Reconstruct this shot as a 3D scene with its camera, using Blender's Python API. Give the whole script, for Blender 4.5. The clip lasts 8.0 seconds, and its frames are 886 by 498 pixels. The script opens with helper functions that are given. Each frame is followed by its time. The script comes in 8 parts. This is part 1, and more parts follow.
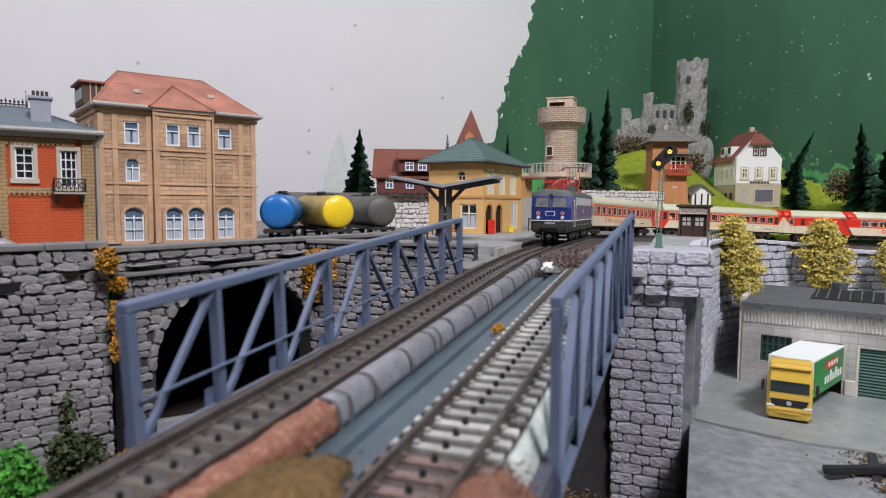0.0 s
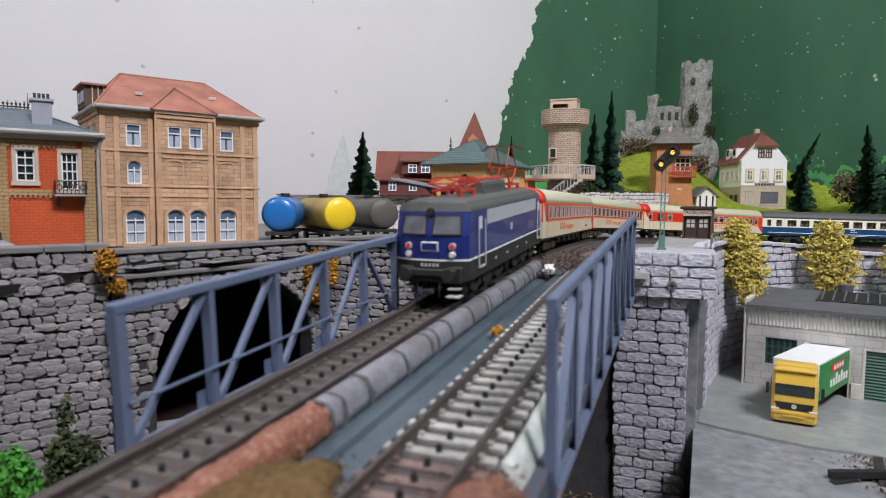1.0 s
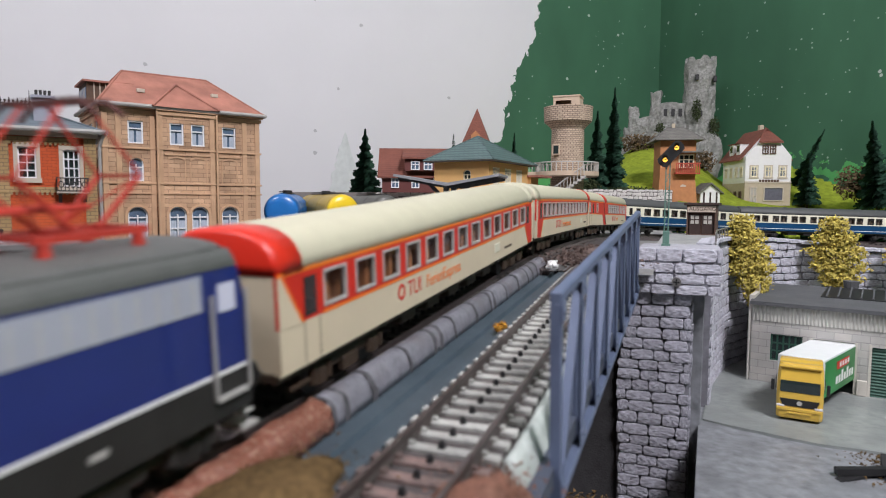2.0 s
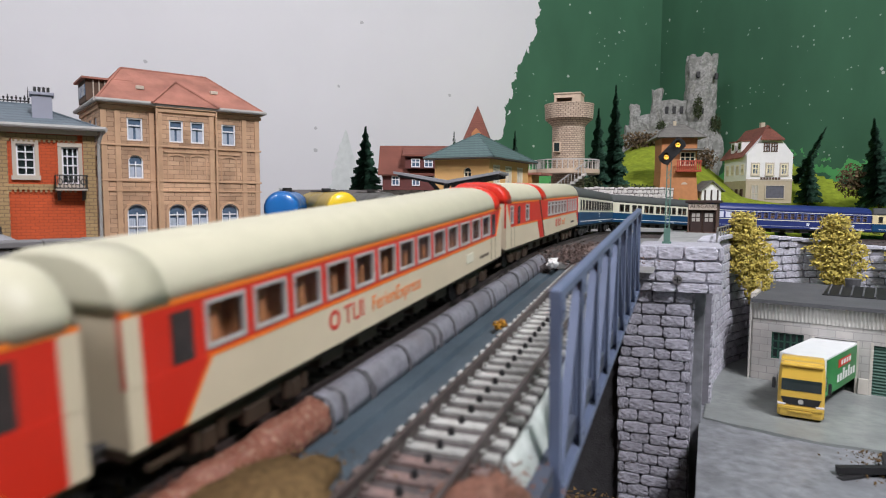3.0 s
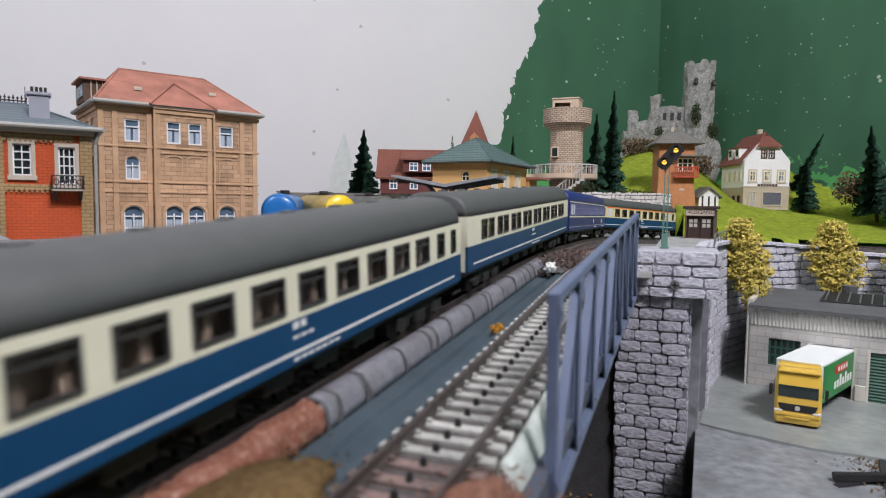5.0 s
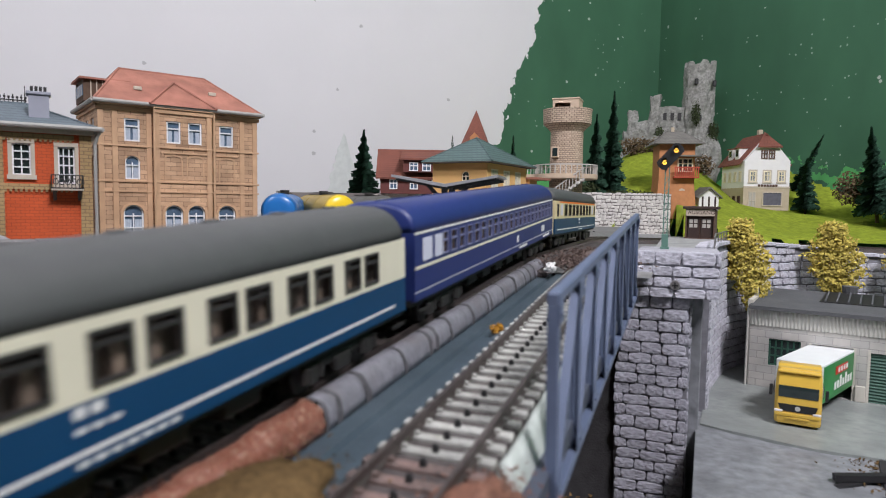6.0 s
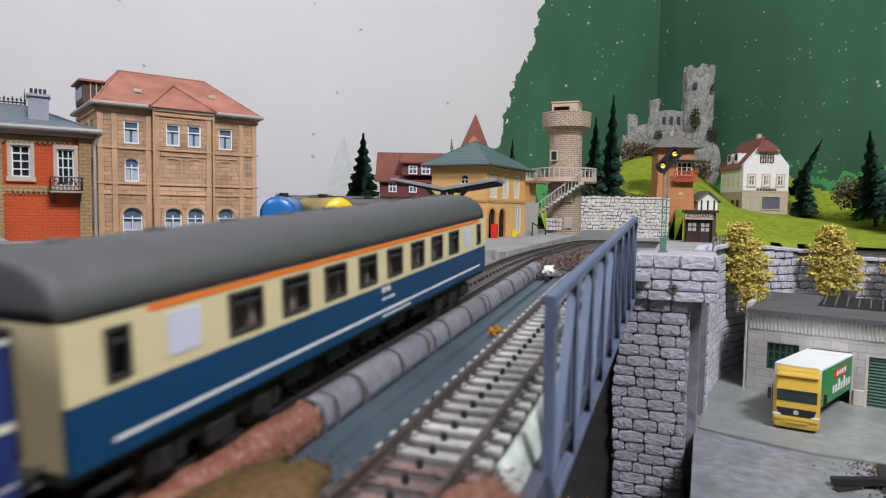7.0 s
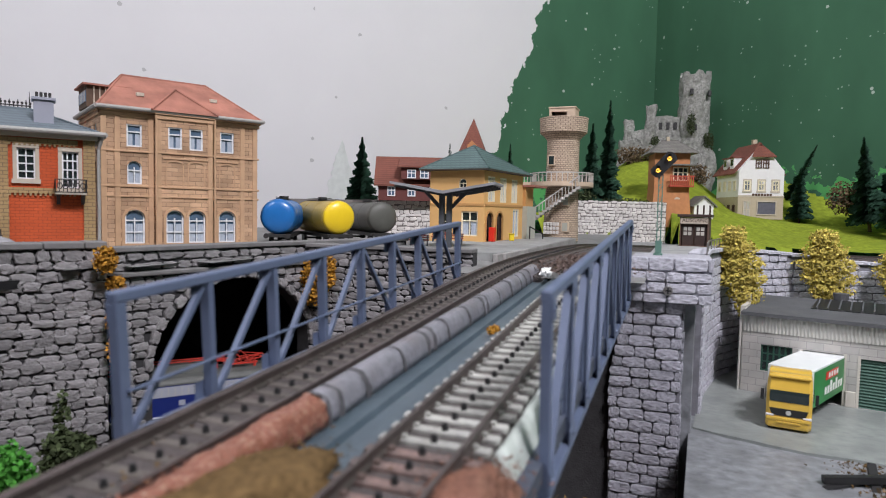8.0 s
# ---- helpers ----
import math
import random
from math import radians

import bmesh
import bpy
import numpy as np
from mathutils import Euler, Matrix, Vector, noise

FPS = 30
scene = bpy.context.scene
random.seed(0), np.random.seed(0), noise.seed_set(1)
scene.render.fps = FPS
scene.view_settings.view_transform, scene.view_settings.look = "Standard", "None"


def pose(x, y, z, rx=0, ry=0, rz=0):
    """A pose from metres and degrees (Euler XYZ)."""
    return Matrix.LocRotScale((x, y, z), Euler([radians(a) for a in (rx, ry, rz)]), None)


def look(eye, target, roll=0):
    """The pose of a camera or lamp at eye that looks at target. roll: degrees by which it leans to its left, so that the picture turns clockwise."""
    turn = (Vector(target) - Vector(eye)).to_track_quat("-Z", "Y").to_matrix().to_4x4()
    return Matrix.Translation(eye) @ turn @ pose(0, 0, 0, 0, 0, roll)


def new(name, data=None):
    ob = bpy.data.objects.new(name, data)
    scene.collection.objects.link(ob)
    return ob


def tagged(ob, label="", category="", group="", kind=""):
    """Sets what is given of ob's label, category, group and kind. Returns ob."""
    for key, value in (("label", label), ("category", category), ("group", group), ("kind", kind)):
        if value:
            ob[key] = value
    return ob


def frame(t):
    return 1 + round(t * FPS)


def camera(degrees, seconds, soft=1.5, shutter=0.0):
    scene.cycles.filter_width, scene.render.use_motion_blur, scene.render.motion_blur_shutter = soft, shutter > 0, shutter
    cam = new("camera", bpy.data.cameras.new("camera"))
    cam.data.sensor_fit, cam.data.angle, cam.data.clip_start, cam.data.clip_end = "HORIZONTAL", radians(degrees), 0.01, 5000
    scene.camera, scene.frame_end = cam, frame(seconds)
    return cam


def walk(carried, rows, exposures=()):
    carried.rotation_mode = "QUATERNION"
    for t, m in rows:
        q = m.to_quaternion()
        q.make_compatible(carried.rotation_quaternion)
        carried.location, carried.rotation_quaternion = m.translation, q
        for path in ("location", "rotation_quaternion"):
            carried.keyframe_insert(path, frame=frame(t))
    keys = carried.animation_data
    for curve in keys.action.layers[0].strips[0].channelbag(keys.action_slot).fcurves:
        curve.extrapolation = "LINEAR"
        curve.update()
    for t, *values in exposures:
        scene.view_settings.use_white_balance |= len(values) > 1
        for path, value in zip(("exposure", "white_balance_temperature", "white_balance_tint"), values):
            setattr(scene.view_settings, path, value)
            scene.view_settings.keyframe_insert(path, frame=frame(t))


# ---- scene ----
cam = camera(69.8, 8.0, soft=1.0, shutter=0.15)
cam.data.dof.use_dof, cam.data.dof.focus_distance, cam.data.dof.aperture_fstop = True, 0.8, 21.0

# The camera, held in front of a model railway; lengths below are in centimetres unless they go to walk().
PATH = [
    (0, (0.00068, -0.00090, 0.05579), (-0.6879, 1.8707, -0.0959), 0.49),
    (0.5, (0.00175, -0.00003, 0.05539), (-0.6915, 1.8702, -0.0914), 0.57),
    (1, (0.00231, 0.00213, 0.05503), (-0.7014, 1.8688, -0.0879), 0.41),
    (1.5, (0.00173, 0.00321, 0.05447), (-0.7082, 1.8673, -0.0905), 0.31),
    (3, (0.00170, 0.00555, 0.05389), (-0.7127, 1.8670, -0.1032), 0.30),
    (3.5, (0.00102, 0.00609, 0.05395), (-0.7112, 1.8685, -0.1014), 0.48),
    (4, (0.00032, 0.00606, 0.05377), (-0.7097, 1.8698, -0.0959), 0.64),
    (4.5, (0.00138, 0.00615, 0.05327), (-0.7064, 1.8712, -0.0900), 0.73),
    (6, (0.00124, 0.00686, 0.05315), (-0.7059, 1.8722, -0.0897), 0.82),
    (6.5, (0.00074, 0.00690, 0.05321), (-0.7054, 1.8730, -0.0846), 0.95),
    (7, (0.00183, 0.00661, 0.05281), (-0.7039, 1.8733, -0.0792), 0.94),
    (7.5, (0.00276, 0.00247, 0.05196), (-0.6985, 1.8714, -0.0721), 1.04),
    (8, (0.00331, 0.00007, 0.05181), (-0.6954, 1.8703, -0.0659), 1.13),
]
walk(cam, [(t, look(eye, target, roll)) for t, eye, target, roll in PATH])
scene.view_settings.exposure = 0.0

# ---- light: a closed hobby room, two ceiling panels, a faint sky tint outside its walls ----
world = bpy.data.worlds.new("room_air")
world.use_nodes = True
scene.world = world
world.node_tree.nodes["Background"].inputs[0].default_value = (0.75, 0.85, 1.0, 1)
world.node_tree.nodes["Background"].inputs[1].default_value = 0.25


def ceiling_lamp(x, y, z, size, watts, colour, target):
    lamp = bpy.data.lights.new("ceiling_lamp", "AREA")
    lamp.shape, lamp.size, lamp.energy, lamp.color = "DISK", size * 0.01, watts, colour
    ob = new("ceiling_lamp", lamp)
    ob.matrix_basis = look((x * 0.01, y * 0.01, z * 0.01), [c * 0.01 for c in target])
    return ob


ceiling_lamp(75, -25, 143, 45, 51.0, (0.965, 0.93, 1.0), (-10, 115, 10))
ceiling_lamp(-75, -70, 143, 60, 22.0, (0.92, 0.92, 1.0), (-10, 110, 10))

# ---- builders ----
C = 0.01


def part(name, bm, material, parent=None, label="", smooth=False, normals=True):
    """Links a bmesh given in centimetres as one mesh object under a thing or part."""
    for v in bm.verts:
        v.co *= C
    if normals:
        bmesh.ops.recalc_face_normals(bm, faces=bm.faces)
    me = bpy.data.meshes.new(name)
    bm.to_mesh(me)
    bm.free()
    for m in material if isinstance(material, (list, tuple)) else [material]:
        me.materials.append(m)
    if smooth:
        for p in me.polygons:
            p.use_smooth = True
    ob = new(name, me)
    if parent is not None:
        ob.parent = parent
    if label:
        tagged(ob, label)
    return ob


def raw(name, verts, faces, material, parent=None, smooth=False, label=""):
    me = bpy.data.meshes.new(name)
    me.from_pydata([tuple(c * C for c in v) for v in verts], [], faces)
    me.materials.append(material)
    if smooth:
        for p in me.polygons:
            p.use_smooth = True
    ob = new(name, me)
    if parent is not None:
        ob.parent = parent
    if label:
        tagged(ob, label)
    return ob


def at(x, y, z, rx=0, ry=0, rz=0):
    return pose(x * C, y * C, z * C, rx, ry, rz)


def thing(name, label, category, x=0, y=0, z=0, rz=0, group="", kind=""):
    ob = new(name)
    ob.empty_display_size = 0.01
    ob.matrix_basis = at(x, y, z, 0, 0, rz)
    return tagged(ob, label, category, group, kind)


def mesh():
    return bmesh.new()


def box(bm, x0, x1, y0, y1, z0, z1, bevel=0.0, seg=1):
    r = bmesh.ops.create_cube(bm, size=1)
    vs = r["verts"]
    for v in vs:
        v.co = Vector((x0 + (v.co.x + 0.5) * (x1 - x0), y0 + (v.co.y + 0.5) * (y1 - y0), z0 + (v.co.z + 0.5) * (z1 - z0)))
    if bevel:
        es = list({e for v in vs for e in v.link_edges})
        bmesh.ops.bevel(bm, geom=es, offset=bevel, segments=seg, affect="EDGES", profile=0.5)
    return vs


def cyl(bm, p, q, r0, r1=None, n=12, caps=True):
    """A round bar from p to q."""
    r1 = r0 if r1 is None else r1
    p, q = Vector(p), Vector(q)
    m = Matrix.Translation((p + q) / 2) @ (q - p).to_track_quat("Z", "Y").to_matrix().to_4x4()
    bmesh.ops.create_cone(bm, cap_ends=caps, segments=n, radius1=r0, radius2=r1, depth=(q - p).length, matrix=m)


def bar(bm, p, q, w, d):
    """A square bar from p to q, w wide across and d deep."""
    p, q = Vector(p), Vector(q)
    m = Matrix.Translation((p + q) / 2) @ (q - p).to_track_quat("Z", "Y").to_matrix().to_4x4()
    r = bmesh.ops.create_cube(bm, size=1)
    for v in r["verts"]:
        v.co = m @ Vector((v.co.x * w, v.co.y * d, v.co.z * (q - p).length))


def ball(bm, x, y, z, r, sz=1.0, n=12):
    bmesh.ops.create_uvsphere(bm, u_segments=n, v_segments=max(6, n // 2), radius=r, matrix=Matrix.Translation((x, y, z)) @ Matrix.Diagonal((1, 1, sz, 1)))


def loft(bm, rings, closed=True, caps=True):
    rows = [[bm.verts.new(p) for p in ring] for ring in rings]
    n = len(rows[0])
    for a, b in zip(rows, rows[1:]):
        for i in range(n if closed else n - 1):
            j = (i + 1) % n
            bm.faces.new((a[i], a[j], b[j], b[i]))
    if caps:
        bm.faces.new(rows[0])
        bm.faces.new(rows[-1][::-1])


def prism(bm, outline, y0, y1):
    """An outline of (x, z) pushed through from y0 to y1."""
    loft(bm, [[(x, y0, z) for x, z in outline], [(x, y1, z) for x, z in outline]])


def slab(bm, outline, z0, z1):
    loft(bm, [[(x, y, z0) for x, y in outline], [(x, y, z1) for x, y in outline]])


def holed(bm, x0, x1, z0, z1, y0, y1, holes):
    """A wall across x with real openings (xa, xb, za, zb) through it."""
    xs = sorted({x0, x1, *[min(max(h[i], x0), x1) for h in holes for i in (0, 1)]})
    zs = sorted({z0, z1, *[min(max(h[i], z0), z1) for h in holes for i in (2, 3)]})
    grid = {}

    def v(i, j, k):
        if (i, j, k) not in grid:
            grid[i, j, k] = bm.verts.new((xs[i], (y0, y1)[k], zs[j]))
        return grid[i, j, k]

    solid = {}
    for i in range(len(xs) - 1):
        for j in range(len(zs) - 1):
            cx, cz = (xs[i] + xs[i + 1]) / 2, (zs[j] + zs[j + 1]) / 2
            solid[i, j] = not any(h[0] < cx < h[1] and h[2] < cz < h[3] for h in holes)
    for (i, j), s in solid.items():
        if not s:
            continue
        bm.faces.new((v(i, j, 0), v(i + 1, j, 0), v(i + 1, j + 1, 0), v(i, j + 1, 0)))
        bm.faces.new((v(i, j, 1), v(i, j + 1, 1), v(i + 1, j + 1, 1), v(i + 1, j, 1)))
        for di, dj, a, b in ((-1, 0, (0, 0), (0, 1)), (1, 0, (1, 0), (1, 1)), (0, -1, (0, 0), (1, 0)), (0, 1, (0, 1), (1, 1))):
            if not solid.get((i + di, j + dj), False):
                bm.faces.new((v(i + a[0], j + a[1], 0), v(i + b[0], j + b[1], 0), v(i + b[0], j + b[1], 1), v(i + a[0], j + a[1], 1)))


def turned(bm, m):
    bmesh.ops.transform(bm, matrix=m, verts=bm.verts)
    return bm


# ---- materials ----
def mat(name, col, rough=0.6, metal=0.0, var=0.12, scale=150, bump=0.12, fine=900, stain=0.0, stain_col=(0.05, 0.04, 0.03), rnd=0.0, island=0.0, spec=0.5, glow=None, coat=0.0):
    m = bpy.data.materials.new(name)
    m.use_nodes = True
    nt = m.node_tree
    b = nt.nodes["Principled BSDF"]
    b.inputs["Roughness"].default_value, b.inputs["Metallic"].default_value = rough, metal
    b.inputs["Specular IOR Level"].default_value = spec
    b.inputs["Coat Weight"].default_value = coat
    co = nt.nodes.new("ShaderNodeTexCoord")
    n1 = nt.nodes.new("ShaderNodeTexNoise")
    n1.inputs["Scale"].default_value, n1.inputs["Detail"].default_value = scale, 5
    nt.links.new(co.outputs["Object"], n1.inputs["Vector"])
    mix = nt.nodes.new("ShaderNodeMix")
    mix.data_type = "RGBA"
    mix.inputs["A"].default_value = (*[max(0, c * (1 - 1.6 * var)) for c in col], 1)
    mix.inputs["B"].default_value = (*[min(1, c * (1 + 1.6 * var)) for c in col], 1)
    nt.links.new(n1.outputs["Fac"], mix.inputs["Factor"])
    out = mix.outputs["Result"]
    if stain:
        n2 = nt.nodes.new("ShaderNodeTexNoise")
        n2.inputs["Scale"].default_value, n2.inputs["Detail"].default_value = scale / 4, 7
        nt.links.new(co.outputs["Object"], n2.inputs["Vector"])
        r = nt.nodes.new("ShaderNodeMapRange")
        r.inputs["From Min"].default_value, r.inputs["From Max"].default_value, r.inputs["To Max"].default_value = 0.5, 0.72, stain
        nt.links.new(n2.outputs["Fac"], r.inputs["Value"])
        mx = nt.nodes.new("ShaderNodeMix")
        mx.data_type = "RGBA"
        mx.inputs["B"].default_value = (*stain_col, 1)
        nt.links.new(r.outputs["Result"], mx.inputs["Factor"])
        nt.links.new(out, mx.inputs["A"])
        out = mx.outputs["Result"]
    if rnd or island:
        src = nt.nodes.new("ShaderNodeObjectInfo").outputs["Random"] if rnd else nt.nodes.new("ShaderNodeNewGeometry").outputs["Random Per Island"]
        r = nt.nodes.new("ShaderNodeMapRange")
        w = rnd or island
        r.inputs["To Min"].default_value, r.inputs["To Max"].default_value = 1 - w, 1 + w
        nt.links.new(src, r.inputs["Value"])
        h = nt.nodes.new("ShaderNodeHueSaturation")
        nt.links.new(r.outputs["Result"], h.inputs["Value"])
        nt.links.new(out, h.inputs["Color"])
        out = h.outputs["Color"]
    nt.links.new(out, b.inputs["Base Color"])
    if bump:
        n3 = nt.nodes.new("ShaderNodeTexNoise")
        n3.inputs["Scale"].default_value, n3.inputs["Detail"].default_value = fine, 4
        nt.links.new(co.outputs["Object"], n3.inputs["Vector"])
        bp = nt.nodes.new("ShaderNodeBump")
        bp.inputs["Strength"].default_value, bp.inputs["Distance"].default_value = bump, 0.0006
        nt.links.new(n3.outputs["Fac"], bp.inputs["Height"])
        nt.links.new(bp.outputs["Normal"], b.inputs["Normal"])
    if glow:
        b.inputs["Emission Color"].default_value, b.inputs["Emission Strength"].default_value = (*glow[:3], 1), glow[3]
    return m


def brick_mat(name, col, col2, mortar, w, h, gap=0.06, rough=0.85, depth=0.0004, stain=0.25):
    """Courses of bricks w by h centimetres on upright faces, running with x + y and z of the object."""
    m = mat(name, col, rough, var=0.1, scale=60, bump=0)
    nt = m.node_tree
    b = nt.nodes["Principled BSDF"]
    co = nt.nodes.new("ShaderNodeTexCoord")
    sep = nt.nodes.new("ShaderNodeSeparateXYZ")
    nt.links.new(co.outputs["Object"], sep.inputs[0])
    add = nt.nodes.new("ShaderNodeMath")
    nt.links.new(sep.outputs["X"], add.inputs[0])
    nt.links.new(sep.outputs["Y"], add.inputs[1])
    com = nt.nodes.new("ShaderNodeCombineXYZ")
    nt.links.new(add.outputs[0], com.inputs["X"])
    nt.links.new(sep.outputs["Z"], com.inputs["Y"])
    t = nt.nodes.new("ShaderNodeTexBrick")
    t.inputs["Scale"].default_value = 1
    t.inputs["Brick Width"].default_value, t.inputs["Row Height"].default_value = w * C, h * C
    t.inputs["Mortar Size"].default_value, t.inputs["Mortar Smooth"].default_value = gap * h * C, 0.3
    t.inputs["Bias"].default_value = 0.0
    nt.links.new(com.outputs[0], t.inputs["Vector"])
    t.inputs["Color1"].default_value, t.inputs["Color2"].default_value, t.inputs["Mortar"].default_value = (*col, 1), (*col2, 1), (*mortar, 1)
    n = nt.nodes.new("ShaderNodeTexNoise")
    n.inputs["Scale"].default_value, n.inputs["Detail"].default_value = 35, 6
    nt.links.new(co.outputs["Object"], n.inputs["Vector"])
    r = nt.nodes.new("ShaderNodeMapRange")
    r.inputs["From Min"].default_value, r.inputs["From Max"].default_value = 0.35, 0.7
    r.inputs["To Min"].default_value, r.inputs["To Max"].default_value = 1 + stain * 0.5, 1 - stain
    nt.links.new(n.outputs["Fac"], r.inputs["Value"])
    hs = nt.nodes.new("ShaderNodeHueSaturation")
    nt.links.new(r.outputs["Result"], hs.inputs["Value"])
    nt.links.new(t.outputs["Color"], hs.inputs["Color"])
    nt.links.new(hs.outputs["Color"], b.inputs["Base Color"])
    bp = nt.nodes.new("ShaderNodeBump")
    bp.invert = True
    bp.inputs["Strength"].default_value, bp.inputs["Distance"].default_value = 0.6, depth
    nt.links.new(t.outputs["Fac"], bp.inputs["Height"])
    nt.links.new(bp.outputs["Normal"], b.inputs["Normal"])
    return m


M = {}
M["stone_dark"] = mat("stone_dark", (0.24, 0.23, 0.235), 0.85, var=0.5, scale=260, bump=0.9, fine=500, rnd=0.22, stain=0.2, stain_col=(0.13, 0.13, 0.135))
M["joint_dark"] = mat("joint_dark", (0.035, 0.034, 0.036), 0.95, var=0.3, bump=0.5)
M["stone_grey"] = mat("stone_grey", (0.4, 0.4, 0.455), 0.85, var=0.55, scale=420, bump=1.6, fine=520, rnd=0.1, stain=0.5, stain_col=(0.24, 0.24, 0.27))
M["stone_lilac"] = mat("stone_lilac", (0.5, 0.5, 0.59), 0.85, var=0.5, scale=420, bump=1.6, fine=480, rnd=0.08, stain=0.4, stain_col=(0.32, 0.32, 0.37))
M["joint_grey"] = mat("joint_grey", (0.2, 0.2, 0.225), 0.95, var=0.3, bump=0.5)
M["joint_light"] = mat("joint_light", (0.36, 0.36, 0.4), 0.95, var=0.3, bump=0.5)
M["stone_pale"] = mat("stone_pale", (0.62, 0.59, 0.56), 0.9, var=0.2, scale=200, bump=0.3, rnd=0.12)
M["joint_pale"] = mat("joint_pale", (0.19, 0.17, 0.16), 0.95)
M["concrete"] = mat("concrete", (0.3, 0.305, 0.3), 0.75, var=0.25, scale=160, bump=0.25, fine=500, stain=0.5, stain_col=(0.16, 0.165, 0.16))
M["yard"] = mat("yard", (0.24, 0.26, 0.25), 0.36, var=0.3, scale=130, bump=0.3, fine=300, stain=0.6, stain_col=(0.13, 0.145, 0.14))
M["plaster_worn"] = mat("plaster_worn", (0.21, 0.22, 0.235), 0.42, var=0.5, scale=150, bump=0.8, fine=260, stain=0.75, stain_col=(0.12, 0.125, 0.13))
M["asphalt"] = mat("asphalt", (0.2, 0.2, 0.195), 0.85, var=0.15, scale=80, bump=0.3)
M["coping"] = mat("coping", (0.17, 0.165, 0.165), 0.85, var=0.25, scale=90, bump=0.4)
M["earth"] = mat("earth", (0.125, 0.08, 0.036), 1.0, var=0.5, scale=500, bump=1.2, fine=900, spec=0.1)
M["earth_dark"] = mat("earth_dark", (0.05, 0.035, 0.028), 1.0, var=0.5, scale=150, bump=1.0, fine=700, spec=0.1)
M["ballast"] = mat("ballast", (0.15, 0.105, 0.09), 0.95, var=0.5, scale=500, bump=1.2, fine=1500, stain=0.5, stain_col=(0.06, 0.05, 0.05))
M["terracotta"] = mat("terracotta", (0.23, 0.09, 0.06), 0.28, var=0.5, scale=2600, bump=1.2, fine=900, stain=0.8, stain_col=(0.42, 0.28, 0.2))
M["plaster_white"] = mat("plaster_white", (0.4, 0.44, 0.41), 0.5, var=0.25, scale=200, bump=0.4, fine=300)
M["bridge_paint"] = mat("bridge_paint", (0.105, 0.135, 0.215), 0.5, var=0.12, scale=90, bump=0.15, stain=0.25, stain_col=(0.16, 0.18, 0.24))
# bridge paint darkened to hold the shade under the deck
M["bridge_shaded"] = mat("bridge_shaded", (0.05, 0.06, 0.085), 0.6, var=0.15)
M["channel"] = mat("channel", (0.06, 0.085, 0.105), 0.38, var=0.25, scale=60, bump=0.2, stain=0.4, stain_col=(0.11, 0.14, 0.16))
M["pipe_grey"] = mat("pipe_grey", (0.2, 0.2, 0.225), 0.4, var=0.3, scale=300, bump=0.4, fine=700, stain=0.6, stain_col=(0.13, 0.11, 0.11), rnd=0.1)
M["soot"] = mat("soot", (0.085, 0.083, 0.09), 0.6, var=0.5, scale=400, bump=0.2)
M["black"] = mat("black", (0.012, 0.012, 0.013), 0.6, var=0.2)
M["rail"] = mat("rail", (0.11, 0.09, 0.085), 0.42, metal=0.6, var=0.3, scale=120, bump=0.2)
M["sleeper_dark"] = mat("sleeper_dark", (0.092, 0.08, 0.072), 0.75, var=0.3, rnd=0.2)
M["sleeper_pale"] = mat("sleeper_pale", (0.37, 0.375, 0.35), 0.6, var=0.35, scale=500, rnd=0.2, stain=0.4, stain_col=(0.2, 0.17, 0.14))
M["bed_dark"] = mat("bed_dark", (0.066, 0.056, 0.055), 0.85, var=0.4, scale=300, bump=1.0, fine=900, stain=0.4, stain_col=(0.11, 0.07, 0.06))
M["grass"] = mat("grass", (0.26, 0.32, 0.035), 0.95, var=0.4, scale=120, bump=1.5, fine=700, spec=0.1, stain=0.5, stain_col=(0.13, 0.18, 0.025))
M["fir"] = mat("fir", (0.03, 0.075, 0.048), 0.9, var=0.5, island=0.5, bump=0, spec=0.15)
M["bark"] = mat("bark", (0.07, 0.045, 0.03), 0.95, var=0.3, bump=0.6)
M["leaf_yellow"] = mat("leaf_yellow", (0.5, 0.41, 0.1), 0.9, var=0.3, island=0.35, bump=0, spec=0.15)
M["leaf_orange"] = mat("leaf_orange", (0.4, 0.2, 0.03), 0.9, var=0.3, island=0.5, bump=0, spec=0.15)
M["leaf_olive"] = mat("leaf_olive", (0.05, 0.065, 0.03), 0.9, var=0.4, island=0.5, bump=0, spec=0.15)
M["leaf_green"] = mat("leaf_green", (0.07, 0.26, 0.04), 0.9, var=0.3, island=0.4, bump=0, spec=0.15)
M["leaf_brown"] = mat("leaf_brown", (0.12, 0.085, 0.05), 0.9, var=0.4, island=0.5, bump=0, spec=0.1)

# ---- the line of the track ----
X0, YC, RAD = -9.55, 68.4, 37.3
HEIGHTS = [(-400, -1.6), (-40, -1.6), (-15, -1.1), (0, -0.3), (12, 0.38), (20, 0.9), (30, 1.63), (37, 2.08), (45, 2.2), (60, 2.1), (75, 1.8), (88, 1.25), (113, 0.25), (125, 0.0), (160, -0.4), (400, -0.4)]


def rail_z(s):
    for (a, za), (b, zb) in zip(HEIGHTS, HEIGHTS[1:]):
        if s <= b:
            return za + (zb - za) * (s - a) / (b - a)
    return HEIGHTS[-1][1]


def smooth_z(s):
    return sum(rail_z(s + d) for d in (-5, -2.5, 0, 2.5, 5)) / 5


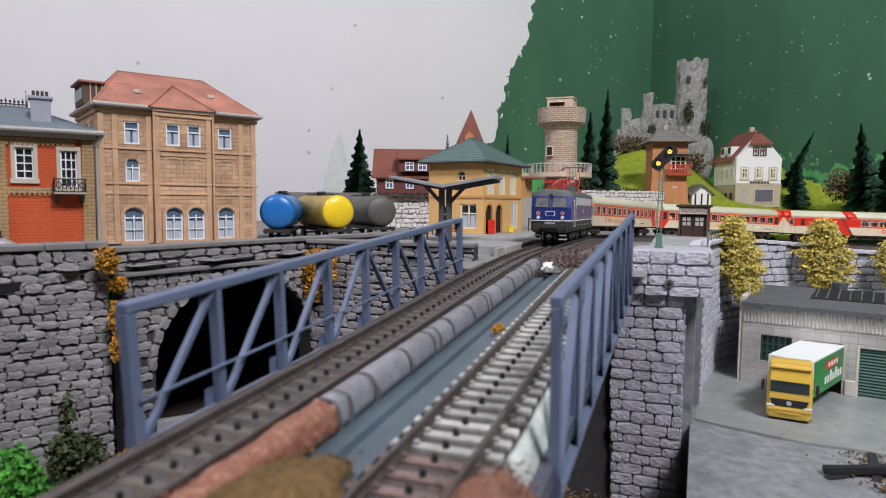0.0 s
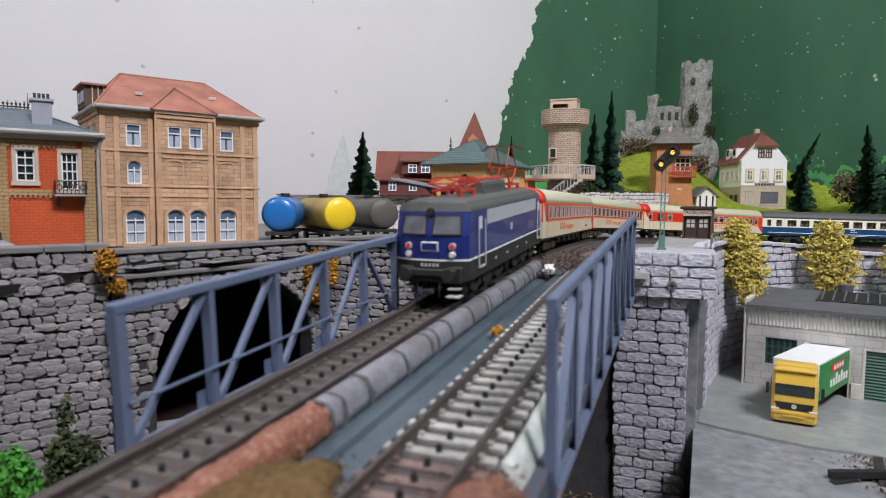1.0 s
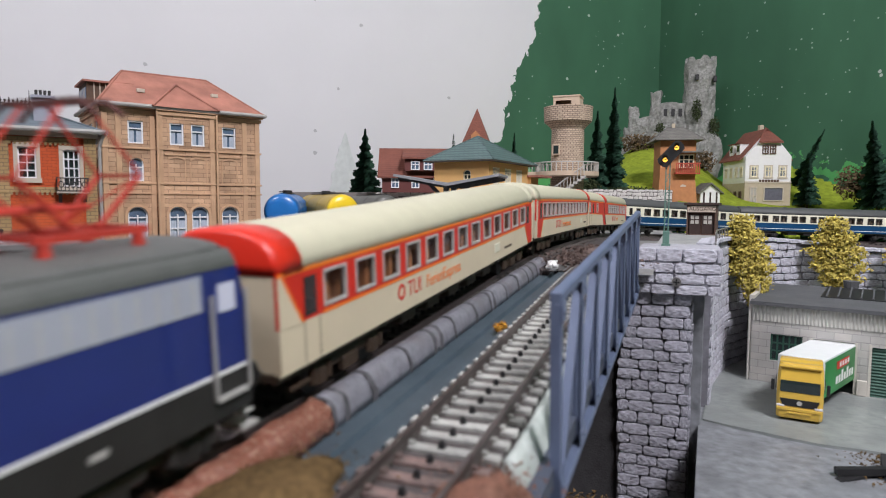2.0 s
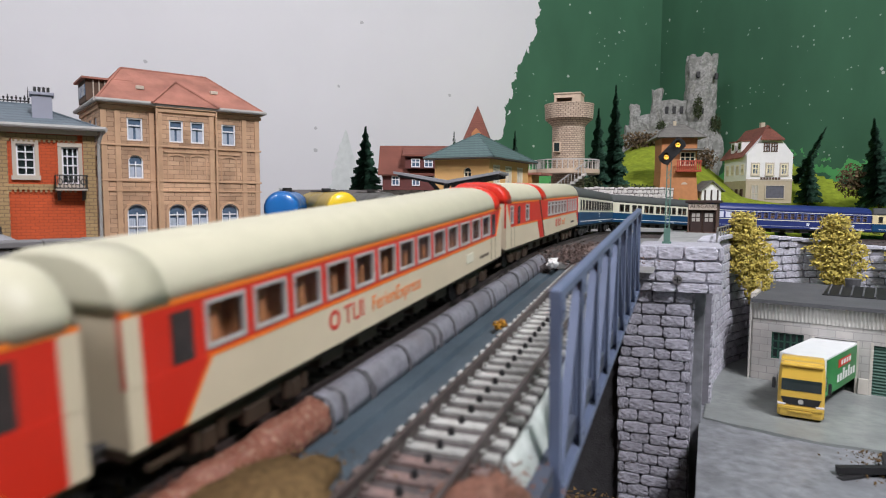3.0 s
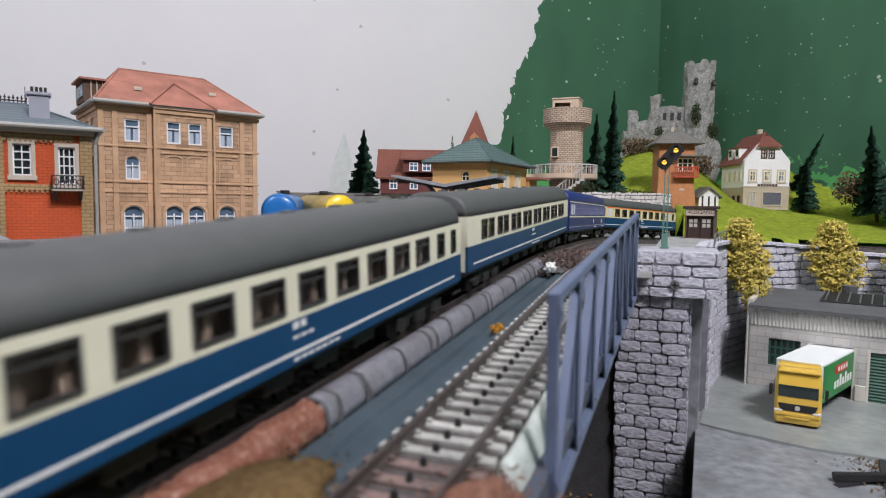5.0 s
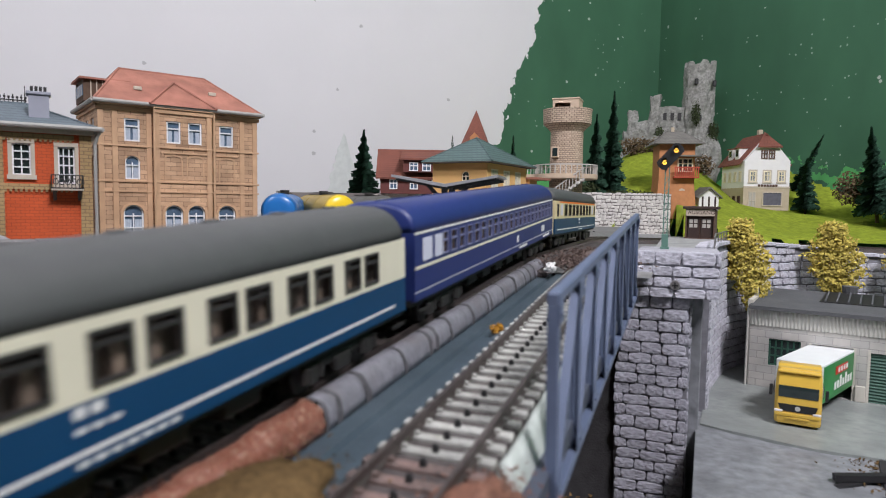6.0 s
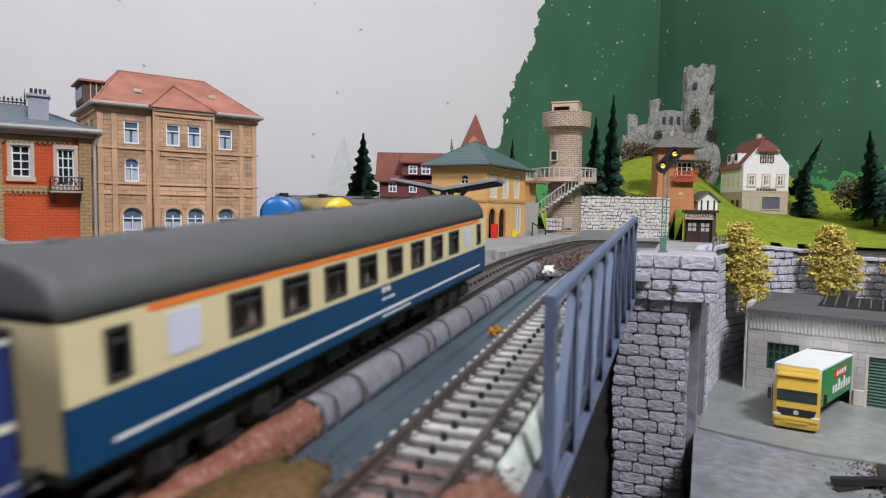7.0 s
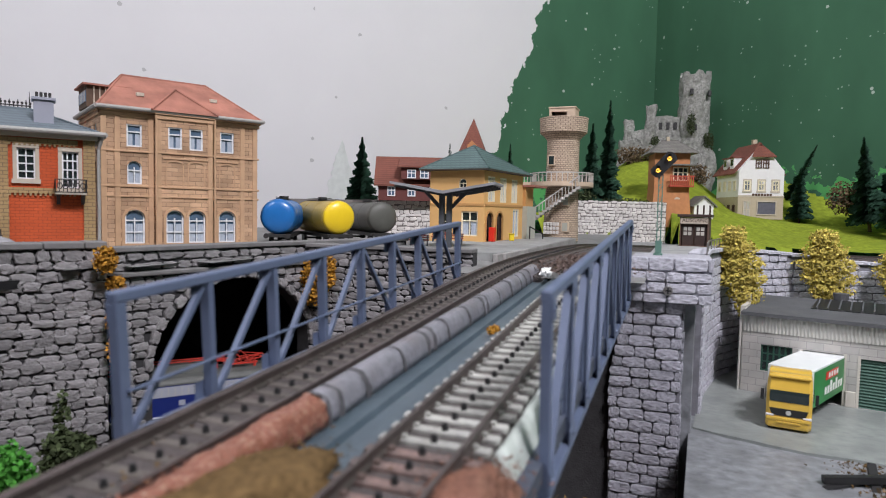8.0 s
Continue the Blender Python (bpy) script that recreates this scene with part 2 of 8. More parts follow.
def track_at(s, side=0.0):
    """Place and heading of the line, s centimetres from the camera's cross-section; side: to the right of the heading away from it."""
    turn = min(max((s - YC) / RAD, 0.0), math.pi)
    rest = s - YC - RAD * turn if s > YC else s - YC
    x = X0 + RAD * (1 - math.cos(turn)) + rest * math.sin(turn)
    y = YC + RAD * math.sin(turn) + rest * math.cos(turn)
    return x + side * math.cos(turn), y - side * math.sin(turn), smooth_z(s), turn


# ---- the room ----
def paint_mat():
    """White painted plaster with a roughly brushed dark green part, flecked with splashes."""
    m = mat("room_paint", (0.69, 0.68, 0.695), 0.8, var=0.03, scale=6, bump=0.12, fine=120)
    nt = m.node_tree
    b = nt.nodes["Principled BSDF"]
    base = b.inputs["Base Color"].links[0].from_socket
    co = nt.nodes.new("ShaderNodeTexCoord")
    sep = nt.nodes.new("ShaderNodeSeparateXYZ")
    nt.links.new(co.outputs["Object"], sep.inputs[0])

    def math_node(op, a, c, clamp=False):
        n = nt.nodes.new("ShaderNodeMath")
        n.operation, n.use_clamp = op, clamp
        for i, v in enumerate((a, c)):
            if isinstance(v, (int, float)):
                n.inputs[i].default_value = v
            else:
                nt.links.new(v, n.inputs[i])
        return n.outputs[0]

    def noise_node(scale, detail=4, stretch=(1, 1, 1)):
        mp = nt.nodes.new("ShaderNodeMapping")
        mp.inputs["Scale"].default_value = stretch
        nt.links.new(co.outputs["Object"], mp.inputs["Vector"])
        n = nt.nodes.new("ShaderNodeTexNoise")
        n.inputs["Scale"].default_value, n.inputs["Detail"].default_value = scale, detail
        nt.links.new(mp.outputs["Vector"], n.inputs["Vector"])
        return n.outputs["Fac"]

    # x runs along the wall from the corner; the brushed edge leans with the height z
    wob = math_node("MULTIPLY", math_node("SUBTRACT", noise_node(14, 6), 0.5), 0.16)
    wob2 = math_node("MULTIPLY", math_node("SUBTRACT", noise_node(90, 3, (1, 1, 0.3)), 0.5), 0.05)
    lean = math_node("MULTIPLY", sep.outputs["Z"], 0.33)
    edge = math_node("ADD", math_node("ADD", sep.outputs["X"], wob), math_node("ADD", wob2, math_node("MULTIPLY", lean, -1)))
    green = math_node("GREATER_THAN", edge, -0.56)

    def mixed(fac, a, colour):
        mx = nt.nodes.new("ShaderNodeMix")
        mx.data_type = "RGBA"
        nt.links.new(fac, mx.inputs["Factor"])
        nt.links.new(a, mx.inputs["A"])
        mx.inputs["B"].default_value = (*colour, 1)
        return mx.outputs["Result"]

    gr = nt.nodes.new("ShaderNodeMix")
    gr.data_type = "RGBA"
    gr.inputs["A"].default_value, gr.inputs["B"].default_value = (0.022, 0.08, 0.042, 1), (0.055, 0.17, 0.09, 1)
    nt.links.new(noise_node(7, 7, (1, 1, 0.5)), gr.inputs["Factor"])
    mx = nt.nodes.new("ShaderNodeMix")
    mx.data_type = "RGBA"
    nt.links.new(green, mx.inputs["Factor"])
    nt.links.new(base, mx.inputs["A"])
    nt.links.new(gr.outputs["Result"], mx.inputs["B"])
    out = mx.outputs["Result"]

    def flecks(scale, size, keep):
        v = nt.nodes.new("ShaderNodeTexVoronoi")
        v.inputs["Scale"].default_value = scale
        nt.links.new(co.outputs["Object"], v.inputs["Vector"])
        s2 = nt.nodes.new("ShaderNodeSeparateColor")
        nt.links.new(v.outputs["Color"], s2.inputs[0])
        return math_node("MULTIPLY", math_node("LESS_THAN", math_node("ADD", v.outputs["Distance"], math_node("MULTIPLY", noise_node(160, 3), 0.12)), size), math_node("GREATER_THAN", s2.outputs[0], keep))

    white = math_node("MULTIPLY", flecks(30, 0.165, 0.62), green)
    fine = math_node("MULTIPLY", math_node("MULTIPLY", flecks(80, 0.22, 0.5), math_node("GREATER_THAN", noise_node(9, 2), 0.55)), green)
    dark = math_node("MULTIPLY", flecks(19, 0.14, 0.7), math_node("SUBTRACT", 1.0, green))
    out = mixed(math_node("MULTIPLY", white, 0.75), out, (0.55, 0.6, 0.55))
    out = mixed(math_node("MULTIPLY", fine, 0.6), out, (0.45, 0.55, 0.48))
    out = mixed(math_node("MULTIPLY", dark, 0.6), out, (0.3, 0.3, 0.3))
    # light green dabs low down by the brushed edge
    low = math_node("LESS_THAN", math_node("ADD", sep.outputs["Z"], math_node("MULTIPLY", noise_node(22, 4), 0.2)), 0.235)
    dab = math_node("MULTIPLY", math_node("MULTIPLY", low, green), math_node("GREATER_THAN", noise_node(30, 5), 0.47))
    out = mixed(math_node("MULTIPLY", dab, 0.8), out, (0.1, 0.42, 0.12))
    nt.links.new(out, b.inputs["Base Color"])
    return m


M["room_paint"] = paint_mat()
M["room_plain"] = mat("room_plain", (0.72, 0.71, 0.7), 0.85, var=0.04, scale=8)
CORNER = (-8, 187)


def room():
    for name, rz, m in (("wall_north_west", 45, M["room_paint"]), ("wall_north_east", 135 - 180, M["room_paint"])):
        bm = mesh()
        # local x along the wall, 0 at the corner; the left wall lies at x < 0, the right one at x > 0
        if rz == 45:
            box(bm, -452, 0, 0, 6, -110, 150)
        else:
            box(bm, 0, 452, 0, 6, -110, 150)
        ob = part(name, bm, m)
        ob.matrix_basis = at(CORNER[0], CORNER[1], 0, 0, 0, rz)
        tagged(ob, "painted plaster wall, brushed green and flecked" if rz == 45 else "dark green painted plaster wall with white splashes", "wall", kind="structure")
    for name, rz, x0, x1, y0, y1 in (("wall_south_west", -45, -452, 0, 446, 452), ("wall_south_east", 45, 0, 452, 0, 6)):
        bm = mesh()
        if name == "wall_south_west":
            box(bm, -6, 446, -458, -452, -110, 150)
            ob = part(name, bm, M["room_plain"])
            ob.matrix_basis = at(CORNER[0], CORNER[1], 0, 0, 0, -45)
        else:
            box(bm, -446, 6, -458, -452, -110, 150)
            ob = part(name, bm, M["room_plain"])
            ob.matrix_basis = at(CORNER[0], CORNER[1], 0, 0, 0, 45)
        tagged(ob, "plain white plaster wall", "wall", kind="structure")
    bm = mesh()
    box(bm, -458, 6, -458, 6, 150, 156)
    ob = part("ceiling", bm, M["room_plain"])
    ob.matrix_basis = at(CORNER[0], CORNER[1], 0, 0, 0, 45)
    tagged(ob, "plain white painted ceiling", "ceiling", kind="structure")
    bm = mesh()
    box(bm, -458, 6, -458, 6, -116, -110)
    ob = part("floor", bm, M["concrete"])
    ob.matrix_basis = at(CORNER[0], CORNER[1], 0, 0, 0, 45)
    tagged(ob, "grey concrete room floor", "floor", kind="structure")
    bm = mesh()
    slab(bm, [(-8, 186), (-118, 76), (-118, -235), (95, -235), (95, 83)], -18, -14)
    tagged(part("baseboard", bm, M["earth_dark"]), "dark brown wooden board under the whole layout", "baseboard", kind="structure")


room()

# ---- terrain ----
WALL_LINE = [(1.9, 46.5), (2.3, 52), (3.6, 58.5), (6, 63), (10, 66.5), (16, 69), (25, 70.5), (38, 71)]
WALL_TOP = [2.7, 2.7, 2.6, 2.4, 2.0, 1.3, 0.9, 0.7]
FRONT = [(-90, 15), (-36.2, 15.4), (-29.8, 26.7), (-29.0, 27.6), (-25.7, 40.8), (-13.4, 42.0), (-13.4, 38.2), (-1.9, 38.2), (-1.9, 46.5)]
EDGE = FRONT + [(x, y + 0.6) for x, y in WALL_LINE] + [(58.8, 68), (58.8, 20), (90, 20), (90, 88), (-8, 184), (-90, 102)]


def inside(x, y, poly):
    hit = False
    for (xa, ya), (xb, yb) in zip(poly, poly[1:] + poly[:1]):
        if (ya > y) != (yb > y) and x < xa + (y - ya) / (yb - ya) * (xb - xa):
            hit = not hit
    return hit


def off_track(x, y):
    """Distance from the line, to its outside, and the s at the nearest place."""
    if y < YC:
        return X0 - x, y
    dx, dy = x - (X0 + RAD), y - YC
    return math.hypot(dx, dy) - RAD, YC + RAD * (math.pi - math.atan2(dy, dx))


def terrain_z(x, y, grass=True):
    d, s = off_track(x, y)
    rail = smooth_z(s)
    low = min(rail - 0.75, 1.6)
    if d < 3.2:
        return low
    if grass and grassy(x, y):
        z = rail - 0.2 + 3.9 * min(d / 30, 1) + 0.5 * max(0, d - 32) * min(max((x - 10) / 10, 0), 1)
        z += 15.5 * math.exp(-(((x + 7) / 15) ** 2) - ((y - 160) / 32) ** 2)
        return z + 0.5 * noise.noise(Vector((x * 0.1, y * 0.1, 3)))
    w = min(max((d - 3.2) / 5, 0), 1)
    return low * (1 - w) + (1.7 if x < -8 else low) * w


def grassy(x, y):
    d, s = off_track(x, y)
    a = math.degrees(math.atan2(y - YC, x - (X0 + RAD)))
    if y < YC or d < 4.2:
        return False
    return y > 119.0 + (x + 2.4) * 0.363 if x < -2.4 else a < 121


def heightfield(name, material, x0, x1, y0, y1, step, keep, zf, label, category):
    verts, index, faces = [], {}, []

    def v(i, j):
        if (i, j) not in index:
            x, y = x0 + i * step, y0 + j * step
            index[i, j] = len(verts)
            verts.append((x, y, zf(x, y)))
        return index[i, j]

    for i in range(int((x1 - x0) / step)):
        for j in range(int((y1 - y0) / step)):
            if keep(x0 + (i + 0.5) * step, y0 + (j + 0.5) * step):
                faces.append((v(i, j), v(i + 1, j), v(i + 1, j + 1), v(i, j + 1)))
    ob = raw(name, verts, faces, material, smooth=True)
    return tagged(ob, label, category, kind="structure")


heightfield("ground", M["asphalt"], -90, 90, 14, 185, 1.5, lambda x, y: inside(x, y, EDGE) and not grassy(x, y), lambda x, y: terrain_z(x, y, False), "grey weathered station ground of the layout", "ground")
heightfield("hill", M["grass"], -40, 90, 60, 185, 1.25, lambda x, y: inside(x, y, EDGE) and grassy(x, y), lambda x, y: terrain_z(x, y) + 0.12 * noise.noise(Vector((x * 0.8, y * 0.8, 0))), "bright green flocked grass slope", "hill")

# ---- track and bridge ----
GRADE = 0.059
PITCH = math.degrees(math.atan(GRADE))


def rail_run(name, side, s0, s1, step, parent):
    """One rail with foot, web and head, along the line, sideways by side."""
    bm = mesh()
    rings = []
    s = s0
    while s <= s1 + 1e-6:
        x, y, z, turn = track_at(s, 0)
        ring = []
        for dx, dz in ((-0.11, -0.27), (0.11, -0.27), (0.04, -0.2), (0.04, -0.08), (0.055, -0.05), (0.055, 0.0), (-0.055, 0.0), (-0.055, -0.05), (-0.04, -0.08), (-0.04, -0.2)):
            q = side + dx
            ring.append((x + q * math.cos(turn), y - q * math.sin(turn), z + dz))
        rings.append(ring)
        s += step
    loft(bm, rings)
    return part(name, bm, M["rail"], parent)


def sleeper_mesh(name, material, half=1.3):
    bm = mesh()
    box(bm, -half, half, -0.14, 0.14, -0.42, -0.26, 0.03)
    for q in (-0.95, -0.7, 0.7, 0.95):
        box(bm, q - 0.06, q + 0.06, -0.07, 0.07, -0.262, -0.19)
    ob = part(name, bm, material)
    me = ob.data
    bpy.data.objects.remove(ob)
    return me


def stud_mesh():
    bm = mesh()
    cyl(bm, (0, 0, -0.3), (0, 0, -0.1), 0.09, 0.06, 6)
    ob = part("stud", bm, M["black"])
    me = ob.data
    bpy.data.objects.remove(ob)
    return me


def lay_track(name, label, offset, s0, s1, sleeper_me, stud_me, far_end=None, rusty=None):
    tr = thing(name, label, "track")
    for side in (-0.85, 0.85):
        rail_run("rail", offset + side, s0, s1 if far_end is None else far_end, 2.0, tr)
    spacing = 0.68
    for i in range(int((s1 - s0) / spacing)):
        s = s0 + (i + 0.5) * spacing
        x, y, z, turn = track_at(s, offset)
        slope = math.degrees(math.atan((smooth_z(s + 1) - smooth_z(s - 1)) / 2))
        for nm, me in (("sleeper", rusty if rusty and s < 12.3 + 0.4 * math.sin(i * 2.3) else sleeper_me), ("contact_stud", stud_me)):
            if me is None:
                continue
            ob = new(nm, me)
            ob.parent = tr
            ob.matrix_basis = at(x, y, z, slope, 0, -math.degrees(turn))
    return tr


M["sleeper_rust"] = mat("sleeper_rust", (0.13, 0.095, 0.085), 0.55, var=0.6, scale=500, stain=0.7, stain_col=(0.26, 0.16, 0.14), bump=0.6)
ME_DARK, ME_PALE, ME_STUD = sleeper_mesh("sleeper_dark", M["sleeper_dark"]), sleeper_mesh("sleeper_pale", M["sleeper_pale"]), stud_mesh()
main_track = lay_track("main_track", "dark weathered three-rail model track with centre studs", 0.0, -6, 66, ME_DARK, ME_STUD, far_end=150)
side_track = lay_track("side_track", "pale-sleepered model track ending in rubble past the bridge", 5.03, -4, 37, ME_PALE, ME_STUD, rusty=sleeper_mesh("sleeper_rust", M["sleeper_rust"]))


def far_sleepers():
    verts, faces = [], []
    for i in range(120):
        s = 66.3 + i * 0.7
        x, y, z, turn = track_at(s, 0)
        c, sn = math.cos(turn), math.sin(turn)
        b = len(verts)
        for dz in (-0.42, -0.26):
            for dx, dy in ((-1.3, -0.14), (1.3, -0.14), (1.3, 0.14), (-1.3, 0.14)):
                verts.append((x + dx * c + dy * sn, y - dx * sn + dy * c, z + dz))
        faces += [(b, b + 1, b + 5, b + 4), (b + 1, b + 2, b + 6, b + 5), (b + 2, b + 3, b + 7, b + 6), (b + 3, b, b + 4, b + 7), (b + 4, b + 5, b + 6, b + 7)]
    ob = raw("sleepers", verts, faces, M["sleeper_dark"], main_track)
    tagged(ob, kind="stuff")


far_sleepers()


def ribbon(bm, s0, s1, step, shape):
    """A cross-section of (side, height over the rails) drawn along the line."""
    rings = []
    n = int(round((s1 - s0) / step))
    for i in range(n + 1):
        x, y, z, turn = track_at(s0 + (s1 - s0) * i / n)
        rings.append([(x + q * math.cos(turn), y - q * math.sin(turn), z + h) for q, h in shape])
    loft(bm, rings)


bm = mesh()
ribbon(bm, 37.0, 190, 2.0, [(-2.3, -0.9), (2.3, -0.9), (1.6, -0.36), (-1.6, -0.36)])
tagged(part("track_bed", bm, M["bed_dark"]), "dark ballast bed under the main track", "track bed", kind="structure")
bm = mesh()
ribbon(bm, -230, -6, 8.0, [(-3.3, -14), (10, -14), (10, -0.9), (-3.3, -0.9)])
tagged(part("approach_bank", bm, M["earth"]), "brown earth bank carrying the track to the bridge", "bank", kind="structure")


# ---- the truss bridge: built level, then tilted with the grade ----
def truss_bridge():
    br = thing("truss_bridge", "blue-grey painted double-track truss girder bridge", "bridge")
    br.matrix_basis = at(0, 0, 0, PITCH)
    for xt, y0, y1, zt, zb in ((-11.4, 10.8, 33.9, 2.64, -0.85), (-2.39, 14.2, 38.3, 2.66, -2.15)):
        n, left = 8, xt < -5
        out = 1 if not left else -1
        half = 0.17 if left else 0.14
        ys = [y0 + (y1 - y0) * i / n for i in range(n + 1)]
        bm = mesh()
        box(bm, xt - half, xt + half, y0 - 0.15, y1 + 0.15, zt - 0.27, zt, 0.04)
        part("top_chord", bm, M["bridge_paint"], br)
        bm = mesh()
        box(bm, xt - half, xt + half, y0 - 0.15, y1 + 0.15, zb - 0.15, zb + 0.12, 0.03)
        part("bottom_chord", bm, M["bridge_paint"], br)
        for i, y in enumerate(ys):
            bm = mesh()
            wide = 0.3 if i in (0, n) else 0.22
            if left or i in (0, n):
                box(bm, xt - half + 0.02, xt + half - 0.02, y - wide / 2, y + wide / 2, zb, zt - 0.25, 0.02)
            else:
                box(bm, xt - 0.05, xt + 0.05, y - wide / 2, y + wide / 2, zb, zt - 0.25)
                for q in (-1, 1):
                    box(bm, *sorted((xt + q * (half - 0.06), xt + q * (half - 0.01))), y - wide / 2 - 0.04, y + wide / 2 + 0.04, zb, zt - 0.22, 0.02)
                box(bm, xt - half + 0.05, xt + half - 0.05, y - 0.04, y + 0.04, zb, zt - 0.25)
            part("post", bm, M["bridge_paint"], br)
            # gusset plates with a rivet head at both ends of the post
            for zc in (zt - 0.45, zb + 0.35):
                bm = mesh()
                g = 0.3 if i in (0, n) else 0.42
                ya, yb = max(y - g, y0 - 0.15), min(y + g, y1 + 0.15)
                box(bm, *sorted((xt + out * (half - 0.01), xt + out * (half + 0.02))), ya, yb, zc - 0.26, zc + 0.22, 0.012)
                gp = part("gusset_plate", bm, M["bridge_paint"], br)
                bm = mesh()
                cyl(bm, (xt + out * half, y, zc), (xt + out * (half + 0.06), y, zc), 0.08, 0.05, 8)
                part("rivet", bm, M["bridge_paint"], gp)
        for i in range(n):
            bm = mesh()
            a, b = (ys[i], ys[i + 1]) if i < n // 2 else (ys[i + 1], ys[i])
            bar(bm, (xt, a + (0.15 if a < b else -0.15), zb + 0.1), (xt, b - (0.15 if a < b else -0.15), zt - 0.3), 0.17 if left else half * 1.6, 0.13)
            part("diagonal", bm, M["bridge_paint"], br)
        if left:
            bm = mesh()
            cyl(bm, (xt + 0.2, y0, zb + 1.2), (xt + 0.2, y1, zb + 1.2), 0.045, n=8)
            part("handrail", bm, M["bridge_paint"], br)
    bm = mesh()
    prism(bm, [(-8.4, -1.5), (-5.9, -1.5), (-5.9, -0.75), (-6.2, -0.78), (-6.3, -0.98), (-6.85, -1.0), (-6.95, -1.2), (-7.12, -1.22), (-7.2, -1.06), (-8.4, -1.05)], 8.5, 38.5)
    part("channel", bm, M["channel"], br, "blue-grey sheet metal channel between the tracks")
    # girder web below the deck, seen beneath the far end, its shade in the colour
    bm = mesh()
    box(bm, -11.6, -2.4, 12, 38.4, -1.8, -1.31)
    part("girder", bm, M["bridge_shaded"], br)
    return br


bridge = truss_bridge()
for mid in (0.0, 5.03):
    bm = mesh()
    ribbon(bm, -6, 38.4, 2.0, [(mid - (1.75 if mid == 0 else 1.22), -0.85), (mid + 1.3, -0.85), (mid + 1.22, -0.31 if mid == 0 else -0.37), (mid - (1.68 if mid == 0 else 1.18), -0.31 if mid == 0 else -0.37)])
    tagged(part("track_deck", bm, M["bed_dark"]), "dark sooty deck under the bridge track", "deck", kind="structure")


def pipe_cover():
    """Steep half-round grey cover segments between the tracks, rusty at the near end."""
    cover = thing("pipe_cover", "segmented half-round grey cover with rust-red near end", "pipe")
    cover.matrix_basis = at(0, 0, 0, PITCH)
    rnd = random.Random(4)
    cx, rx, base, rz = -8.2, 0.46, -1.05, 0.8

    def ring_at(y, grow, near, f):
        ring = []
        for k in range(15):
            a = math.pi * k / 14
            q = grow
            if near:
                q = 0.99 + 0.1 * noise.noise(Vector((math.cos(a) * 1.5, f * 9, math.sin(a) * 1.5))) + 0.06 * noise.noise(Vector((math.cos(a) * 6, f * 34, math.sin(a) * 6)))
            ring.append((cx + rx * q * math.copysign(abs(math.cos(a)) ** 0.85, math.cos(a)), y, base + rz * q * math.sin(a) ** 0.8))
        return ring

    y, i = 7.0, 0
    while y < 36.6:
        ln = 2.3 + rnd.uniform(-0.3, 0.3) if i else 6.7
        g0 = 1 + rnd.uniform(-0.015, 0.015)
        steps = [(0, 0.97), (0.03, 1), (0.97, 1), (1, 0.97)] if i else [(k / 60, 1) for k in range(61)]
        bm = mesh()
        loft(bm, [ring_at(y + (ln - 0.04) * f, g * g0, not i, f) for f, g in steps])
        part("cover_segment", bm, M["terracotta"] if not i else M["pipe_grey"], cover, smooth=True)
        # sooty smears run down the flank over the joints and beside them
        for off in (0.0, rnd.uniform(0.5, 1.2)) if i % 3 == 1 else (0.0,):
            if not i:
                continue
            wd = rnd.uniform(0.16, 0.42)
            rows = []
            for k in range(0, 10):
                a = math.pi * k / 14
                w = wd * (0.55 + 0.45 * noise.noise(Vector((k * 0.6, y, off))) + 0.3 * (1 - k / 10))
                sh = 0.18 * noise.noise(Vector((k * 0.35, y * 2, 4)))
                p = (cx + rx * 1.012 * g0 * math.copysign(abs(math.cos(a)) ** 0.85, math.cos(a)), base + rz * 1.012 * g0 * math.sin(a) ** 0.8)
                rows.append([(p[0], y + off + sh - w / 2, p[1]), (p[0], y + off + sh + w / 2, p[1])])
            bm = mesh()
            loft(bm, rows, closed=False, caps=False)
            part("soot_smear", bm, M["soot"], cover, smooth=True, normals=False)
        y += ln
        i += 1


pipe_cover()


def lump(name, label, category, x, y, z, rx, ry, rz, material, seed=0, rough=0.25, kind=""):
    """A heap or rock: a dome with uneven sides."""
    bm = mesh()
    bmesh.ops.create_icosphere(bm, subdivisions=4, radius=1)
    for v in bm.verts:
        n = noise.noise(v.co * 1.6 + Vector((seed, 0, 0))) * rough + noise.noise(v.co * 6 + Vector((0, seed, 0))) * rough * 0.5 + noise.noise(v.co * 14 + Vector((seed, seed, 0))) * rough * 0.2
        v.co = Vector((v.co.x * rx, v.co.y * ry, v.co.z * rz)) * (1 + n)
    ob = part(name, bm, material, smooth=True)
    ob.matrix_basis = at(x, y, z)
    return tagged(ob, label, category, kind=kind)


def scatter_stuff(name, material, n, place, size, seed, label, category):
    """Small crumbs in one mesh."""
    rnd = random.Random(seed)
    verts, faces = [], []
    for _ in range(n):
        p = place(rnd)
        s = size * rnd.uniform(0.5, 1.4)
        b = len(verts)
        for k in range(4):
            verts.append((p[0] + s * rnd.uniform(-1, 1), p[1] + s * rnd.uniform(-1, 1), p[2] + s * rnd.uniform(-0.3, 1)))
        faces += [(b, b + 1, b + 2), (b, b + 2, b + 3), (b, b + 3, b + 1), (b + 1, b + 3, b + 2)]
    return tagged(raw(name, verts, faces, material), label, category, kind="stuff")


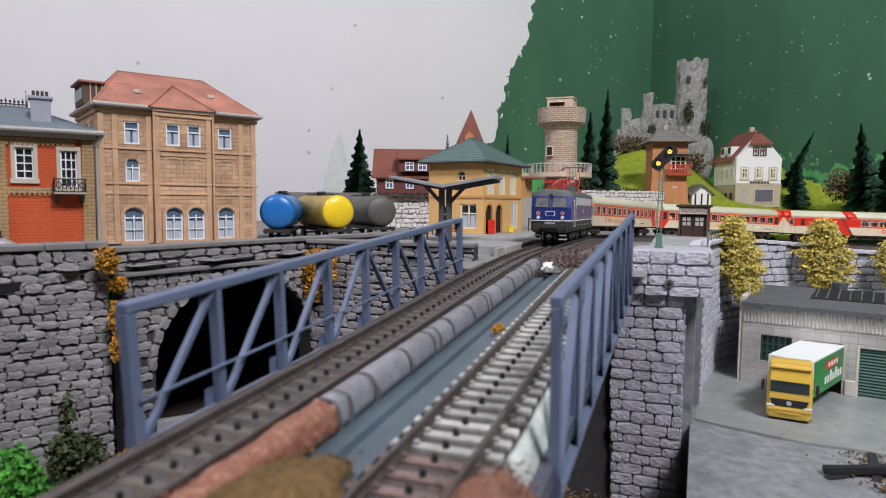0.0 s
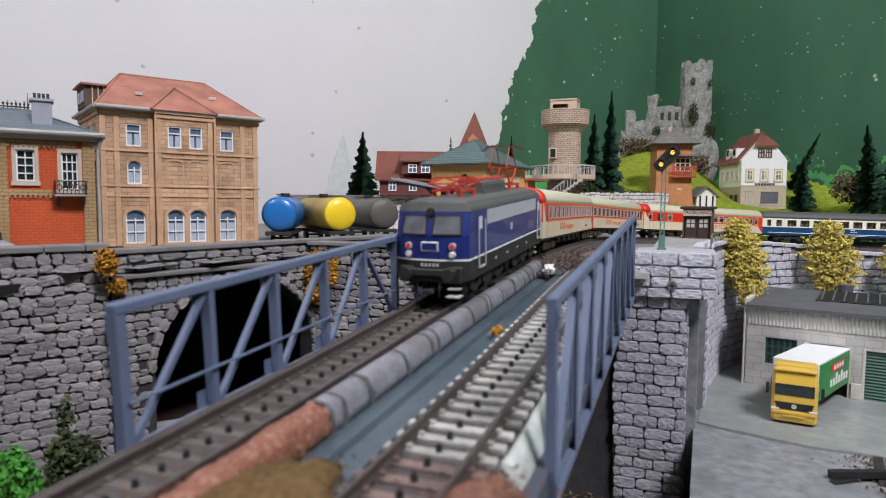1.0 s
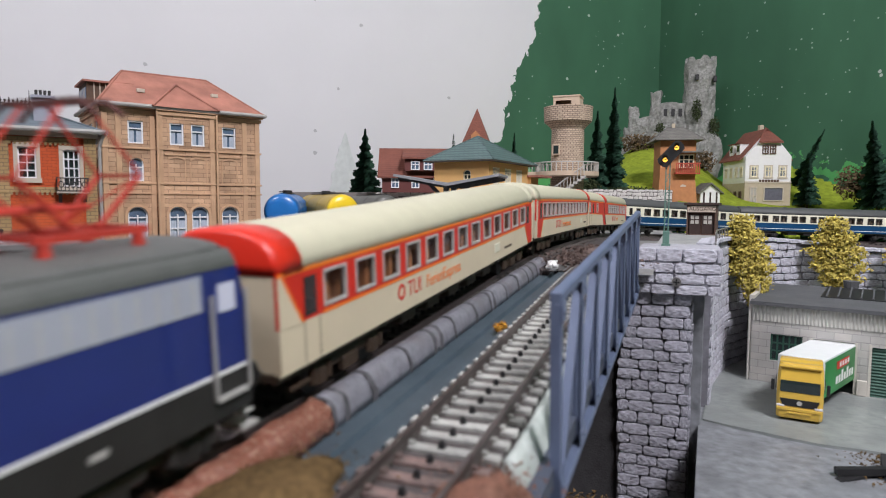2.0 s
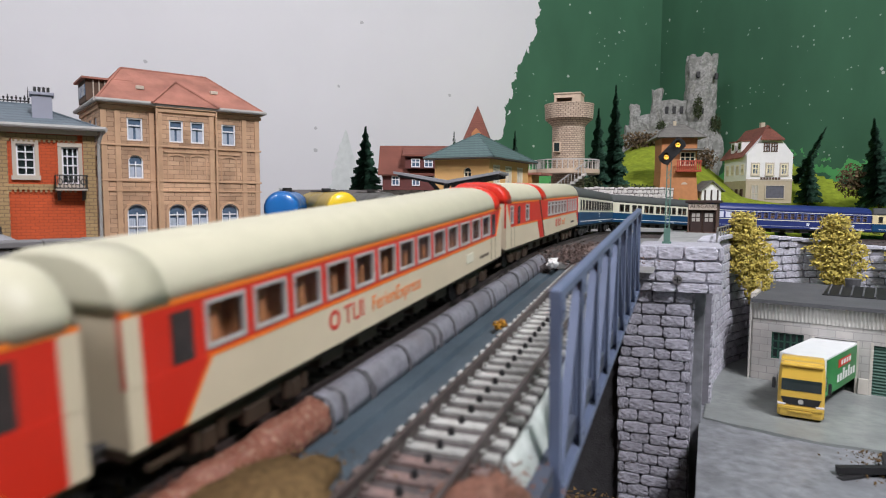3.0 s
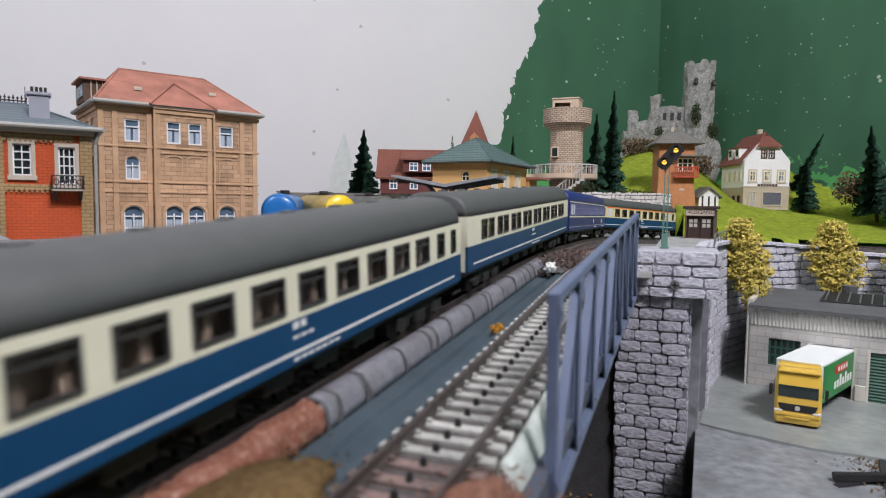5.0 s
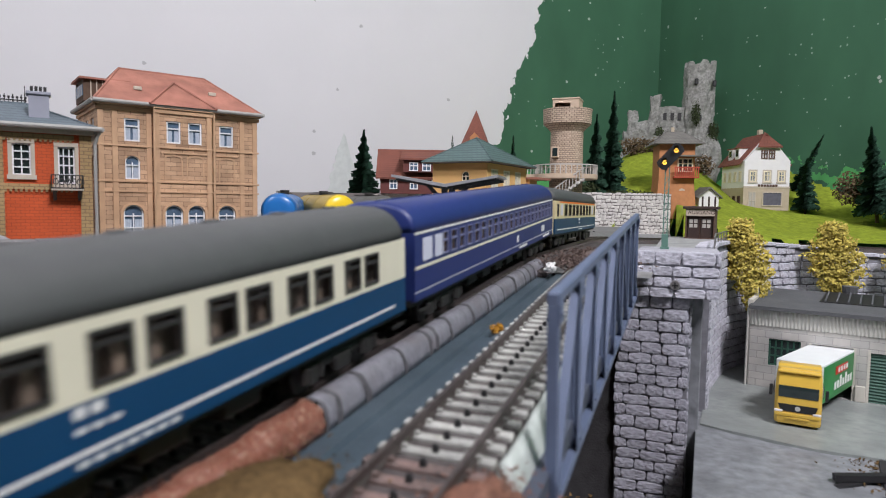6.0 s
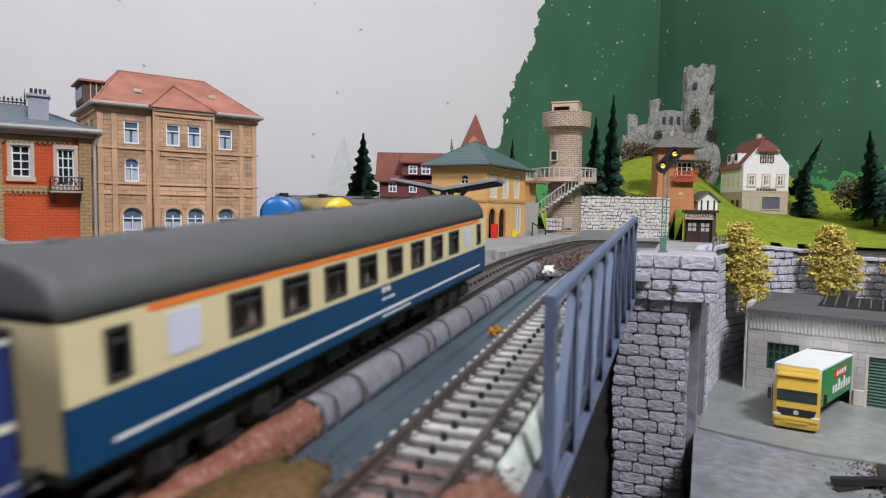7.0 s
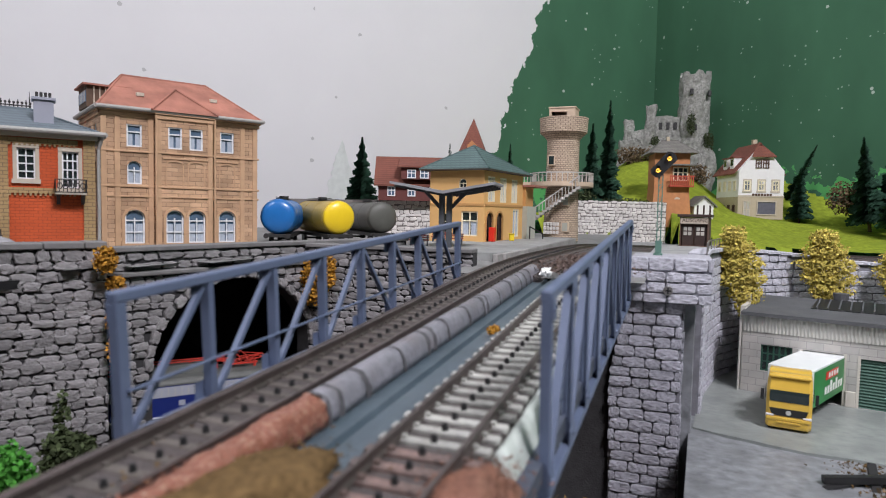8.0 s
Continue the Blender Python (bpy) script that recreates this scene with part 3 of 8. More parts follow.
lump("earth_mound", "brown crumbly earth heap between the two tracks", "earth heap", -7.25, 9.2, -0.75, 2.15, 2.8, 1.08, M["earth"], 3, 0.35)
scatter_stuff("earth_crumbs", M["earth"], 6000, lambda r: (-7.25 + r.gauss(0, 0.8), 9.6 + r.gauss(0, 1.0), 0.13 + r.uniform(-0.7, 0.02)), 0.06, 5, "loose brown earth crumbs", "earth")
M["mound_brown"] = mat("mound_brown", (0.16, 0.07, 0.045), 0.7, var=0.5, scale=400, bump=0.9, fine=600, stain=0.7, stain_col=(0.3, 0.17, 0.12))
scatter_stuff("rust_crumbs", M["terracotta"], 900, lambda r: (-8.35 + r.uniform(-0.45, 0.1), 8.0 + r.uniform(0, 4.6), 0.28 + r.uniform(-0.35, -0.1)), 0.05, 25, "rust-red crumbs sticking to the near pipe cover", "rubble")
lump("painted_mound", "rust-brown glossy painted mound beside the track", "mound", -3.3, 11.0, -0.95, 1.1, 2.0, 1.15, M["mound_brown"], 8, 0.3)
scatter_stuff("mound_crumbs", M["mound_brown"], 1500, lambda r: (-3.35 + r.gauss(0, 0.45), 11.6 + r.gauss(0, 0.7), 0.0 + r.uniform(-0.5, 0.12)), 0.06, 15, "rust-brown crumbs on the painted mound", "earth")
bm = mesh()
rings = []
for k in range(30):
    y = 12.9 + k * 0.35
    z = smooth_z(y)
    w = 0.06 * noise.noise(Vector((0, y * 0.9, 1)))
    rings.append([(-3.7, y, z - 2.2), (-2.56, y, z - 2.2), (-2.57 + w * 0.3, y, z - 1.6), (-2.66 + w * 0.5, y, z - 1.2 + w), (-2.9 + w, y, z - 0.65 + w), (-3.04, y, z - 0.36 + w * 0.3), (-3.2 + w, y, z - 0.42)])
loft(bm, rings)
tagged(part("plaster_ramp", bm, M["plaster_white"], smooth=True), "pale greenish plaster verge beside the track", "plaster verge")
scatter_stuff("rubble", M["ballast"], 4200, lambda r: (-5.4 + r.gauss(0, 1.3), 41.5 + r.uniform(-4, 9), 1.72 + r.uniform(-0.2, 0.4)), 0.13, 9, "reddish brown rubble where the side track ends", "rubble")
lump("rubble_mound", "brown mound of rubble past the bridge", "rubble mound", -5.2, 44.5, 1.3, 1.7, 6.5, 0.8, M["ballast"], 12, 0.4)

# ---- rolling stock ----
M["cobalt"] = mat("cobalt", (0.012, 0.025, 0.16), 0.38, var=0.08, bump=0.04, coat=0.3)
M["ivory"] = mat("ivory", (0.66, 0.57, 0.41), 0.42, var=0.05, bump=0.03, stain=0.12, stain_col=(0.4, 0.33, 0.22))
M["ivory_roof"] = mat("ivory_roof", (0.52, 0.5, 0.37), 0.5, var=0.05, bump=0.04)
M["red"] = mat("red", (0.62, 0.024, 0.01), 0.4, var=0.05, bump=0.03)
M["orange"] = mat("orange", (0.85, 0.2, 0.02), 0.45, var=0.03, bump=0)
M["cream"] = mat("cream", (0.74, 0.71, 0.56), 0.42, var=0.04, bump=0.03)
M["beige"] = mat("beige", (0.72, 0.62, 0.36), 0.42, var=0.04, bump=0.03)
M["ocean"] = mat("ocean", (0.004, 0.05, 0.13), 0.4, var=0.06, bump=0.03, spec=0.35)
M["sleeper_blue"] = mat("sleeper_blue", (0.016, 0.03, 0.145), 0.42, var=0.07, bump=0.04)
M["roof_grey"] = mat("roof_grey", (0.07, 0.074, 0.074), 0.6, var=0.1, bump=0.08)
M["roof_dark"] = mat("roof_dark", (0.085, 0.09, 0.085), 0.55, var=0.12, bump=0.08, stain=0.3, stain_col=(0.14, 0.14, 0.13))
M["under"] = mat("under", (0.02, 0.019, 0.018), 0.6, var=0.25, bump=0.2)
M["under_brown"] = mat("under_brown", (0.045, 0.027, 0.016), 0.6, var=0.25, bump=0.2)
M["interior"] = mat("interior", (0.34, 0.15, 0.06), 0.6, var=0.35, scale=120, bump=0)
M["interior_grey"] = mat("interior_grey", (0.2, 0.16, 0.125), 0.7, var=0.4, scale=120, bump=0)
M["interior_tan"] = mat("interior_tan", (0.36, 0.22, 0.13), 0.6, var=0.3, scale=90, bump=0)
M["frame_blue"] = mat("frame_blue", (0.17, 0.18, 0.3), 0.45, var=0.06, bump=0)
M["door_glass"] = mat("door_glass", (0.035, 0.026, 0.024), 0.18, var=0.4, scale=150, bump=0)
M["silver"] = mat("silver", (0.62, 0.61, 0.58), 0.35, metal=0.4, var=0.05, bump=0)
M["white"] = mat("white", (0.78, 0.78, 0.76), 0.45, var=0.03, bump=0)
M["vent"] = mat("vent", (0.5, 0.52, 0.6), 0.4, metal=0.3, var=0.06, bump=0.1)
M["panto_red"] = mat("panto_red", (0.5, 0.045, 0.03), 0.45, var=0.12, bump=0)
M["lamp_red"] = mat("lamp_red", (0.7, 0.05, 0.04), 0.2, var=0.02, bump=0)
M["lens"] = mat("lens", (0.75, 0.72, 0.72), 0.12, var=0.02, bump=0)
M["steel"] = mat("steel", (0.32, 0.31, 0.3), 0.4, metal=0.7, var=0.2, bump=0.1)
M["pane"] = bpy.data.materials.new("pane")
M["pane"].use_nodes = True
_b = M["pane"].node_tree.nodes["Principled BSDF"]
_b.inputs["Base Color"].default_value, _b.inputs["Roughness"].default_value, _b.inputs["Transmission Weight"].default_value, _b.inputs["IOR"].default_value = (0.75, 0.72, 0.7, 1), 0.08, 1.0, 1.15
M["milk"] = mat("milk", (0.62, 0.64, 0.75), 0.4, var=0.04, bump=0)

HALF, SILL, EAVE, TOP = 1.56, 2.2, 3.42, 4.42


def roof_ring(y, half, eave, top, inset=0.0):
    pts = []
    for k in range(13):
        a = math.pi * k / 12
        c, s = math.cos(a), math.sin(a)
        pts.append(((half - inset) * math.copysign(abs(c) ** 0.72, c), y, eave + (top - eave - inset) * s ** 0.9))
    return pts


def letters(parent, text, y, z, size, material, x):
    cu = bpy.data.curves.new("lettering", "FONT")
    cu.body, cu.size, cu.extrude = text, size * C, 0.00004
    cu.materials.append(material)
    ob = new("lettering", cu)
    me = bpy.data.meshes.new_from_object(ob.evaluated_get(bpy.context.evaluated_depsgraph_get()))
    bpy.data.objects.remove(ob)
    lab = new("lettering", me)
    lab.parent = parent
    lab.matrix_basis = at(x, y, z, 90, 0, 90)
    return lab


def window_mesh(w, h, bar_at, frame_mat):
    """Frame ring with an optional top bar, in the y-z plane, facing x."""
    bm = mesh()
    t = 0.045 if frame_mat is M["frame_blue"] else 0.075
    for y0, y1, z0, z1 in ((-w / 2, w / 2, 0, t), (-w / 2, w / 2, h - t, h), (-w / 2, -w / 2 + t, t, h - t), (w / 2 - t, w / 2, t, h - t)):
        box(bm, -0.07, 0.035, y0, y1, z0, z1)
    if bar_at:
        box(bm, -0.05, 0.02, -w / 2 + t, w / 2 - t, h * bar_at - 0.035, h * bar_at + 0.035)
    ob = part("window_frame", bm, frame_mat)
    me = ob.data
    bpy.data.objects.remove(ob)
    bm = mesh()
    box(bm, -0.05, -0.035, -w / 2 + t, w / 2 - t, t, h - t)
    ob = part("window_pane", bm, M["pane"])
    me2 = ob.data
    bpy.data.objects.remove(ob)
    return me, me2


def wheelset_mesh():
    bm = mesh()
    for sx in (-0.82, 0.82):
        cyl(bm, (sx - 0.12, 0, 0), (sx + 0.12, 0, 0), 0.5, n=18)
        cyl(bm, (sx * 0.82 - 0.03, 0, 0), (sx * 0.82 + 0.03, 0, 0), 0.57, n=18)
    cyl(bm, (-0.9, 0, 0), (0.9, 0, 0), 0.1, n=8)
    ob = part("wheelset", bm, M["under"])
    me = ob.data
    bpy.data.objects.remove(ob)
    return me


WHEELS = wheelset_mesh()


def bogie(parent, y, material, half=1.15, span=2.9):
    bm = mesh()
    for sx in (-1, 1):
        box(bm, sx * half - 0.09, sx * half + 0.09, y - span / 2 - 0.3, y + span / 2 + 0.3, 0.55, 0.85, 0.05)
        for dy in (-span / 2, span / 2):
            box(bm, sx * (half + 0.08) - 0.1, sx * (half + 0.08) + 0.1, y + dy - 0.2, y + dy + 0.2, 0.3, 0.75, 0.05)
            cyl(bm, (sx * (half + 0.1), y + dy - 0.35, 0.4), (sx * (half + 0.1), y + dy - 0.35, 0.8), 0.1, n=8)
            cyl(bm, (sx * (half + 0.1), y + dy + 0.35, 0.4), (sx * (half + 0.1), y + dy + 0.35, 0.8), 0.1, n=8)
        box(bm, sx * (half + 0.05) - 0.12, sx * (half + 0.05) + 0.12, y - 0.4, y + 0.4, 0.3, 0.7, 0.04)
    box(bm, -half, half, y - 0.4, y + 0.4, 0.6, 1.0)
    bg = part("bogie", bm, material, parent)
    for dy in (-span / 2, span / 2):
        w = new("wheelset", WHEELS)
        w.parent = bg
        w.matrix_basis = at(0, y + dy, 0.5)
    return bg


def coach(name, label, length, lower, upper, roof, wins, frame_mat, inside_mat, stripes=(), under="under", win_z=(2.42, 3.22), bar_at=0.72, vents=True, group="coaches of the passing train"):
    """A passenger coach, front at y = 0, rails at z = 0. wins: rows of (y, width)."""
    co = thing(name, label, "railway coach", group=group)
    y0, y1 = 0.12, length - 0.12
    for sx in (-1, 1):
        bm = mesh()
        box(bm, min(sx * HALF, sx * (HALF - 0.1)), max(sx * HALF, sx * (HALF - 0.1)), y0, y1, 1.15, SILL)
        part("side_panel", bm, M[lower], co)
        bm = mesh()
        holed(bm, y0, y1, SILL, EAVE, 0, 0.1, [(y - w / 2, y + w / 2, win_z[0], win_z[1]) for y, w in wins])
        turned(bm, Matrix(((0, -sx, 0, sx * HALF), (1, 0, 0, 0), (0, 0, 1, 0), (0, 0, 0, 1))))
        part("window_band", bm, M[upper], co)
        shapes = {}
        for y, w in wins:
            key = round(abs(w), 3)
            if key not in shapes:
                shapes[key] = window_mesh(abs(w), win_z[1] - win_z[0], bar_at, M[frame_mat])
            fr = new("window", shapes[key][0])
            fr.parent = co
            fr.matrix_basis = at(sx * HALF, y, win_z[0], 0, 0, 0 if sx > 0 else 180)
            pn = new("window_pane", shapes[key][1])
            pn.parent = fr
            pn.visible_shadow = False
        for z0, z1, m, ya, yb in stripes:
            bm = mesh()
            box(bm, min(sx * HALF, sx * (HALF + 0.012)), max(sx * HALF, sx * (HALF + 0.012)), ya if ya is not None else y0, yb if yb is not None else y1, z0, z1)
            part("stripe", bm, M[m], co)
        # door grips and a step
        for yd in (0.75, length - 0.75):
            bm = mesh()
            box(bm, min(sx * (HALF - 0.02), sx * (HALF + 0.06)), max(sx * (HALF - 0.02), sx * (HALF + 0.06)), yd - 0.4, yd + 0.4, 0.75, 0.83)
            part("step", bm, M[under], co)
    bm = mesh()
    rings = [roof_ring(y0 + d, HALF, EAVE, TOP, i) for d, i in ((0, 0.16), (0.05, 0.06), (0.2, 0.0))]
    rings += [roof_ring(y1 - d, HALF, EAVE, TOP, i) for d, i in ((0.2, 0.0), (0.05, 0.06), (0, 0.16))]
    loft(bm, rings)
    part("roof", bm, M[roof], co, smooth=True)
    if vents:
        for k in range(9):
            bm = mesh()
            yv = length * (k + 0.7) / 9.4
            box(bm, -0.3, -0.02, yv - 0.2, yv + 0.2, TOP - 0.05, TOP + 0.05, 0.03)
            part("roof_vent", bm, M[roof], co)
    for ye, d in ((y0, 1), (y1, -1)):
        bm = mesh()
        box(bm, -HALF + 0.1, HALF - 0.1, min(ye, ye + d * 0.1), max(ye, ye + d * 0.1), 1.15, EAVE)
        part("end_wall", bm, M[lower if upper == "red" else upper], co)
        bm = mesh()
        a, b = ye - d * 0.02, ye - d * 0.22
        for k in range(3):
            yy = a + (b - a) * k / 3
            box(bm, -0.62, 0.62, min(yy, yy - d * 0.05), max(yy, yy - d * 0.05), 1.3, 3.35, 0.02)
        part("gangway", bm, M["under"], co)
        bm = mesh()
        for bx in (-0.95, 0.95):
            cyl(bm, (bx, ye, 1.2), (bx, ye - d * 0.3, 1.2), 0.09, n=10)
            cyl(bm, (bx, ye - d * 0.3, 1.2), (bx, ye - d * 0.36, 1.2), 0.22, n=14)
        part("buffer", bm, M["under"], co)
    bm = mesh()
    box(bm, -HALF + 0.12, HALF - 0.12, y0, y1, 0.98, 1.2)
    for k in range(5):
        yy = length * (0.32 + 0.09 * k)
        box(bm, -1.2, 1.2, yy - 0.7, yy + 0.5, 0.55, 1.0, 0.05)
    part("underframe", bm, M[under], co)
    bm = mesh()
    # moulded insert close behind the panes: a wall with seat backs standing out of it
    box(bm, -1.1, 1.1, 0.6, length - 0.6, 1.2, 3.36)
    for k in range(int(length / 0.74)):
        yy = 0.9 + k * 0.74
        if yy < length - 0.9:
            box(bm, -1.38, 1.38, yy - 0.1, yy + 0.1, 1.2, 2.9 + 0.3 * (k % 2))
    part("interior", bm, M[inside_mat], co)
    for yb in (3.6, length - 3.6):
        bogie(co, yb, M[under])
    return co


def side_shape(parent, outline, material, name="stripe", proud=0.013):
    """A thin painted shape (y, z) on both sides of the body."""
    for sx in (1, -1):
        bm = mesh()
        prism(bm, outline, -proud, 0.0)
        turned(bm, Matrix(((0, -sx, 0, sx * HALF), (1, 0, 0, 0), (0, 0, 1, 0), (0, 0, 0, 1))))
        part(name, bm, M[material], parent)


def even(n, a, b, w):
    return [(a + (b - a) * i / (n - 1), w) for i in range(n)]


def wedge_end(co, a, d):
    """The ivory door wing at a coach end, edged by a slanted orange line, and the door joint below."""
    side_shape(co, [(a, 3.36), (a + d * 0.1, 3.36), (a + d * 0.85, 2.19), (a, 2.19)], "ivory", "end_panel")
    side_shape(co, [(a + d * 0.1, 3.36), (a + d * 0.2, 3.36), (a + d * 0.95, 2.19), (a + d * 0.85, 2.19)], "orange", "slanted_line", 0.015)
    for q in (0.95, 1.6):
        side_shape(co, [(a + d * q, 1.22), (a + d * (q + 0.04), 1.22), (a + d * (q + 0.04), 2.19), (a + d * q, 2.19)], "seam", "door_joint", 0.014)


M["seam"] = mat("seam", (0.3, 0.26, 0.17), 0.6, var=0.05, bump=0)


def holiday_coach(label, length):
    wins = even(13, 2.5, length - 2.5, 1.14)
    co = coach("holiday_coach", label, length, "ivory", "red", "ivory_roof", wins, "silver", "interior", [(3.36, 3.45, "orange", None, None), (2.19, 2.27, "orange", 1.9, length - 1.9)], under="under_brown", win_z=(2.36, 3.27), bar_at=None, vents=False)
    for a, d in ((0.12, 1), (length - 0.12, -1)):
        banded = (d > 0) == ("first" in label)
        if banded:
            wedge_end(co, a, d)
        else:
            side_shape(co, [(a, 3.36), (a + d * 0.35, 3.36), (a + d * 0.35, 2.2), (a, 2.2)], "ivory", "end_panel")
            side_shape(co, [(a + d * 0.35, 2.25), (a + d * 1.9, 2.25), (a + d * 1.1, 1.17), (a + d * 0.35, 1.17)], "red", "slanted_band")
            side_shape(co, [(a + d * 1.9, 2.25), (a + d * 2.0, 2.25), (a + d * 1.2, 1.17), (a + d * 1.1, 1.17)], "orange", "slanted_line", 0.015)
        bm = mesh()
        loft(bm, [roof_ring(a + d * q, HALF + 0.012, EAVE - 0.02, TOP + 0.012, i) for q, i in ((-0.015, 0.13), (0.04, 0.04), (0.2, -0.006), (1.0, -0.006))])
        part("roof_band", bm, M["red" if banded else "ivory_roof"], co, smooth=True)
        for sx in (1, -1):
            bm = mesh()
            box(bm, min(sx * HALF, sx * (HALF + 0.016)), max(sx * HALF, sx * (HALF + 0.016)), a + d * 1.25 - 0.26, a + d * 1.25 + 0.26, 2.3, 3.22, 0.0)
            part("door_window", bm, M["door_glass"], co)
    return co


def wedge_front(y, z, x):
    """How far the cab front stands back at height z and side x."""
    return 0.10 * (abs(x) / 1.5) ** 2.2 * 3.2 + max(0.0, z - 2.75) * 0.3


def locomotive(label):
    lo = thing("electric_locomotive", label, "locomotive")
    L = 14.6
    half = 1.62

    def shell(name, material, z0, z1, out=0.0, rows=2, round_top=0.0, smooth=True):
        xs = [-1, -0.97, -0.85, -0.6, -0.3, 0, 0.3, 0.6, 0.85, 0.97, 1]
        bm = mesh()
        loops = []
        for j in range(rows + 1):
            z = z0 + (z1 - z0) * j / rows
            w = half + out - (round_top * (j / rows) ** 2)
            loop = [(w * q, 0.12 + wedge_front(0, z, w * q) - out * 0.6, z) for q in xs]
            loop += [(w, L * 0.5, z)]
            loop += [(w * q, L - 0.12 - wedge_front(0, z, w * q) + out * 0.6, z) for q in reversed(xs)]
            loop += [(-w, L * 0.5, z)]
            loops.append(loop)
        loft(bm, loops)
        return part(name, bm, M[material], lo)

    shell("underbody", "under", 0.95, 1.72, 0.01)
    shell("stripe", "white", 1.72, 1.79, 0.022, 1)
    shell("body", "cobalt", 1.79, 3.62, 0.0, 6)
    shell("roof_edge", "roof_dark", 3.62, 3.92, 0.015, 3, 0.18)
    bm = mesh()
    rings = []
    for y, f in ((0.75, 0.9), (1.2, 0.98), (2.0, 1.0), (L - 2.0, 1.0), (L - 1.2, 0.98), (L - 0.75, 0.9)):
        rings.append([(1.45 * f * math.cos(math.pi * k / 10), y, 3.9 + 0.24 * f * math.sin(math.pi * k / 10)) for k in range(11)])
    loft(bm, rings)
    part("roof", bm, M["roof_dark"], lo, smooth=True)
    # long ventilation band, louvred
    for sx in (-1, 1):
        a, b = sorted((sx * (half - 0.02), sx * (half + 0.02)))
        bm = mesh()
        box(bm, a, b, 3.0, L - 1.75, 2.95, 3.56)
        band = part("vent_band", bm, M["vent"], lo, "silver ventilation grille band")
        for k in range(24):
            y = 3.2 + (L - 5.15) * k / 23
            bm = mesh()
            box(bm, *sorted((sx * (half + 0.0), sx * (half + 0.028))), y - 0.02, y + 0.02, 2.98, 3.49)
            part("louvre", bm, M["silver"], band)
        for yd in (2.0, L - 1.1):
            bm = mesh()
            box(bm, *sorted((sx * (half - 0.02), sx * (half + 0.015))), yd - 0.36, yd + 0.36, 1.82, 3.5)
            dr = part("cab_door", bm, M["cobalt"], lo)
            bm = mesh()
            box(bm, *sorted((sx * half, sx * (half + 0.025))), yd - 0.24, yd + 0.24, 2.85, 3.35)
            part("door_window", bm, M["milk"], dr)
            for dy in (-0.48, 0.48):
                bm = mesh()
                cyl(bm, (sx * (half + 0.09), yd + dy, 1.35), (sx * (half + 0.09), yd + dy, 3.2), 0.035, n=6)
                part("grab_rail", bm, M["silver"], dr)
            bm = mesh()
            box(bm, *sorted((sx * (half - 0.15), sx * (half + 0.1))), yd - 0.42, yd + 0.42, 1.28, 1.36)
            part("step", bm, M["silver"], lo)
        bm = mesh()
        box(bm, *sorted((sx * half, sx * (half + 0.02))), L / 2 - 0.2, L / 2 + 0.2, 2.35, 2.68)
        part("emblem", bm, M["vent"], lo)
        for k in range(4):
            bm = mesh()
            y = L * (0.3 + 0.14 * k)
            box(bm, *sorted((sx * half, sx * (half + 0.025))), y - 0.16, y + 0.16, 1.32, 1.42)
            part("sign_bar", bm, M["silver"], lo)
    # cab fronts
    for ye, d in ((0.12, 1), (L - 0.12, -1)):
        for wx in (-0.72, 0.72):
            rings = []
            bm = mesh()
            for z0, x0, x1 in ((2.78, -0.56, 0.56), (3.46, -0.5, 0.5)):
                xs = [x0 + (x1 - x0) * k / 6 for k in range(7)]
                rings.append([(wx + x, ye + d * (wedge_front(0, z0, wx + x) + o), z0) for o, row in ((-0.025, xs), (0.05, xs[::-1])) for x in row])
            loft(bm, rings)
            wn = part("cab_window", bm, M["glass_cab"], lo)
            bm = mesh()
            for x0, x1, z0, z1 in ((-0.6, 0.6, 2.73, 2.78), (-0.56, 0.56, 3.46, 3.5), (-0.6, -0.55, 2.78, 3.46), (0.55, 0.6, 2.78, 3.46)):
                xs = [x0 + (x1 - x0) * k / 6 for k in range(7)]
                loft(bm, [[(wx + x, ye + d * (wedge_front(0, z, wx + x) + o), z) for o, row in ((-0.04, xs), (0.04, xs[::-1])) for x in row] for z in (z0, z1)])
            part("window_seal", bm, M["under"], wn)
            for z, m in ((2.3, "lamp_red"), (1.98, "lens")):
                yy = ye + d * wedge_front(0, z, wx * 1.35)
                bm = mesh()
                cyl(bm, (wx * 1.35, yy + d * 0.1, z), (wx * 1.35, yy - d * 0.1, z), 0.145, n=16)
                hl = part("headlight", bm, M["silver"], lo)
                bm = mesh()
                cyl(bm, (wx * 1.35, yy - d * 0.1, z), (wx * 1.35, yy - d * 0.13, z), 0.105, 0.085, n=16)
                part("lens", bm, M[m], hl)
            bm = mesh()
            cyl(bm, (wx * 1.3, ye + d * 0.1, 1.25), (wx * 1.3, ye - d * 0.4, 1.25), 0.12, n=12)
            cyl(bm, (wx * 1.3, ye - d * 0.4, 1.25), (wx * 1.3, ye - d * 0.47, 1.25), 0.27, 0.25, n=18)
            part("buffer", bm, M["under"], lo)
            bm = mesh()
            box(bm, wx * 1.45 - 0.3, wx * 1.45 + 0.3, *sorted((ye - d * 0.15, ye + d * 0.35)), 0.32, 0.4, 0.01)
            box(bm, wx * 1.45 - 0.27, wx * 1.45 + 0.27, *sorted((ye - d * 0.05, ye + d * 0.3)), 0.62, 0.68, 0.01)
            part("front_step", bm, M["silver"] if wx > 0 else M["steel"], lo)
        bm = mesh()
        cyl(bm, (0, ye + d * 0.38, 3.62), (0, ye + d * 0.1, 3.62), 0.16, n=14)
        part("top_light", bm, M["under"], lo)
        bm = mesh()
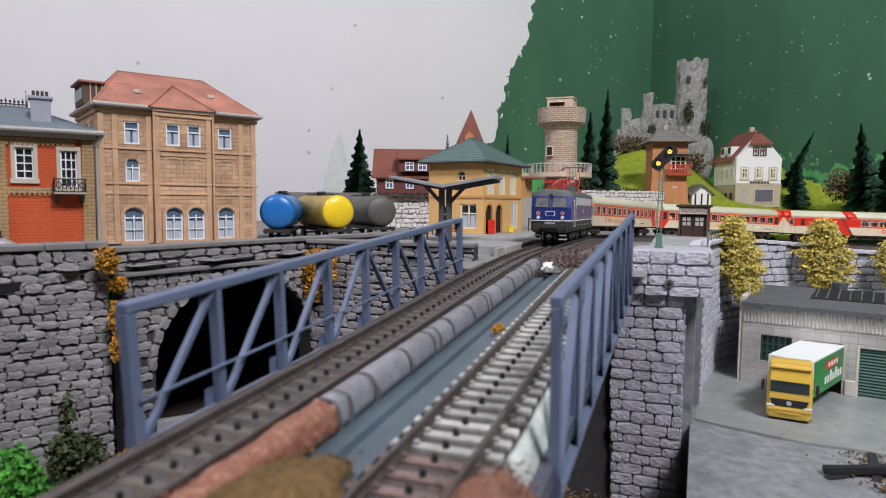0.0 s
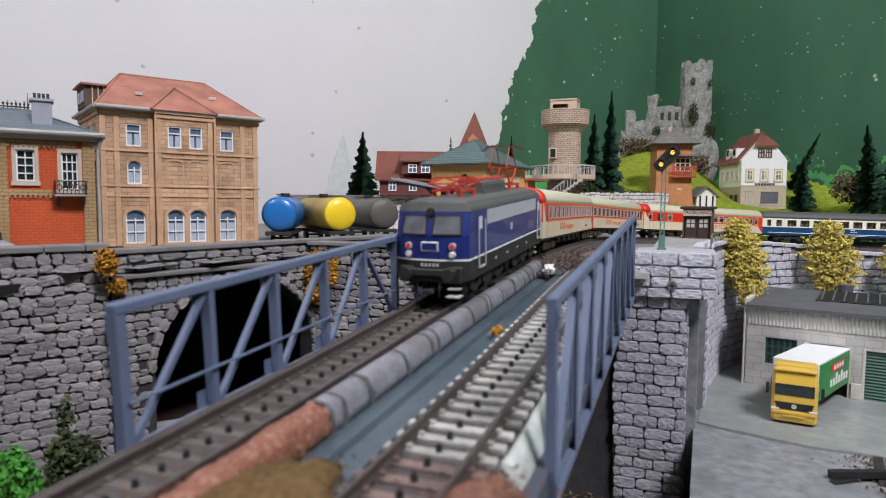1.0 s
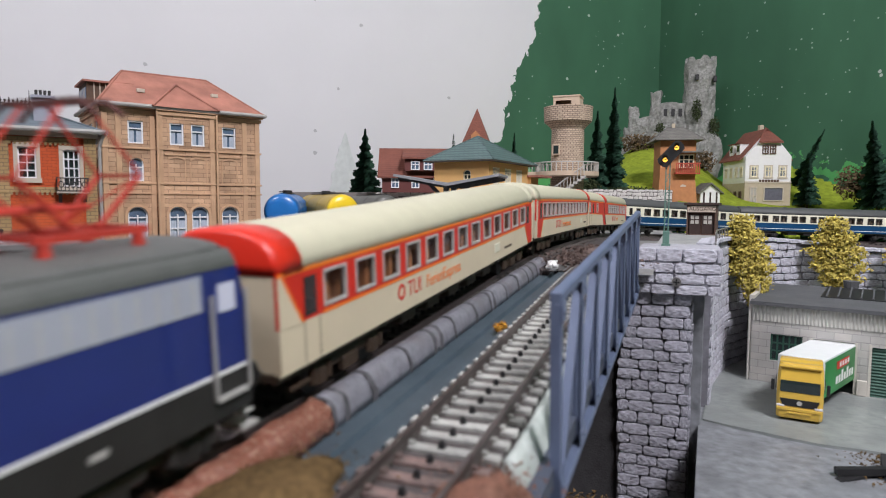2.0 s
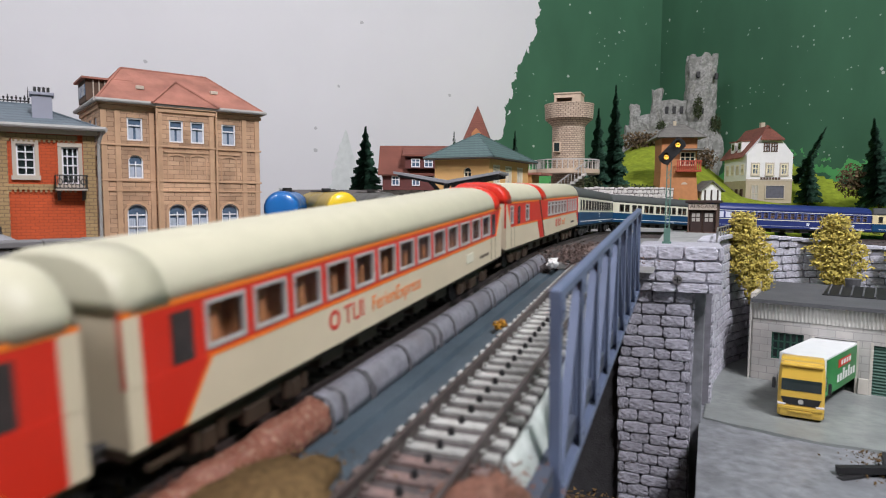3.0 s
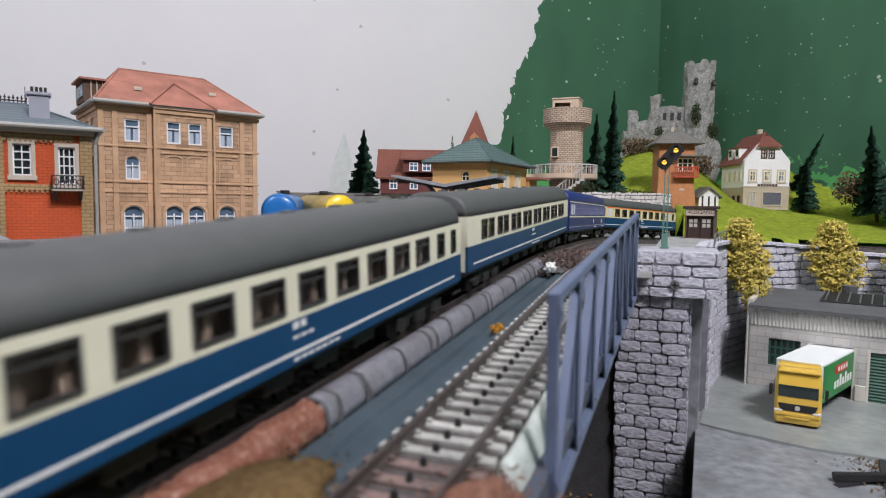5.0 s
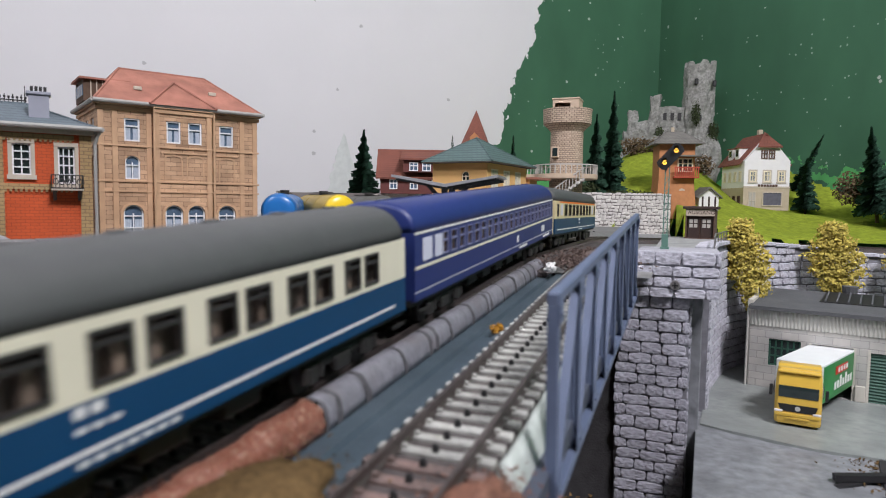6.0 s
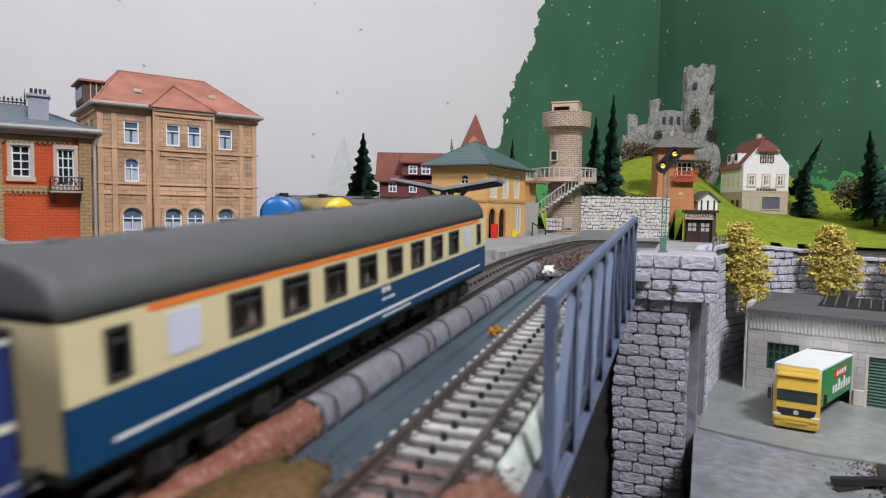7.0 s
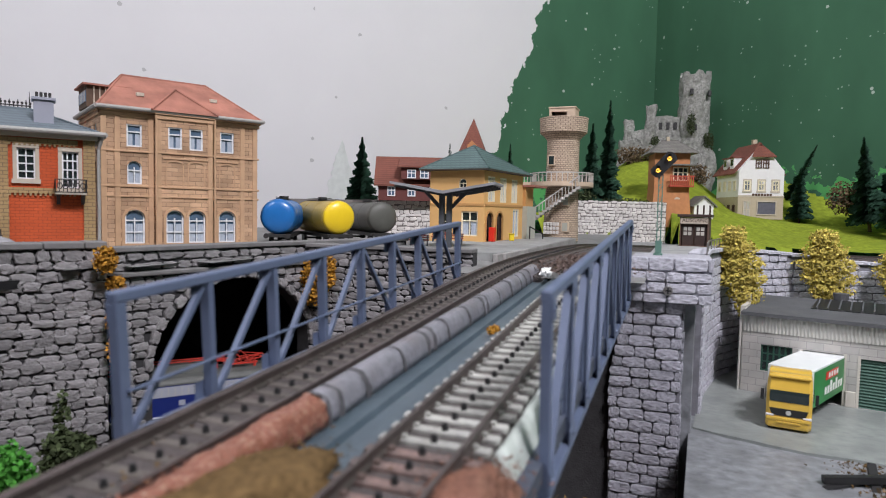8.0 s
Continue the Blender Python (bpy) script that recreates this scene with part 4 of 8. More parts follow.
        box(bm, -0.4, 0.4, *sorted((ye - d * 0.03, ye + d * 0.1)), 2.08, 2.48, 0.04)
        em = part("emblem", bm, M["silver"], lo, "silver rim of a plain maker's emblem")
        bm = mesh()
        box(bm, -0.32, 0.32, *sorted((ye - d * 0.04, ye)), 2.15, 2.41)
        part("emblem_field", bm, M["cobalt"], em)
        bm = mesh()
        for k in range(5):
            box(bm, -0.4 + k * 0.17, -0.29 + k * 0.17, *sorted((ye - d * 0.02, ye + d * 0.1)), 1.5, 1.62)
        part("sign_bar", bm, M["silver"], lo)
        bm = mesh()
        box(bm, -1.4, 1.4, *sorted((ye + d * 0.05, ye + d * 0.4)), 0.85, 1.5, 0.05)
        box(bm, -1.15, 1.15, *sorted((ye - d * 0.12, ye + d * 0.2)), 1.12, 1.42, 0.05)
        part("buffer_beam", bm, M["under"], lo)
        bm = mesh()
        cyl(bm, (-0.25, ye - d * 0.25, 0.55), (0.25, ye - d * 0.25, 0.55), 0.1, n=8)
        box(bm, -0.12, 0.12, *sorted((ye - d * 0.35, ye + d * 0.8)), 0.45, 0.62)
        bar(bm, (-0.6, ye + d * 0.1, 0.9), (-0.55, ye - d * 0.05, 0.3), 0.06, 0.06)
        bar(bm, (0.4, ye + d * 0.1, 0.9), (0.42, ye - d * 0.05, 0.35), 0.06, 0.06)
        part("coupling", bm, M["under"], lo)
    # roof equipment
    bm = mesh()
    prism(bm, [(-0.75, 4.1), (0.75, 4.1), (0.6, 4.62), (-0.6, 4.62)], 5.5, 9.6)
    for k in range(9):
        box(bm, 0.6, 0.74, 5.8 + k * 0.42, 6.0 + k * 0.42, 4.15, 4.5)
    part("roof_housing", bm, M["roof_dark"], lo, "grey roof fan housing")
    bm = mesh()
    for x in (-0.3, 0.35):
        cyl(bm, (x, 4.2, 4.72), (x, 11.8, 4.78), 0.045, n=6)
    for y in (4.8, 6.6, 8.6, 10.2):
        cyl(bm, (-0.3, y, 4.1), (-0.3, y, 4.75), 0.07, 0.05, n=8)
    part("roof_line", bm, M["panto_red"], lo)

    def pantograph(yc, d, raised):
        bm = mesh()
        for x in (-0.62, 0.62):
            bar(bm, (x, yc - 1.1, 4.36), (x, yc + 1.1, 4.36), 0.12, 0.12)
            for y in (yc - 0.9, yc + 0.9):
                cyl(bm, (x, y, 4.05), (x, y, 4.36), 0.13, 0.09, n=8)
        for y in (yc - 1.0, yc, yc + 1.0):
            bar(bm, (-0.66, y, 4.38), (0.66, y, 4.38), 0.1, 0.1)
        pg = part("pantograph", bm, M["panto_red"], lo, "red pantograph, " + ("raised" if raised else "folded down"))
        top = 6.35 if raised else 4.86
        kn = 5.25 if raised else 4.66

        def arm(p, q, w):
            bm = mesh()
            bar(bm, p, q, w, w)
            part("pantograph_arm", bm, M["panto_red"], pg)

        for sgn in (-1, 1):
            yk = yc + sgn * (1.15 if raised else 1.7)
            for x in (-0.5, 0.5):
                arm((x * 0.9, yc + sgn * 0.25, 4.45), (x, yk, kn), 0.07)
                arm((x, yk, kn), (x * 0.9, yc + sgn * 0.22, top), 0.05)
            arm((-0.5, yk, kn), (0.5, yk, kn), 0.06)
            arm((-0.45, yc + sgn * 0.2, 4.45), (0.5, yk, kn), 0.04)
        bm = mesh()
        for sgn in (-1, 1):
            y = yc + sgn * 0.25
            bar(bm, (-0.85, y, top + 0.03), (0.85, y, top + 0.03), 0.07, 0.06)
            for sx in (-1, 1):
                bar(bm, (sx * 0.85, y, top + 0.03), (sx * 1.2, y, top - 0.22), 0.06, 0.06)
        bar(bm, (-0.8, yc - 0.25, top), (-0.8, yc + 0.25, top), 0.06, 0.06)
        bar(bm, (0.8, yc - 0.25, top), (0.8, yc + 0.25, top), 0.06, 0.06)
        part("contact_strip", bm, M["panto_dark"] if raised else M["panto_red"], pg)

    pantograph(3.2, 1, False)
    pantograph(L - 3.0, -1, True)
    for yb in (3.8, L - 3.8):
        bg = bogie(lo, yb, M["under"], 1.25, 3.7)
        for sx in (-1, 1):
            bm = mesh()
            for dy in (-1.85, 1.85):
                cyl(bm, (sx * 1.2, yb + dy, 0.6), (sx * 1.38, yb + dy, 0.6), 0.28, n=12)
                for q in (-0.5, 0.5):
                    cyl(bm, (sx * 1.35, yb + dy + q, 0.5), (sx * 1.35, yb + dy + q, 0.95), 0.13, n=8)
            box(bm, *sorted((sx * 1.2, sx * 1.42)), yb - 0.8, yb + 0.8, 0.5, 0.8, 0.05)
            part("axle_box", bm, M["steel_dark"], bg)
    for ob in lo.children_recursive:
        if ob.data.users == 1:
            ob.data.transform(Matrix.Diagonal((1, 1, 1.07, 1)))
    return lo


M["glass_cab"] = mat("glass_cab", (0.14, 0.145, 0.16), 0.1, var=0.5, scale=120, bump=0, spec=0.8)
M["panto_dark"] = mat("panto_dark", (0.13, 0.05, 0.045), 0.5, var=0.2, bump=0)
M["steel_dark"] = mat("steel_dark", (0.045, 0.043, 0.042), 0.5, metal=0.3, var=0.3, bump=0.2)

LENGTHS = [15.1, 25.0, 22.3, 22.3, 23.6, 24.0, 23.5, 21.2]
loco = locomotive("cobalt blue electric locomotive with silver grille band")
train = [loco]


def bar_coach(length):
    wins = [(1.15, 0.62), (4.45, 0.78)] + even(6, 10.4, 15.9, 0.96) + even(4, 17.3, 20.4, 0.66)
    co = coach("buffet_coach", "ivory and red buffet coach with slanted red bands", length, "ivory", "red", "ivory_roof", wins, "silver", "interior", [(3.36, 3.45, "orange", 1.0, 7.3), (3.36, 3.45, "orange", 8.7, None), (2.19, 2.27, "orange", 1.9, 7.0), (2.19, 2.27, "orange", 8.5, length - 0.4)], under="under_brown", win_z=(2.36, 3.27), vents=False)
    wedge_end(co, 0.12, 1)
    for q in (1, -1):
        bm = mesh()
        box(bm, *sorted((q * HALF, q * (HALF + 0.016))), 2.4, 2.85, 2.3, 3.2)
        part("door_window", bm, M["door_glass"], co)
    bm = mesh()
    loft(bm, [roof_ring(y, HALF + 0.012, EAVE - 0.02, TOP + 0.012, i) for y, i in ((0.105, 0.13), (0.16, 0.04), (0.32, -0.006), (1.1, -0.006))])
    part("roof_band", bm, M["red"], co, smooth=True)
    e = length - 0.12
    side_shape(co, [(e - 1.0, 2.19), (e, 1.25), (e, 2.19)], "red", "slanted_band")
    side_shape(co, [(7.0, 2.25), (8.25, 2.25), (8.95, 1.17), (7.7, 1.17)], "red", "slanted_band")
    bm = mesh()
    loft(bm, [[(x * 1.0, y + (z - 1.2) * -0.55 + 2.0, z) for x, _, z in roof_ring(0, HALF + 0.012, EAVE - 0.02, TOP + 0.012)] for y in (7.35, 8.75)])
    part("roof_band", bm, M["red"], co, smooth=True)
    side_shape(co, [(7.45, 3.42), (7.65, 3.42), (9.05, 1.17), (8.85, 1.17)], "under_brown", "slanted_line", 0.02)
    return co


A = holiday_coach("ivory and red holiday coach, first behind the locomotive", LENGTHS[1] - 0.5)
B = holiday_coach("ivory and red holiday coach with orange lettering", LENGTHS[2] - 0.5)
D = bar_coach(LENGTHS[3] - 0.5)


def sign_writing():
    for c, words in ((A, ("TUI", "FerienExpress")), (B, ("TUI", "FerienExpress")), (D, ("TUI", "treff"))):
        y = 6.9 if c is not D else 13.2
        letters(c, words[0], y, 1.55, 0.72, M["red"], HALF + 0.01)
        letters(c, words[1], y + 1.55, 1.55, 0.62, M["orange"], HALF + 0.01)
        bm = mesh()
        prism(bm, [(y - 0.45 + 0.26 * math.cos(k * math.pi / 8) * q, 1.8 + 0.26 * math.sin(k * math.pi / 8) * q) for q, ks in ((1, range(17)), (0.6, range(16, -1, -1))) for k in ks], -0.012, 0)
        turned(bm, Matrix(((0, -1, 0, HALF), (1, 0, 0, 0), (0, 0, 1, 0), (0, 0, 0, 1))))
        part("emblem", bm, M["red"], c, "plain red ring emblem")
        bm = mesh()
        for k in range(6):
            box(bm, HALF, HALF + 0.012, 18.4 + k * 0.22, 18.54 + k * 0.22, 1.5, 1.62)
        part("sign_bar", bm, M["under_brown"], c)
        if c is not D:
            bm = mesh()
            box(bm, HALF, HALF + 0.03, 16.6, 17.5, 1.55, 1.95, 0.02)
            part("panel", bm, M["cream"], c)


sign_writing()


def blue_coach(label, length, upper="cream", lower="ocean", top=None, n=12):
    rows = even(n, 2.3, length - 2.3, 1.15)
    if top:
        rows = [(1.08, 0.5)] + even(n, 4.2, length - 4.2, 1.08) + [(length - 1.08, 0.5)]
    if n == 16:
        rows = [(y + (0.09 if i % 2 == 0 else -0.09), 0.84) for i, (y, w) in enumerate(rows)]
    if n == 12:
        rows = [(y, w if i not in (0, 11) else 0.7) for i, (y, w) in enumerate(rows)] + [(1.0, 0.5), (length - 1.0, 0.5)]
        rows = sorted(rows)
    stripes = [(1.4, 1.47, "white", 0.9, length - 0.9)]
    if top:
        stripes.append((3.3, 3.41, top, 1.7, length - 1.0))
    co = coach("express_coach", label, length, lower, upper, "roof_grey", rows, "steel_dark", "interior_grey", stripes, win_z=(2.36, 3.22))
    for dz, n2 in ((1.98, 2), (1.75, 3), (1.24, 7)):
        bm = mesh()
        for k in range(n2):
            box(bm, HALF, HALF + 0.014, length * 0.5 + k * 0.3, length * 0.5 + k * 0.3 + 0.2, dz, dz + (0.16 if dz > 1.9 else 0.07))
        part("sign_bar", bm, M["white"], co)
    return co


E1 = blue_coach("ocean blue and ivory express coach with grey roof", LENGTHS[4] - 0.5)
E2 = blue_coach("ocean blue and ivory express coach, paired windows", LENGTHS[5] - 0.5, n=16)


def sleeping_coach(length):
    rows = even(21, 2.9, length - 1.2, 0.68)
    co = coach("sleeping_coach", "dark blue sleeping coach with cream lines", length, "sleeper_blue", "sleeper_blue", "sleeper_blue", rows, "frame_blue", "interior_tan", [(3.36, 3.43, "white", None, None), (2.2, 2.3, "cream", None, None), (1.42, 1.47, "vent", None, None)], win_z=(2.42, 3.24), bar_at=0.6, vents=False)
    for k in (-0.8, -0.4, 0, 0.4, 0.8):
        bm = mesh()
        z = TOP - 0.05 - abs(k) * 0.3
        box(bm, k - 0.03, k + 0.03, 0.5, length - 0.5, z - 0.05, z + 0.08)
        part("roof_rib", bm, M["sleeper_blue"], co)
    for y in (1.2, 2.3):
        for sx in (-1, 1):
            bm = mesh()
            box(bm, *sorted((sx * HALF, sx * (HALF + 0.02))), y - 0.42, y + 0.42, 2.42, 3.2, 0.01)
            part("frosted_window", bm, M["milk"], co)
    for y, n2 in ((13.5, 2), (19.5, 4)):
        bm = mesh()
        for k in range(n2):
            box(bm, HALF, HALF + 0.014, y + k * 0.22, y + k * 0.22 + 0.15, 1.62, 1.98)
        box(bm, HALF, HALF + 0.014, y + 0.5, y + 2.3, 1.24, 1.36)
        part("sign_bar", bm, M["white"], co)
    return co


F1 = sleeping_coach(LENGTHS[6] - 0.5)
G1 = blue_coach("beige and ocean blue first class coach with orange line", LENGTHS[7] - 0.5, upper="beige", top="orange", n=8)
for y in (2.5, LENGTHS[7] - 3.0):
    bm = mesh()
    box(bm, HALF, HALF + 0.02, y - 0.4, y + 0.4, 2.42, 3.2, 0.01)
    part("frosted_window", bm, M["milk"], G1)
train += [A, B, D, E1, E2, F1, G1]
loco_below = locomotive("cobalt blue electric locomotive on the lower tunnel track")

RUN = [(0, 50.9), (0.5, 37.6), (1.0, 24.6), (1.5, 11.5), (2.25, -10.6), (3.0, -32.2), (3.5, -46.1), (4.0, -58.5), (4.5, -70.1), (5.0, -83.4), (5.5, -97.4), (6.0, -112.4), (6.5, -131.2), (7.0, -148.7), (7.5, -166.0), (8.0, -183.4)]


def run_at(t):
    for (a, sa), (b, sb) in zip(RUN, RUN[1:]):
        if t <= b:
            return sa + (sb - sa) * (t - a) / (b - a)
    return RUN[-1][1]


def smooth_run(t):
    ks = [(d, 0.3 - abs(d)) for d in (-0.2, -0.1, 0, 0.1, 0.2)]
    return sum(w * (run_at(t + d) if 0 <= t + d <= 8 else run_at(min(max(t + d, 0), 8)) + (25 if t + d < 0 else 38.5) * (min(max(t + d, 0), 8) - t - d)) for d, w in ks) / sum(w for d, w in ks)


def seated(s, length, pivot):
    """The pose of a vehicle that stands with its two pivots on the line."""
    a, b = Vector(track_at(s + pivot)[:3]), Vector(track_at(s + length - pivot)[:3])
    d = (b - a).normalized()
    right = Vector((d.y, -d.x, 0)).normalized()
    up = right.cross(d)
    m = Matrix((right, d, up)).transposed().to_4x4()
    m.translation = (a - d * pivot) * C
    return m


def motions():
    cum = 0.0
    for ob, ln in zip(train, LENGTHS):
        pivot = 3.8 if ob is loco else 3.6
        rows = []
        for i in range(41):
            t = i * 0.2
            rows.append((t, seated(smooth_run(t) + cum, ln - 0.5, pivot)))
        walk(ob, rows)
        cum += ln
    # the second locomotive rolls out of the dark along the lower track
    rows = []
    for t, u in ((0, -78.0), (7.5, -3.2), (7.7, 0.2), (7.9, 3.9), (8.0, 5.8)):
        u += 4.6
        rows.append((t, at(-33.2 + 0.62 * u, 31.2 + 0.785 * u, -10.4, 0, 0, 180 - 38.3)))
    walk(loco_below, rows)



# ---- masonry ----
def stone_shape(seed, jitter, inset, corners=2):
    """A stone one unit wide and high, its face towards -y, with uneven edges."""
    rnd = random.Random(seed)
    ring = []
    for (x0, z0), (x1, z1) in zip([(-0.5, -0.5), (0.5, -0.5), (0.5, 0.5), (-0.5, 0.5)], [(0.5, -0.5), (0.5, 0.5), (-0.5, 0.5), (-0.5, -0.5)]):
        for k in range(corners):
            f = k / corners
            cut = 0.9 if k == 0 else 1.0
            ring.append(((x0 + (x1 - x0) * f) * cut + rnd.uniform(-jitter, jitter), (z0 + (z1 - z0) * f) * cut + rnd.uniform(-jitter, jitter)))
    n = len(ring)
    verts = [(x, 0.0, z) for x, z in ring]
    verts += [(x * 0.98, -0.7, z * 0.96) for x, z in ring]
    verts += [(x * inset + rnd.uniform(-0.02, 0.02), -1.0 + rnd.uniform(-0.12, 0.12), z * inset * 0.93) for x, z in ring]
    verts.append((rnd.uniform(-0.15, 0.15), -1.05 + rnd.uniform(-0.15, 0.1), rnd.uniform(-0.15, 0.15)))
    faces = []
    for a in (0, n):
        faces += [(a + i, a + (i + 1) % n, a + n + (i + 1) % n, a + n + i) for i in range(n)]
    faces += [(2 * n + i, 2 * n + (i + 1) % n, 3 * n) for i in range(n)]
    return verts, faces


def stone_set(name, material, jitter, inset, count=10, corners=2, seed=0):
    out = []
    for k in range(count):
        v, f = stone_shape(seed + k, jitter, inset, corners)
        me = bpy.data.meshes.new(name)
        me.from_pydata([tuple(c * C for c in p) for p in v], [], f)
        me.materials.append(material)
        out.append(me)
    return out


SETS = {
    "rubble": stone_set("stone", M["stone_dark"], 0.12, 0.84, corners=3, seed=10),
    "block": stone_set("brick", M["stone_grey"], 0.018, 0.96, corners=3, seed=40),
    "cap": stone_set("brick", M["stone_lilac"], 0.03, 0.95, corners=3, seed=60),
    "pale": stone_set("stone", M["stone_pale"], 0.12, 0.86, corners=2, seed=80),
}


def masonry(parent, sets, u0, u1, z0, z1, row, width, proud, place, seed, gap=0.05, wobble=0.0, skip=None, name="stone"):
    """Courses of stones laid along u; place(u) gives the local pose at u on the wall's face."""
    rnd = random.Random(seed)
    z = z0
    while z < z1 - 0.3 * row[0]:
        h = min(rnd.uniform(*row), z1 - z)
        if z1 - z - h < 0.6 * row[0]:
            h = z1 - z
        u = u0 - rnd.uniform(0, width[0])
        while u < u1:
            w = rnd.uniform(*width)
            a, b = max(u, u0), min(u + w, u1)
            u += w
            if b - a < 0.3 * width[0]:
                continue
            zc = z + h / 2 + rnd.uniform(-wobble, wobble)
            if skip and skip((a + b) / 2, zc):
                continue
            ob = new(name, rnd.choice(SETS[sets]))
            ob.parent = parent
            ob.matrix_basis = place((a + b) / 2) @ at(0, 0, zc, 0, rnd.uniform(-1, 1) * wobble * 22, 0) @ Matrix.Diagonal((b - a - gap, proud * rnd.uniform(0.7, 1.25), h * rnd.uniform(1 - wobble, 1 + wobble * 0.4) - gap, 1))
        z += h


def wall_frame(name, label, a, b, category="wall", kind="structure"):
    """An empty stretch from a to b: local x runs along it, its face looks to -y."""
    ob = thing(name, label, category, a[0], a[1], 0, math.degrees(math.atan2(b[1] - a[1], b[0] - a[0])), kind=kind)
    return ob, math.hypot(b[0] - a[0], b[1] - a[1])


def straight(u):
    return at(u, 0, 0)


# tall rubble wall by the street
wall, n = wall_frame("wall_rubble", "tall grey rubble stone retaining wall with coping", (-37.5, 13.1), (-29.8, 26.7))
bm = mesh()
box(bm, 0, n, 0.0, 1.4, -14, 2.75)
part("wall_core", bm, M["joint_dark"], wall)
masonry(wall, "rubble", 0, n, -9.3, 2.72, (0.4, 0.66), (0.5, 1.15), 0.2, straight, 1, 0.0, 0.1)
u = 0.0
rnd_c = random.Random(2)
while u < n - 0.2:
    w = min(rnd_c.uniform(1.6, 2.4), n - u)
    bm = mesh()
    box(bm, u + 0.02, u + w - 0.02, -0.32, 1.5, 2.76, 3.12 + rnd_c.uniform(-0.02, 0.02), 0.05)
    part("coping_stone", bm, M["coping"], wall)
    u += w

# portal wall with a wide arch, a ledge and a parapet
PA, PB = (-29.2, 27.3), (-25.5, 40.7)
portal, pn = wall_frame("wall_portal", "grey stone tunnel portal with a wide arch", PA, PB)
ARCH = (7.75, 6.1, -4.6, 5.1)  # centre, half width, springing height, rise


def in_arch(u, z, grow=0.0):
    c, hw, sp, rise = ARCH
    if abs(u - c) > hw + grow:
        return False
    return z < sp + (rise + grow) * math.sqrt(max(0, 1 - ((u - c) / (hw + grow)) ** 2))


def portal_wall():
    c, hw, sp, rise = ARCH
    pts = [(c + hw * math.cos(math.pi * k / 24), sp + rise * math.sin(math.pi * k / 24)) for k in range(25)]
    bm = mesh()
    # core: left jamb, right jamb and the arch strip up to the ledge
    prism(bm, [(-0.2, -14), (c - hw, -14), (c - hw, sp), (-0.2, sp)], 0, 1.2)
    prism(bm, [(c + hw, -14), (pn, -14), (pn, sp), (c + hw, sp)], 0, 1.2)
    prism(bm, [(c + hw, sp), (pn, sp), (pn, 1.1), (c + hw, 1.1)], 0, 1.2)
    prism(bm, [(-0.2, sp), (c - hw, sp), (c - hw, 1.1), (-0.2, 1.1)], 0, 1.2)
    for (xa, za), (xb, zb) in zip(pts, pts[1:]):
        prism(bm, [(xb, zb), (xa, za), (xa, 1.1), (xb, 1.1)], 0, 1.2)
    part("wall_core", bm, M["joint_dark"], portal)
    masonry(portal, "rubble", -0.1, pn, -10, 1.05, (0.36, 0.55), (0.5, 1.05), 0.14, straight, 3, 0.045, 0.06, skip=lambda u, z: in_arch(u, z, 0.55))
    for k in range(21):
        a = math.pi * (k + 0.5) / 21
        ob = new("arch_stone", SETS["rubble"][k % 10])
        ob.parent = portal
        ob.matrix_basis = at(c + (hw + 0.28) * math.cos(a), 0, sp + (rise + 0.28) * math.sin(a), 0, 90 - math.degrees(a), 0) @ Matrix.Diagonal((0.78, 0.24, 0.55, 1))
    bm = mesh()
    box(bm, -0.3, pn + 0.3, -0.4, 1.2, 1.1, 1.36, 0.05)
    part("ledge", bm, M["coping"], portal)
    bm = mesh()
    box(bm, -0.3, pn + 12, 0.5, 1.5, 1.36, 2.5)
    part("parapet_core", bm, M["joint_dark"], portal)
    masonry(portal, "rubble", -0.3, pn + 12, 1.4, 2.45, (0.48, 0.55), (0.8, 1.8), 0.14, lambda u: at(u, 0.5, 0), 4, 0.07, 0.06)
    bm = mesh()
    box(bm, -0.4, pn + 12, 0.2, 1.8, 2.5, 2.78, 0.04)
    part("parapet_cap", bm, M["coping"], portal)
    # near-black lining behind the arch: the tunnel's darkness put into its colour
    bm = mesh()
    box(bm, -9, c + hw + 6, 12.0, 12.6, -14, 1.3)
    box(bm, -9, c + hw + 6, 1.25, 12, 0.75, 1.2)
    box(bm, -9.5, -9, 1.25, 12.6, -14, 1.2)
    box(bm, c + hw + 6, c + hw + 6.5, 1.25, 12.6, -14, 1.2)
    part("tunnel_shade_lining", bm, M["black_matte"], portal)


# black that stands in for the shade inside the tunnel
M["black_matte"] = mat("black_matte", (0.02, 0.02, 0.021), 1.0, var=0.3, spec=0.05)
portal_wall()
bm = mesh()
box(bm, -47, -13, 14, 44, -14, -11.0)
tagged(part("lower_ground", bm, M["earth_dark"]), "dark brown ground of the lower level", "ground", kind="structure")


def lower_track():
    tr = thing("lower_track", "rusty lower level track with pale kerb inside the tunnel", "track", -33.2, 31.2, -10.4, -38.3)
    for x in (-0.83, 0.83):
        bm = mesh()
        box(bm, x - 0.06, x + 0.06, -40, 13, -0.3, 0)
        part("rail", bm, M["rail"], tr)
    for k in range(26):
        bm = mesh()
        y = -20 + k * 1.25
        box(bm, -1.5, 1.5, y - 0.25, y + 0.25, -0.6, -0.3, 0.03)
        part("sleeper", bm, M["sleeper_dark"], tr)
    bm = mesh()
    box(bm, -2.6, -1.9, -30, 12, -0.6, 0.35, 0.05)
    part("kerb", bm, M["concrete"], tr)
    bm = mesh()
    box(bm, 1.9, 2.6, -30, 12, -0.6, 0.2, 0.05)
    part("kerb", bm, M["concrete"], tr)


lower_track()

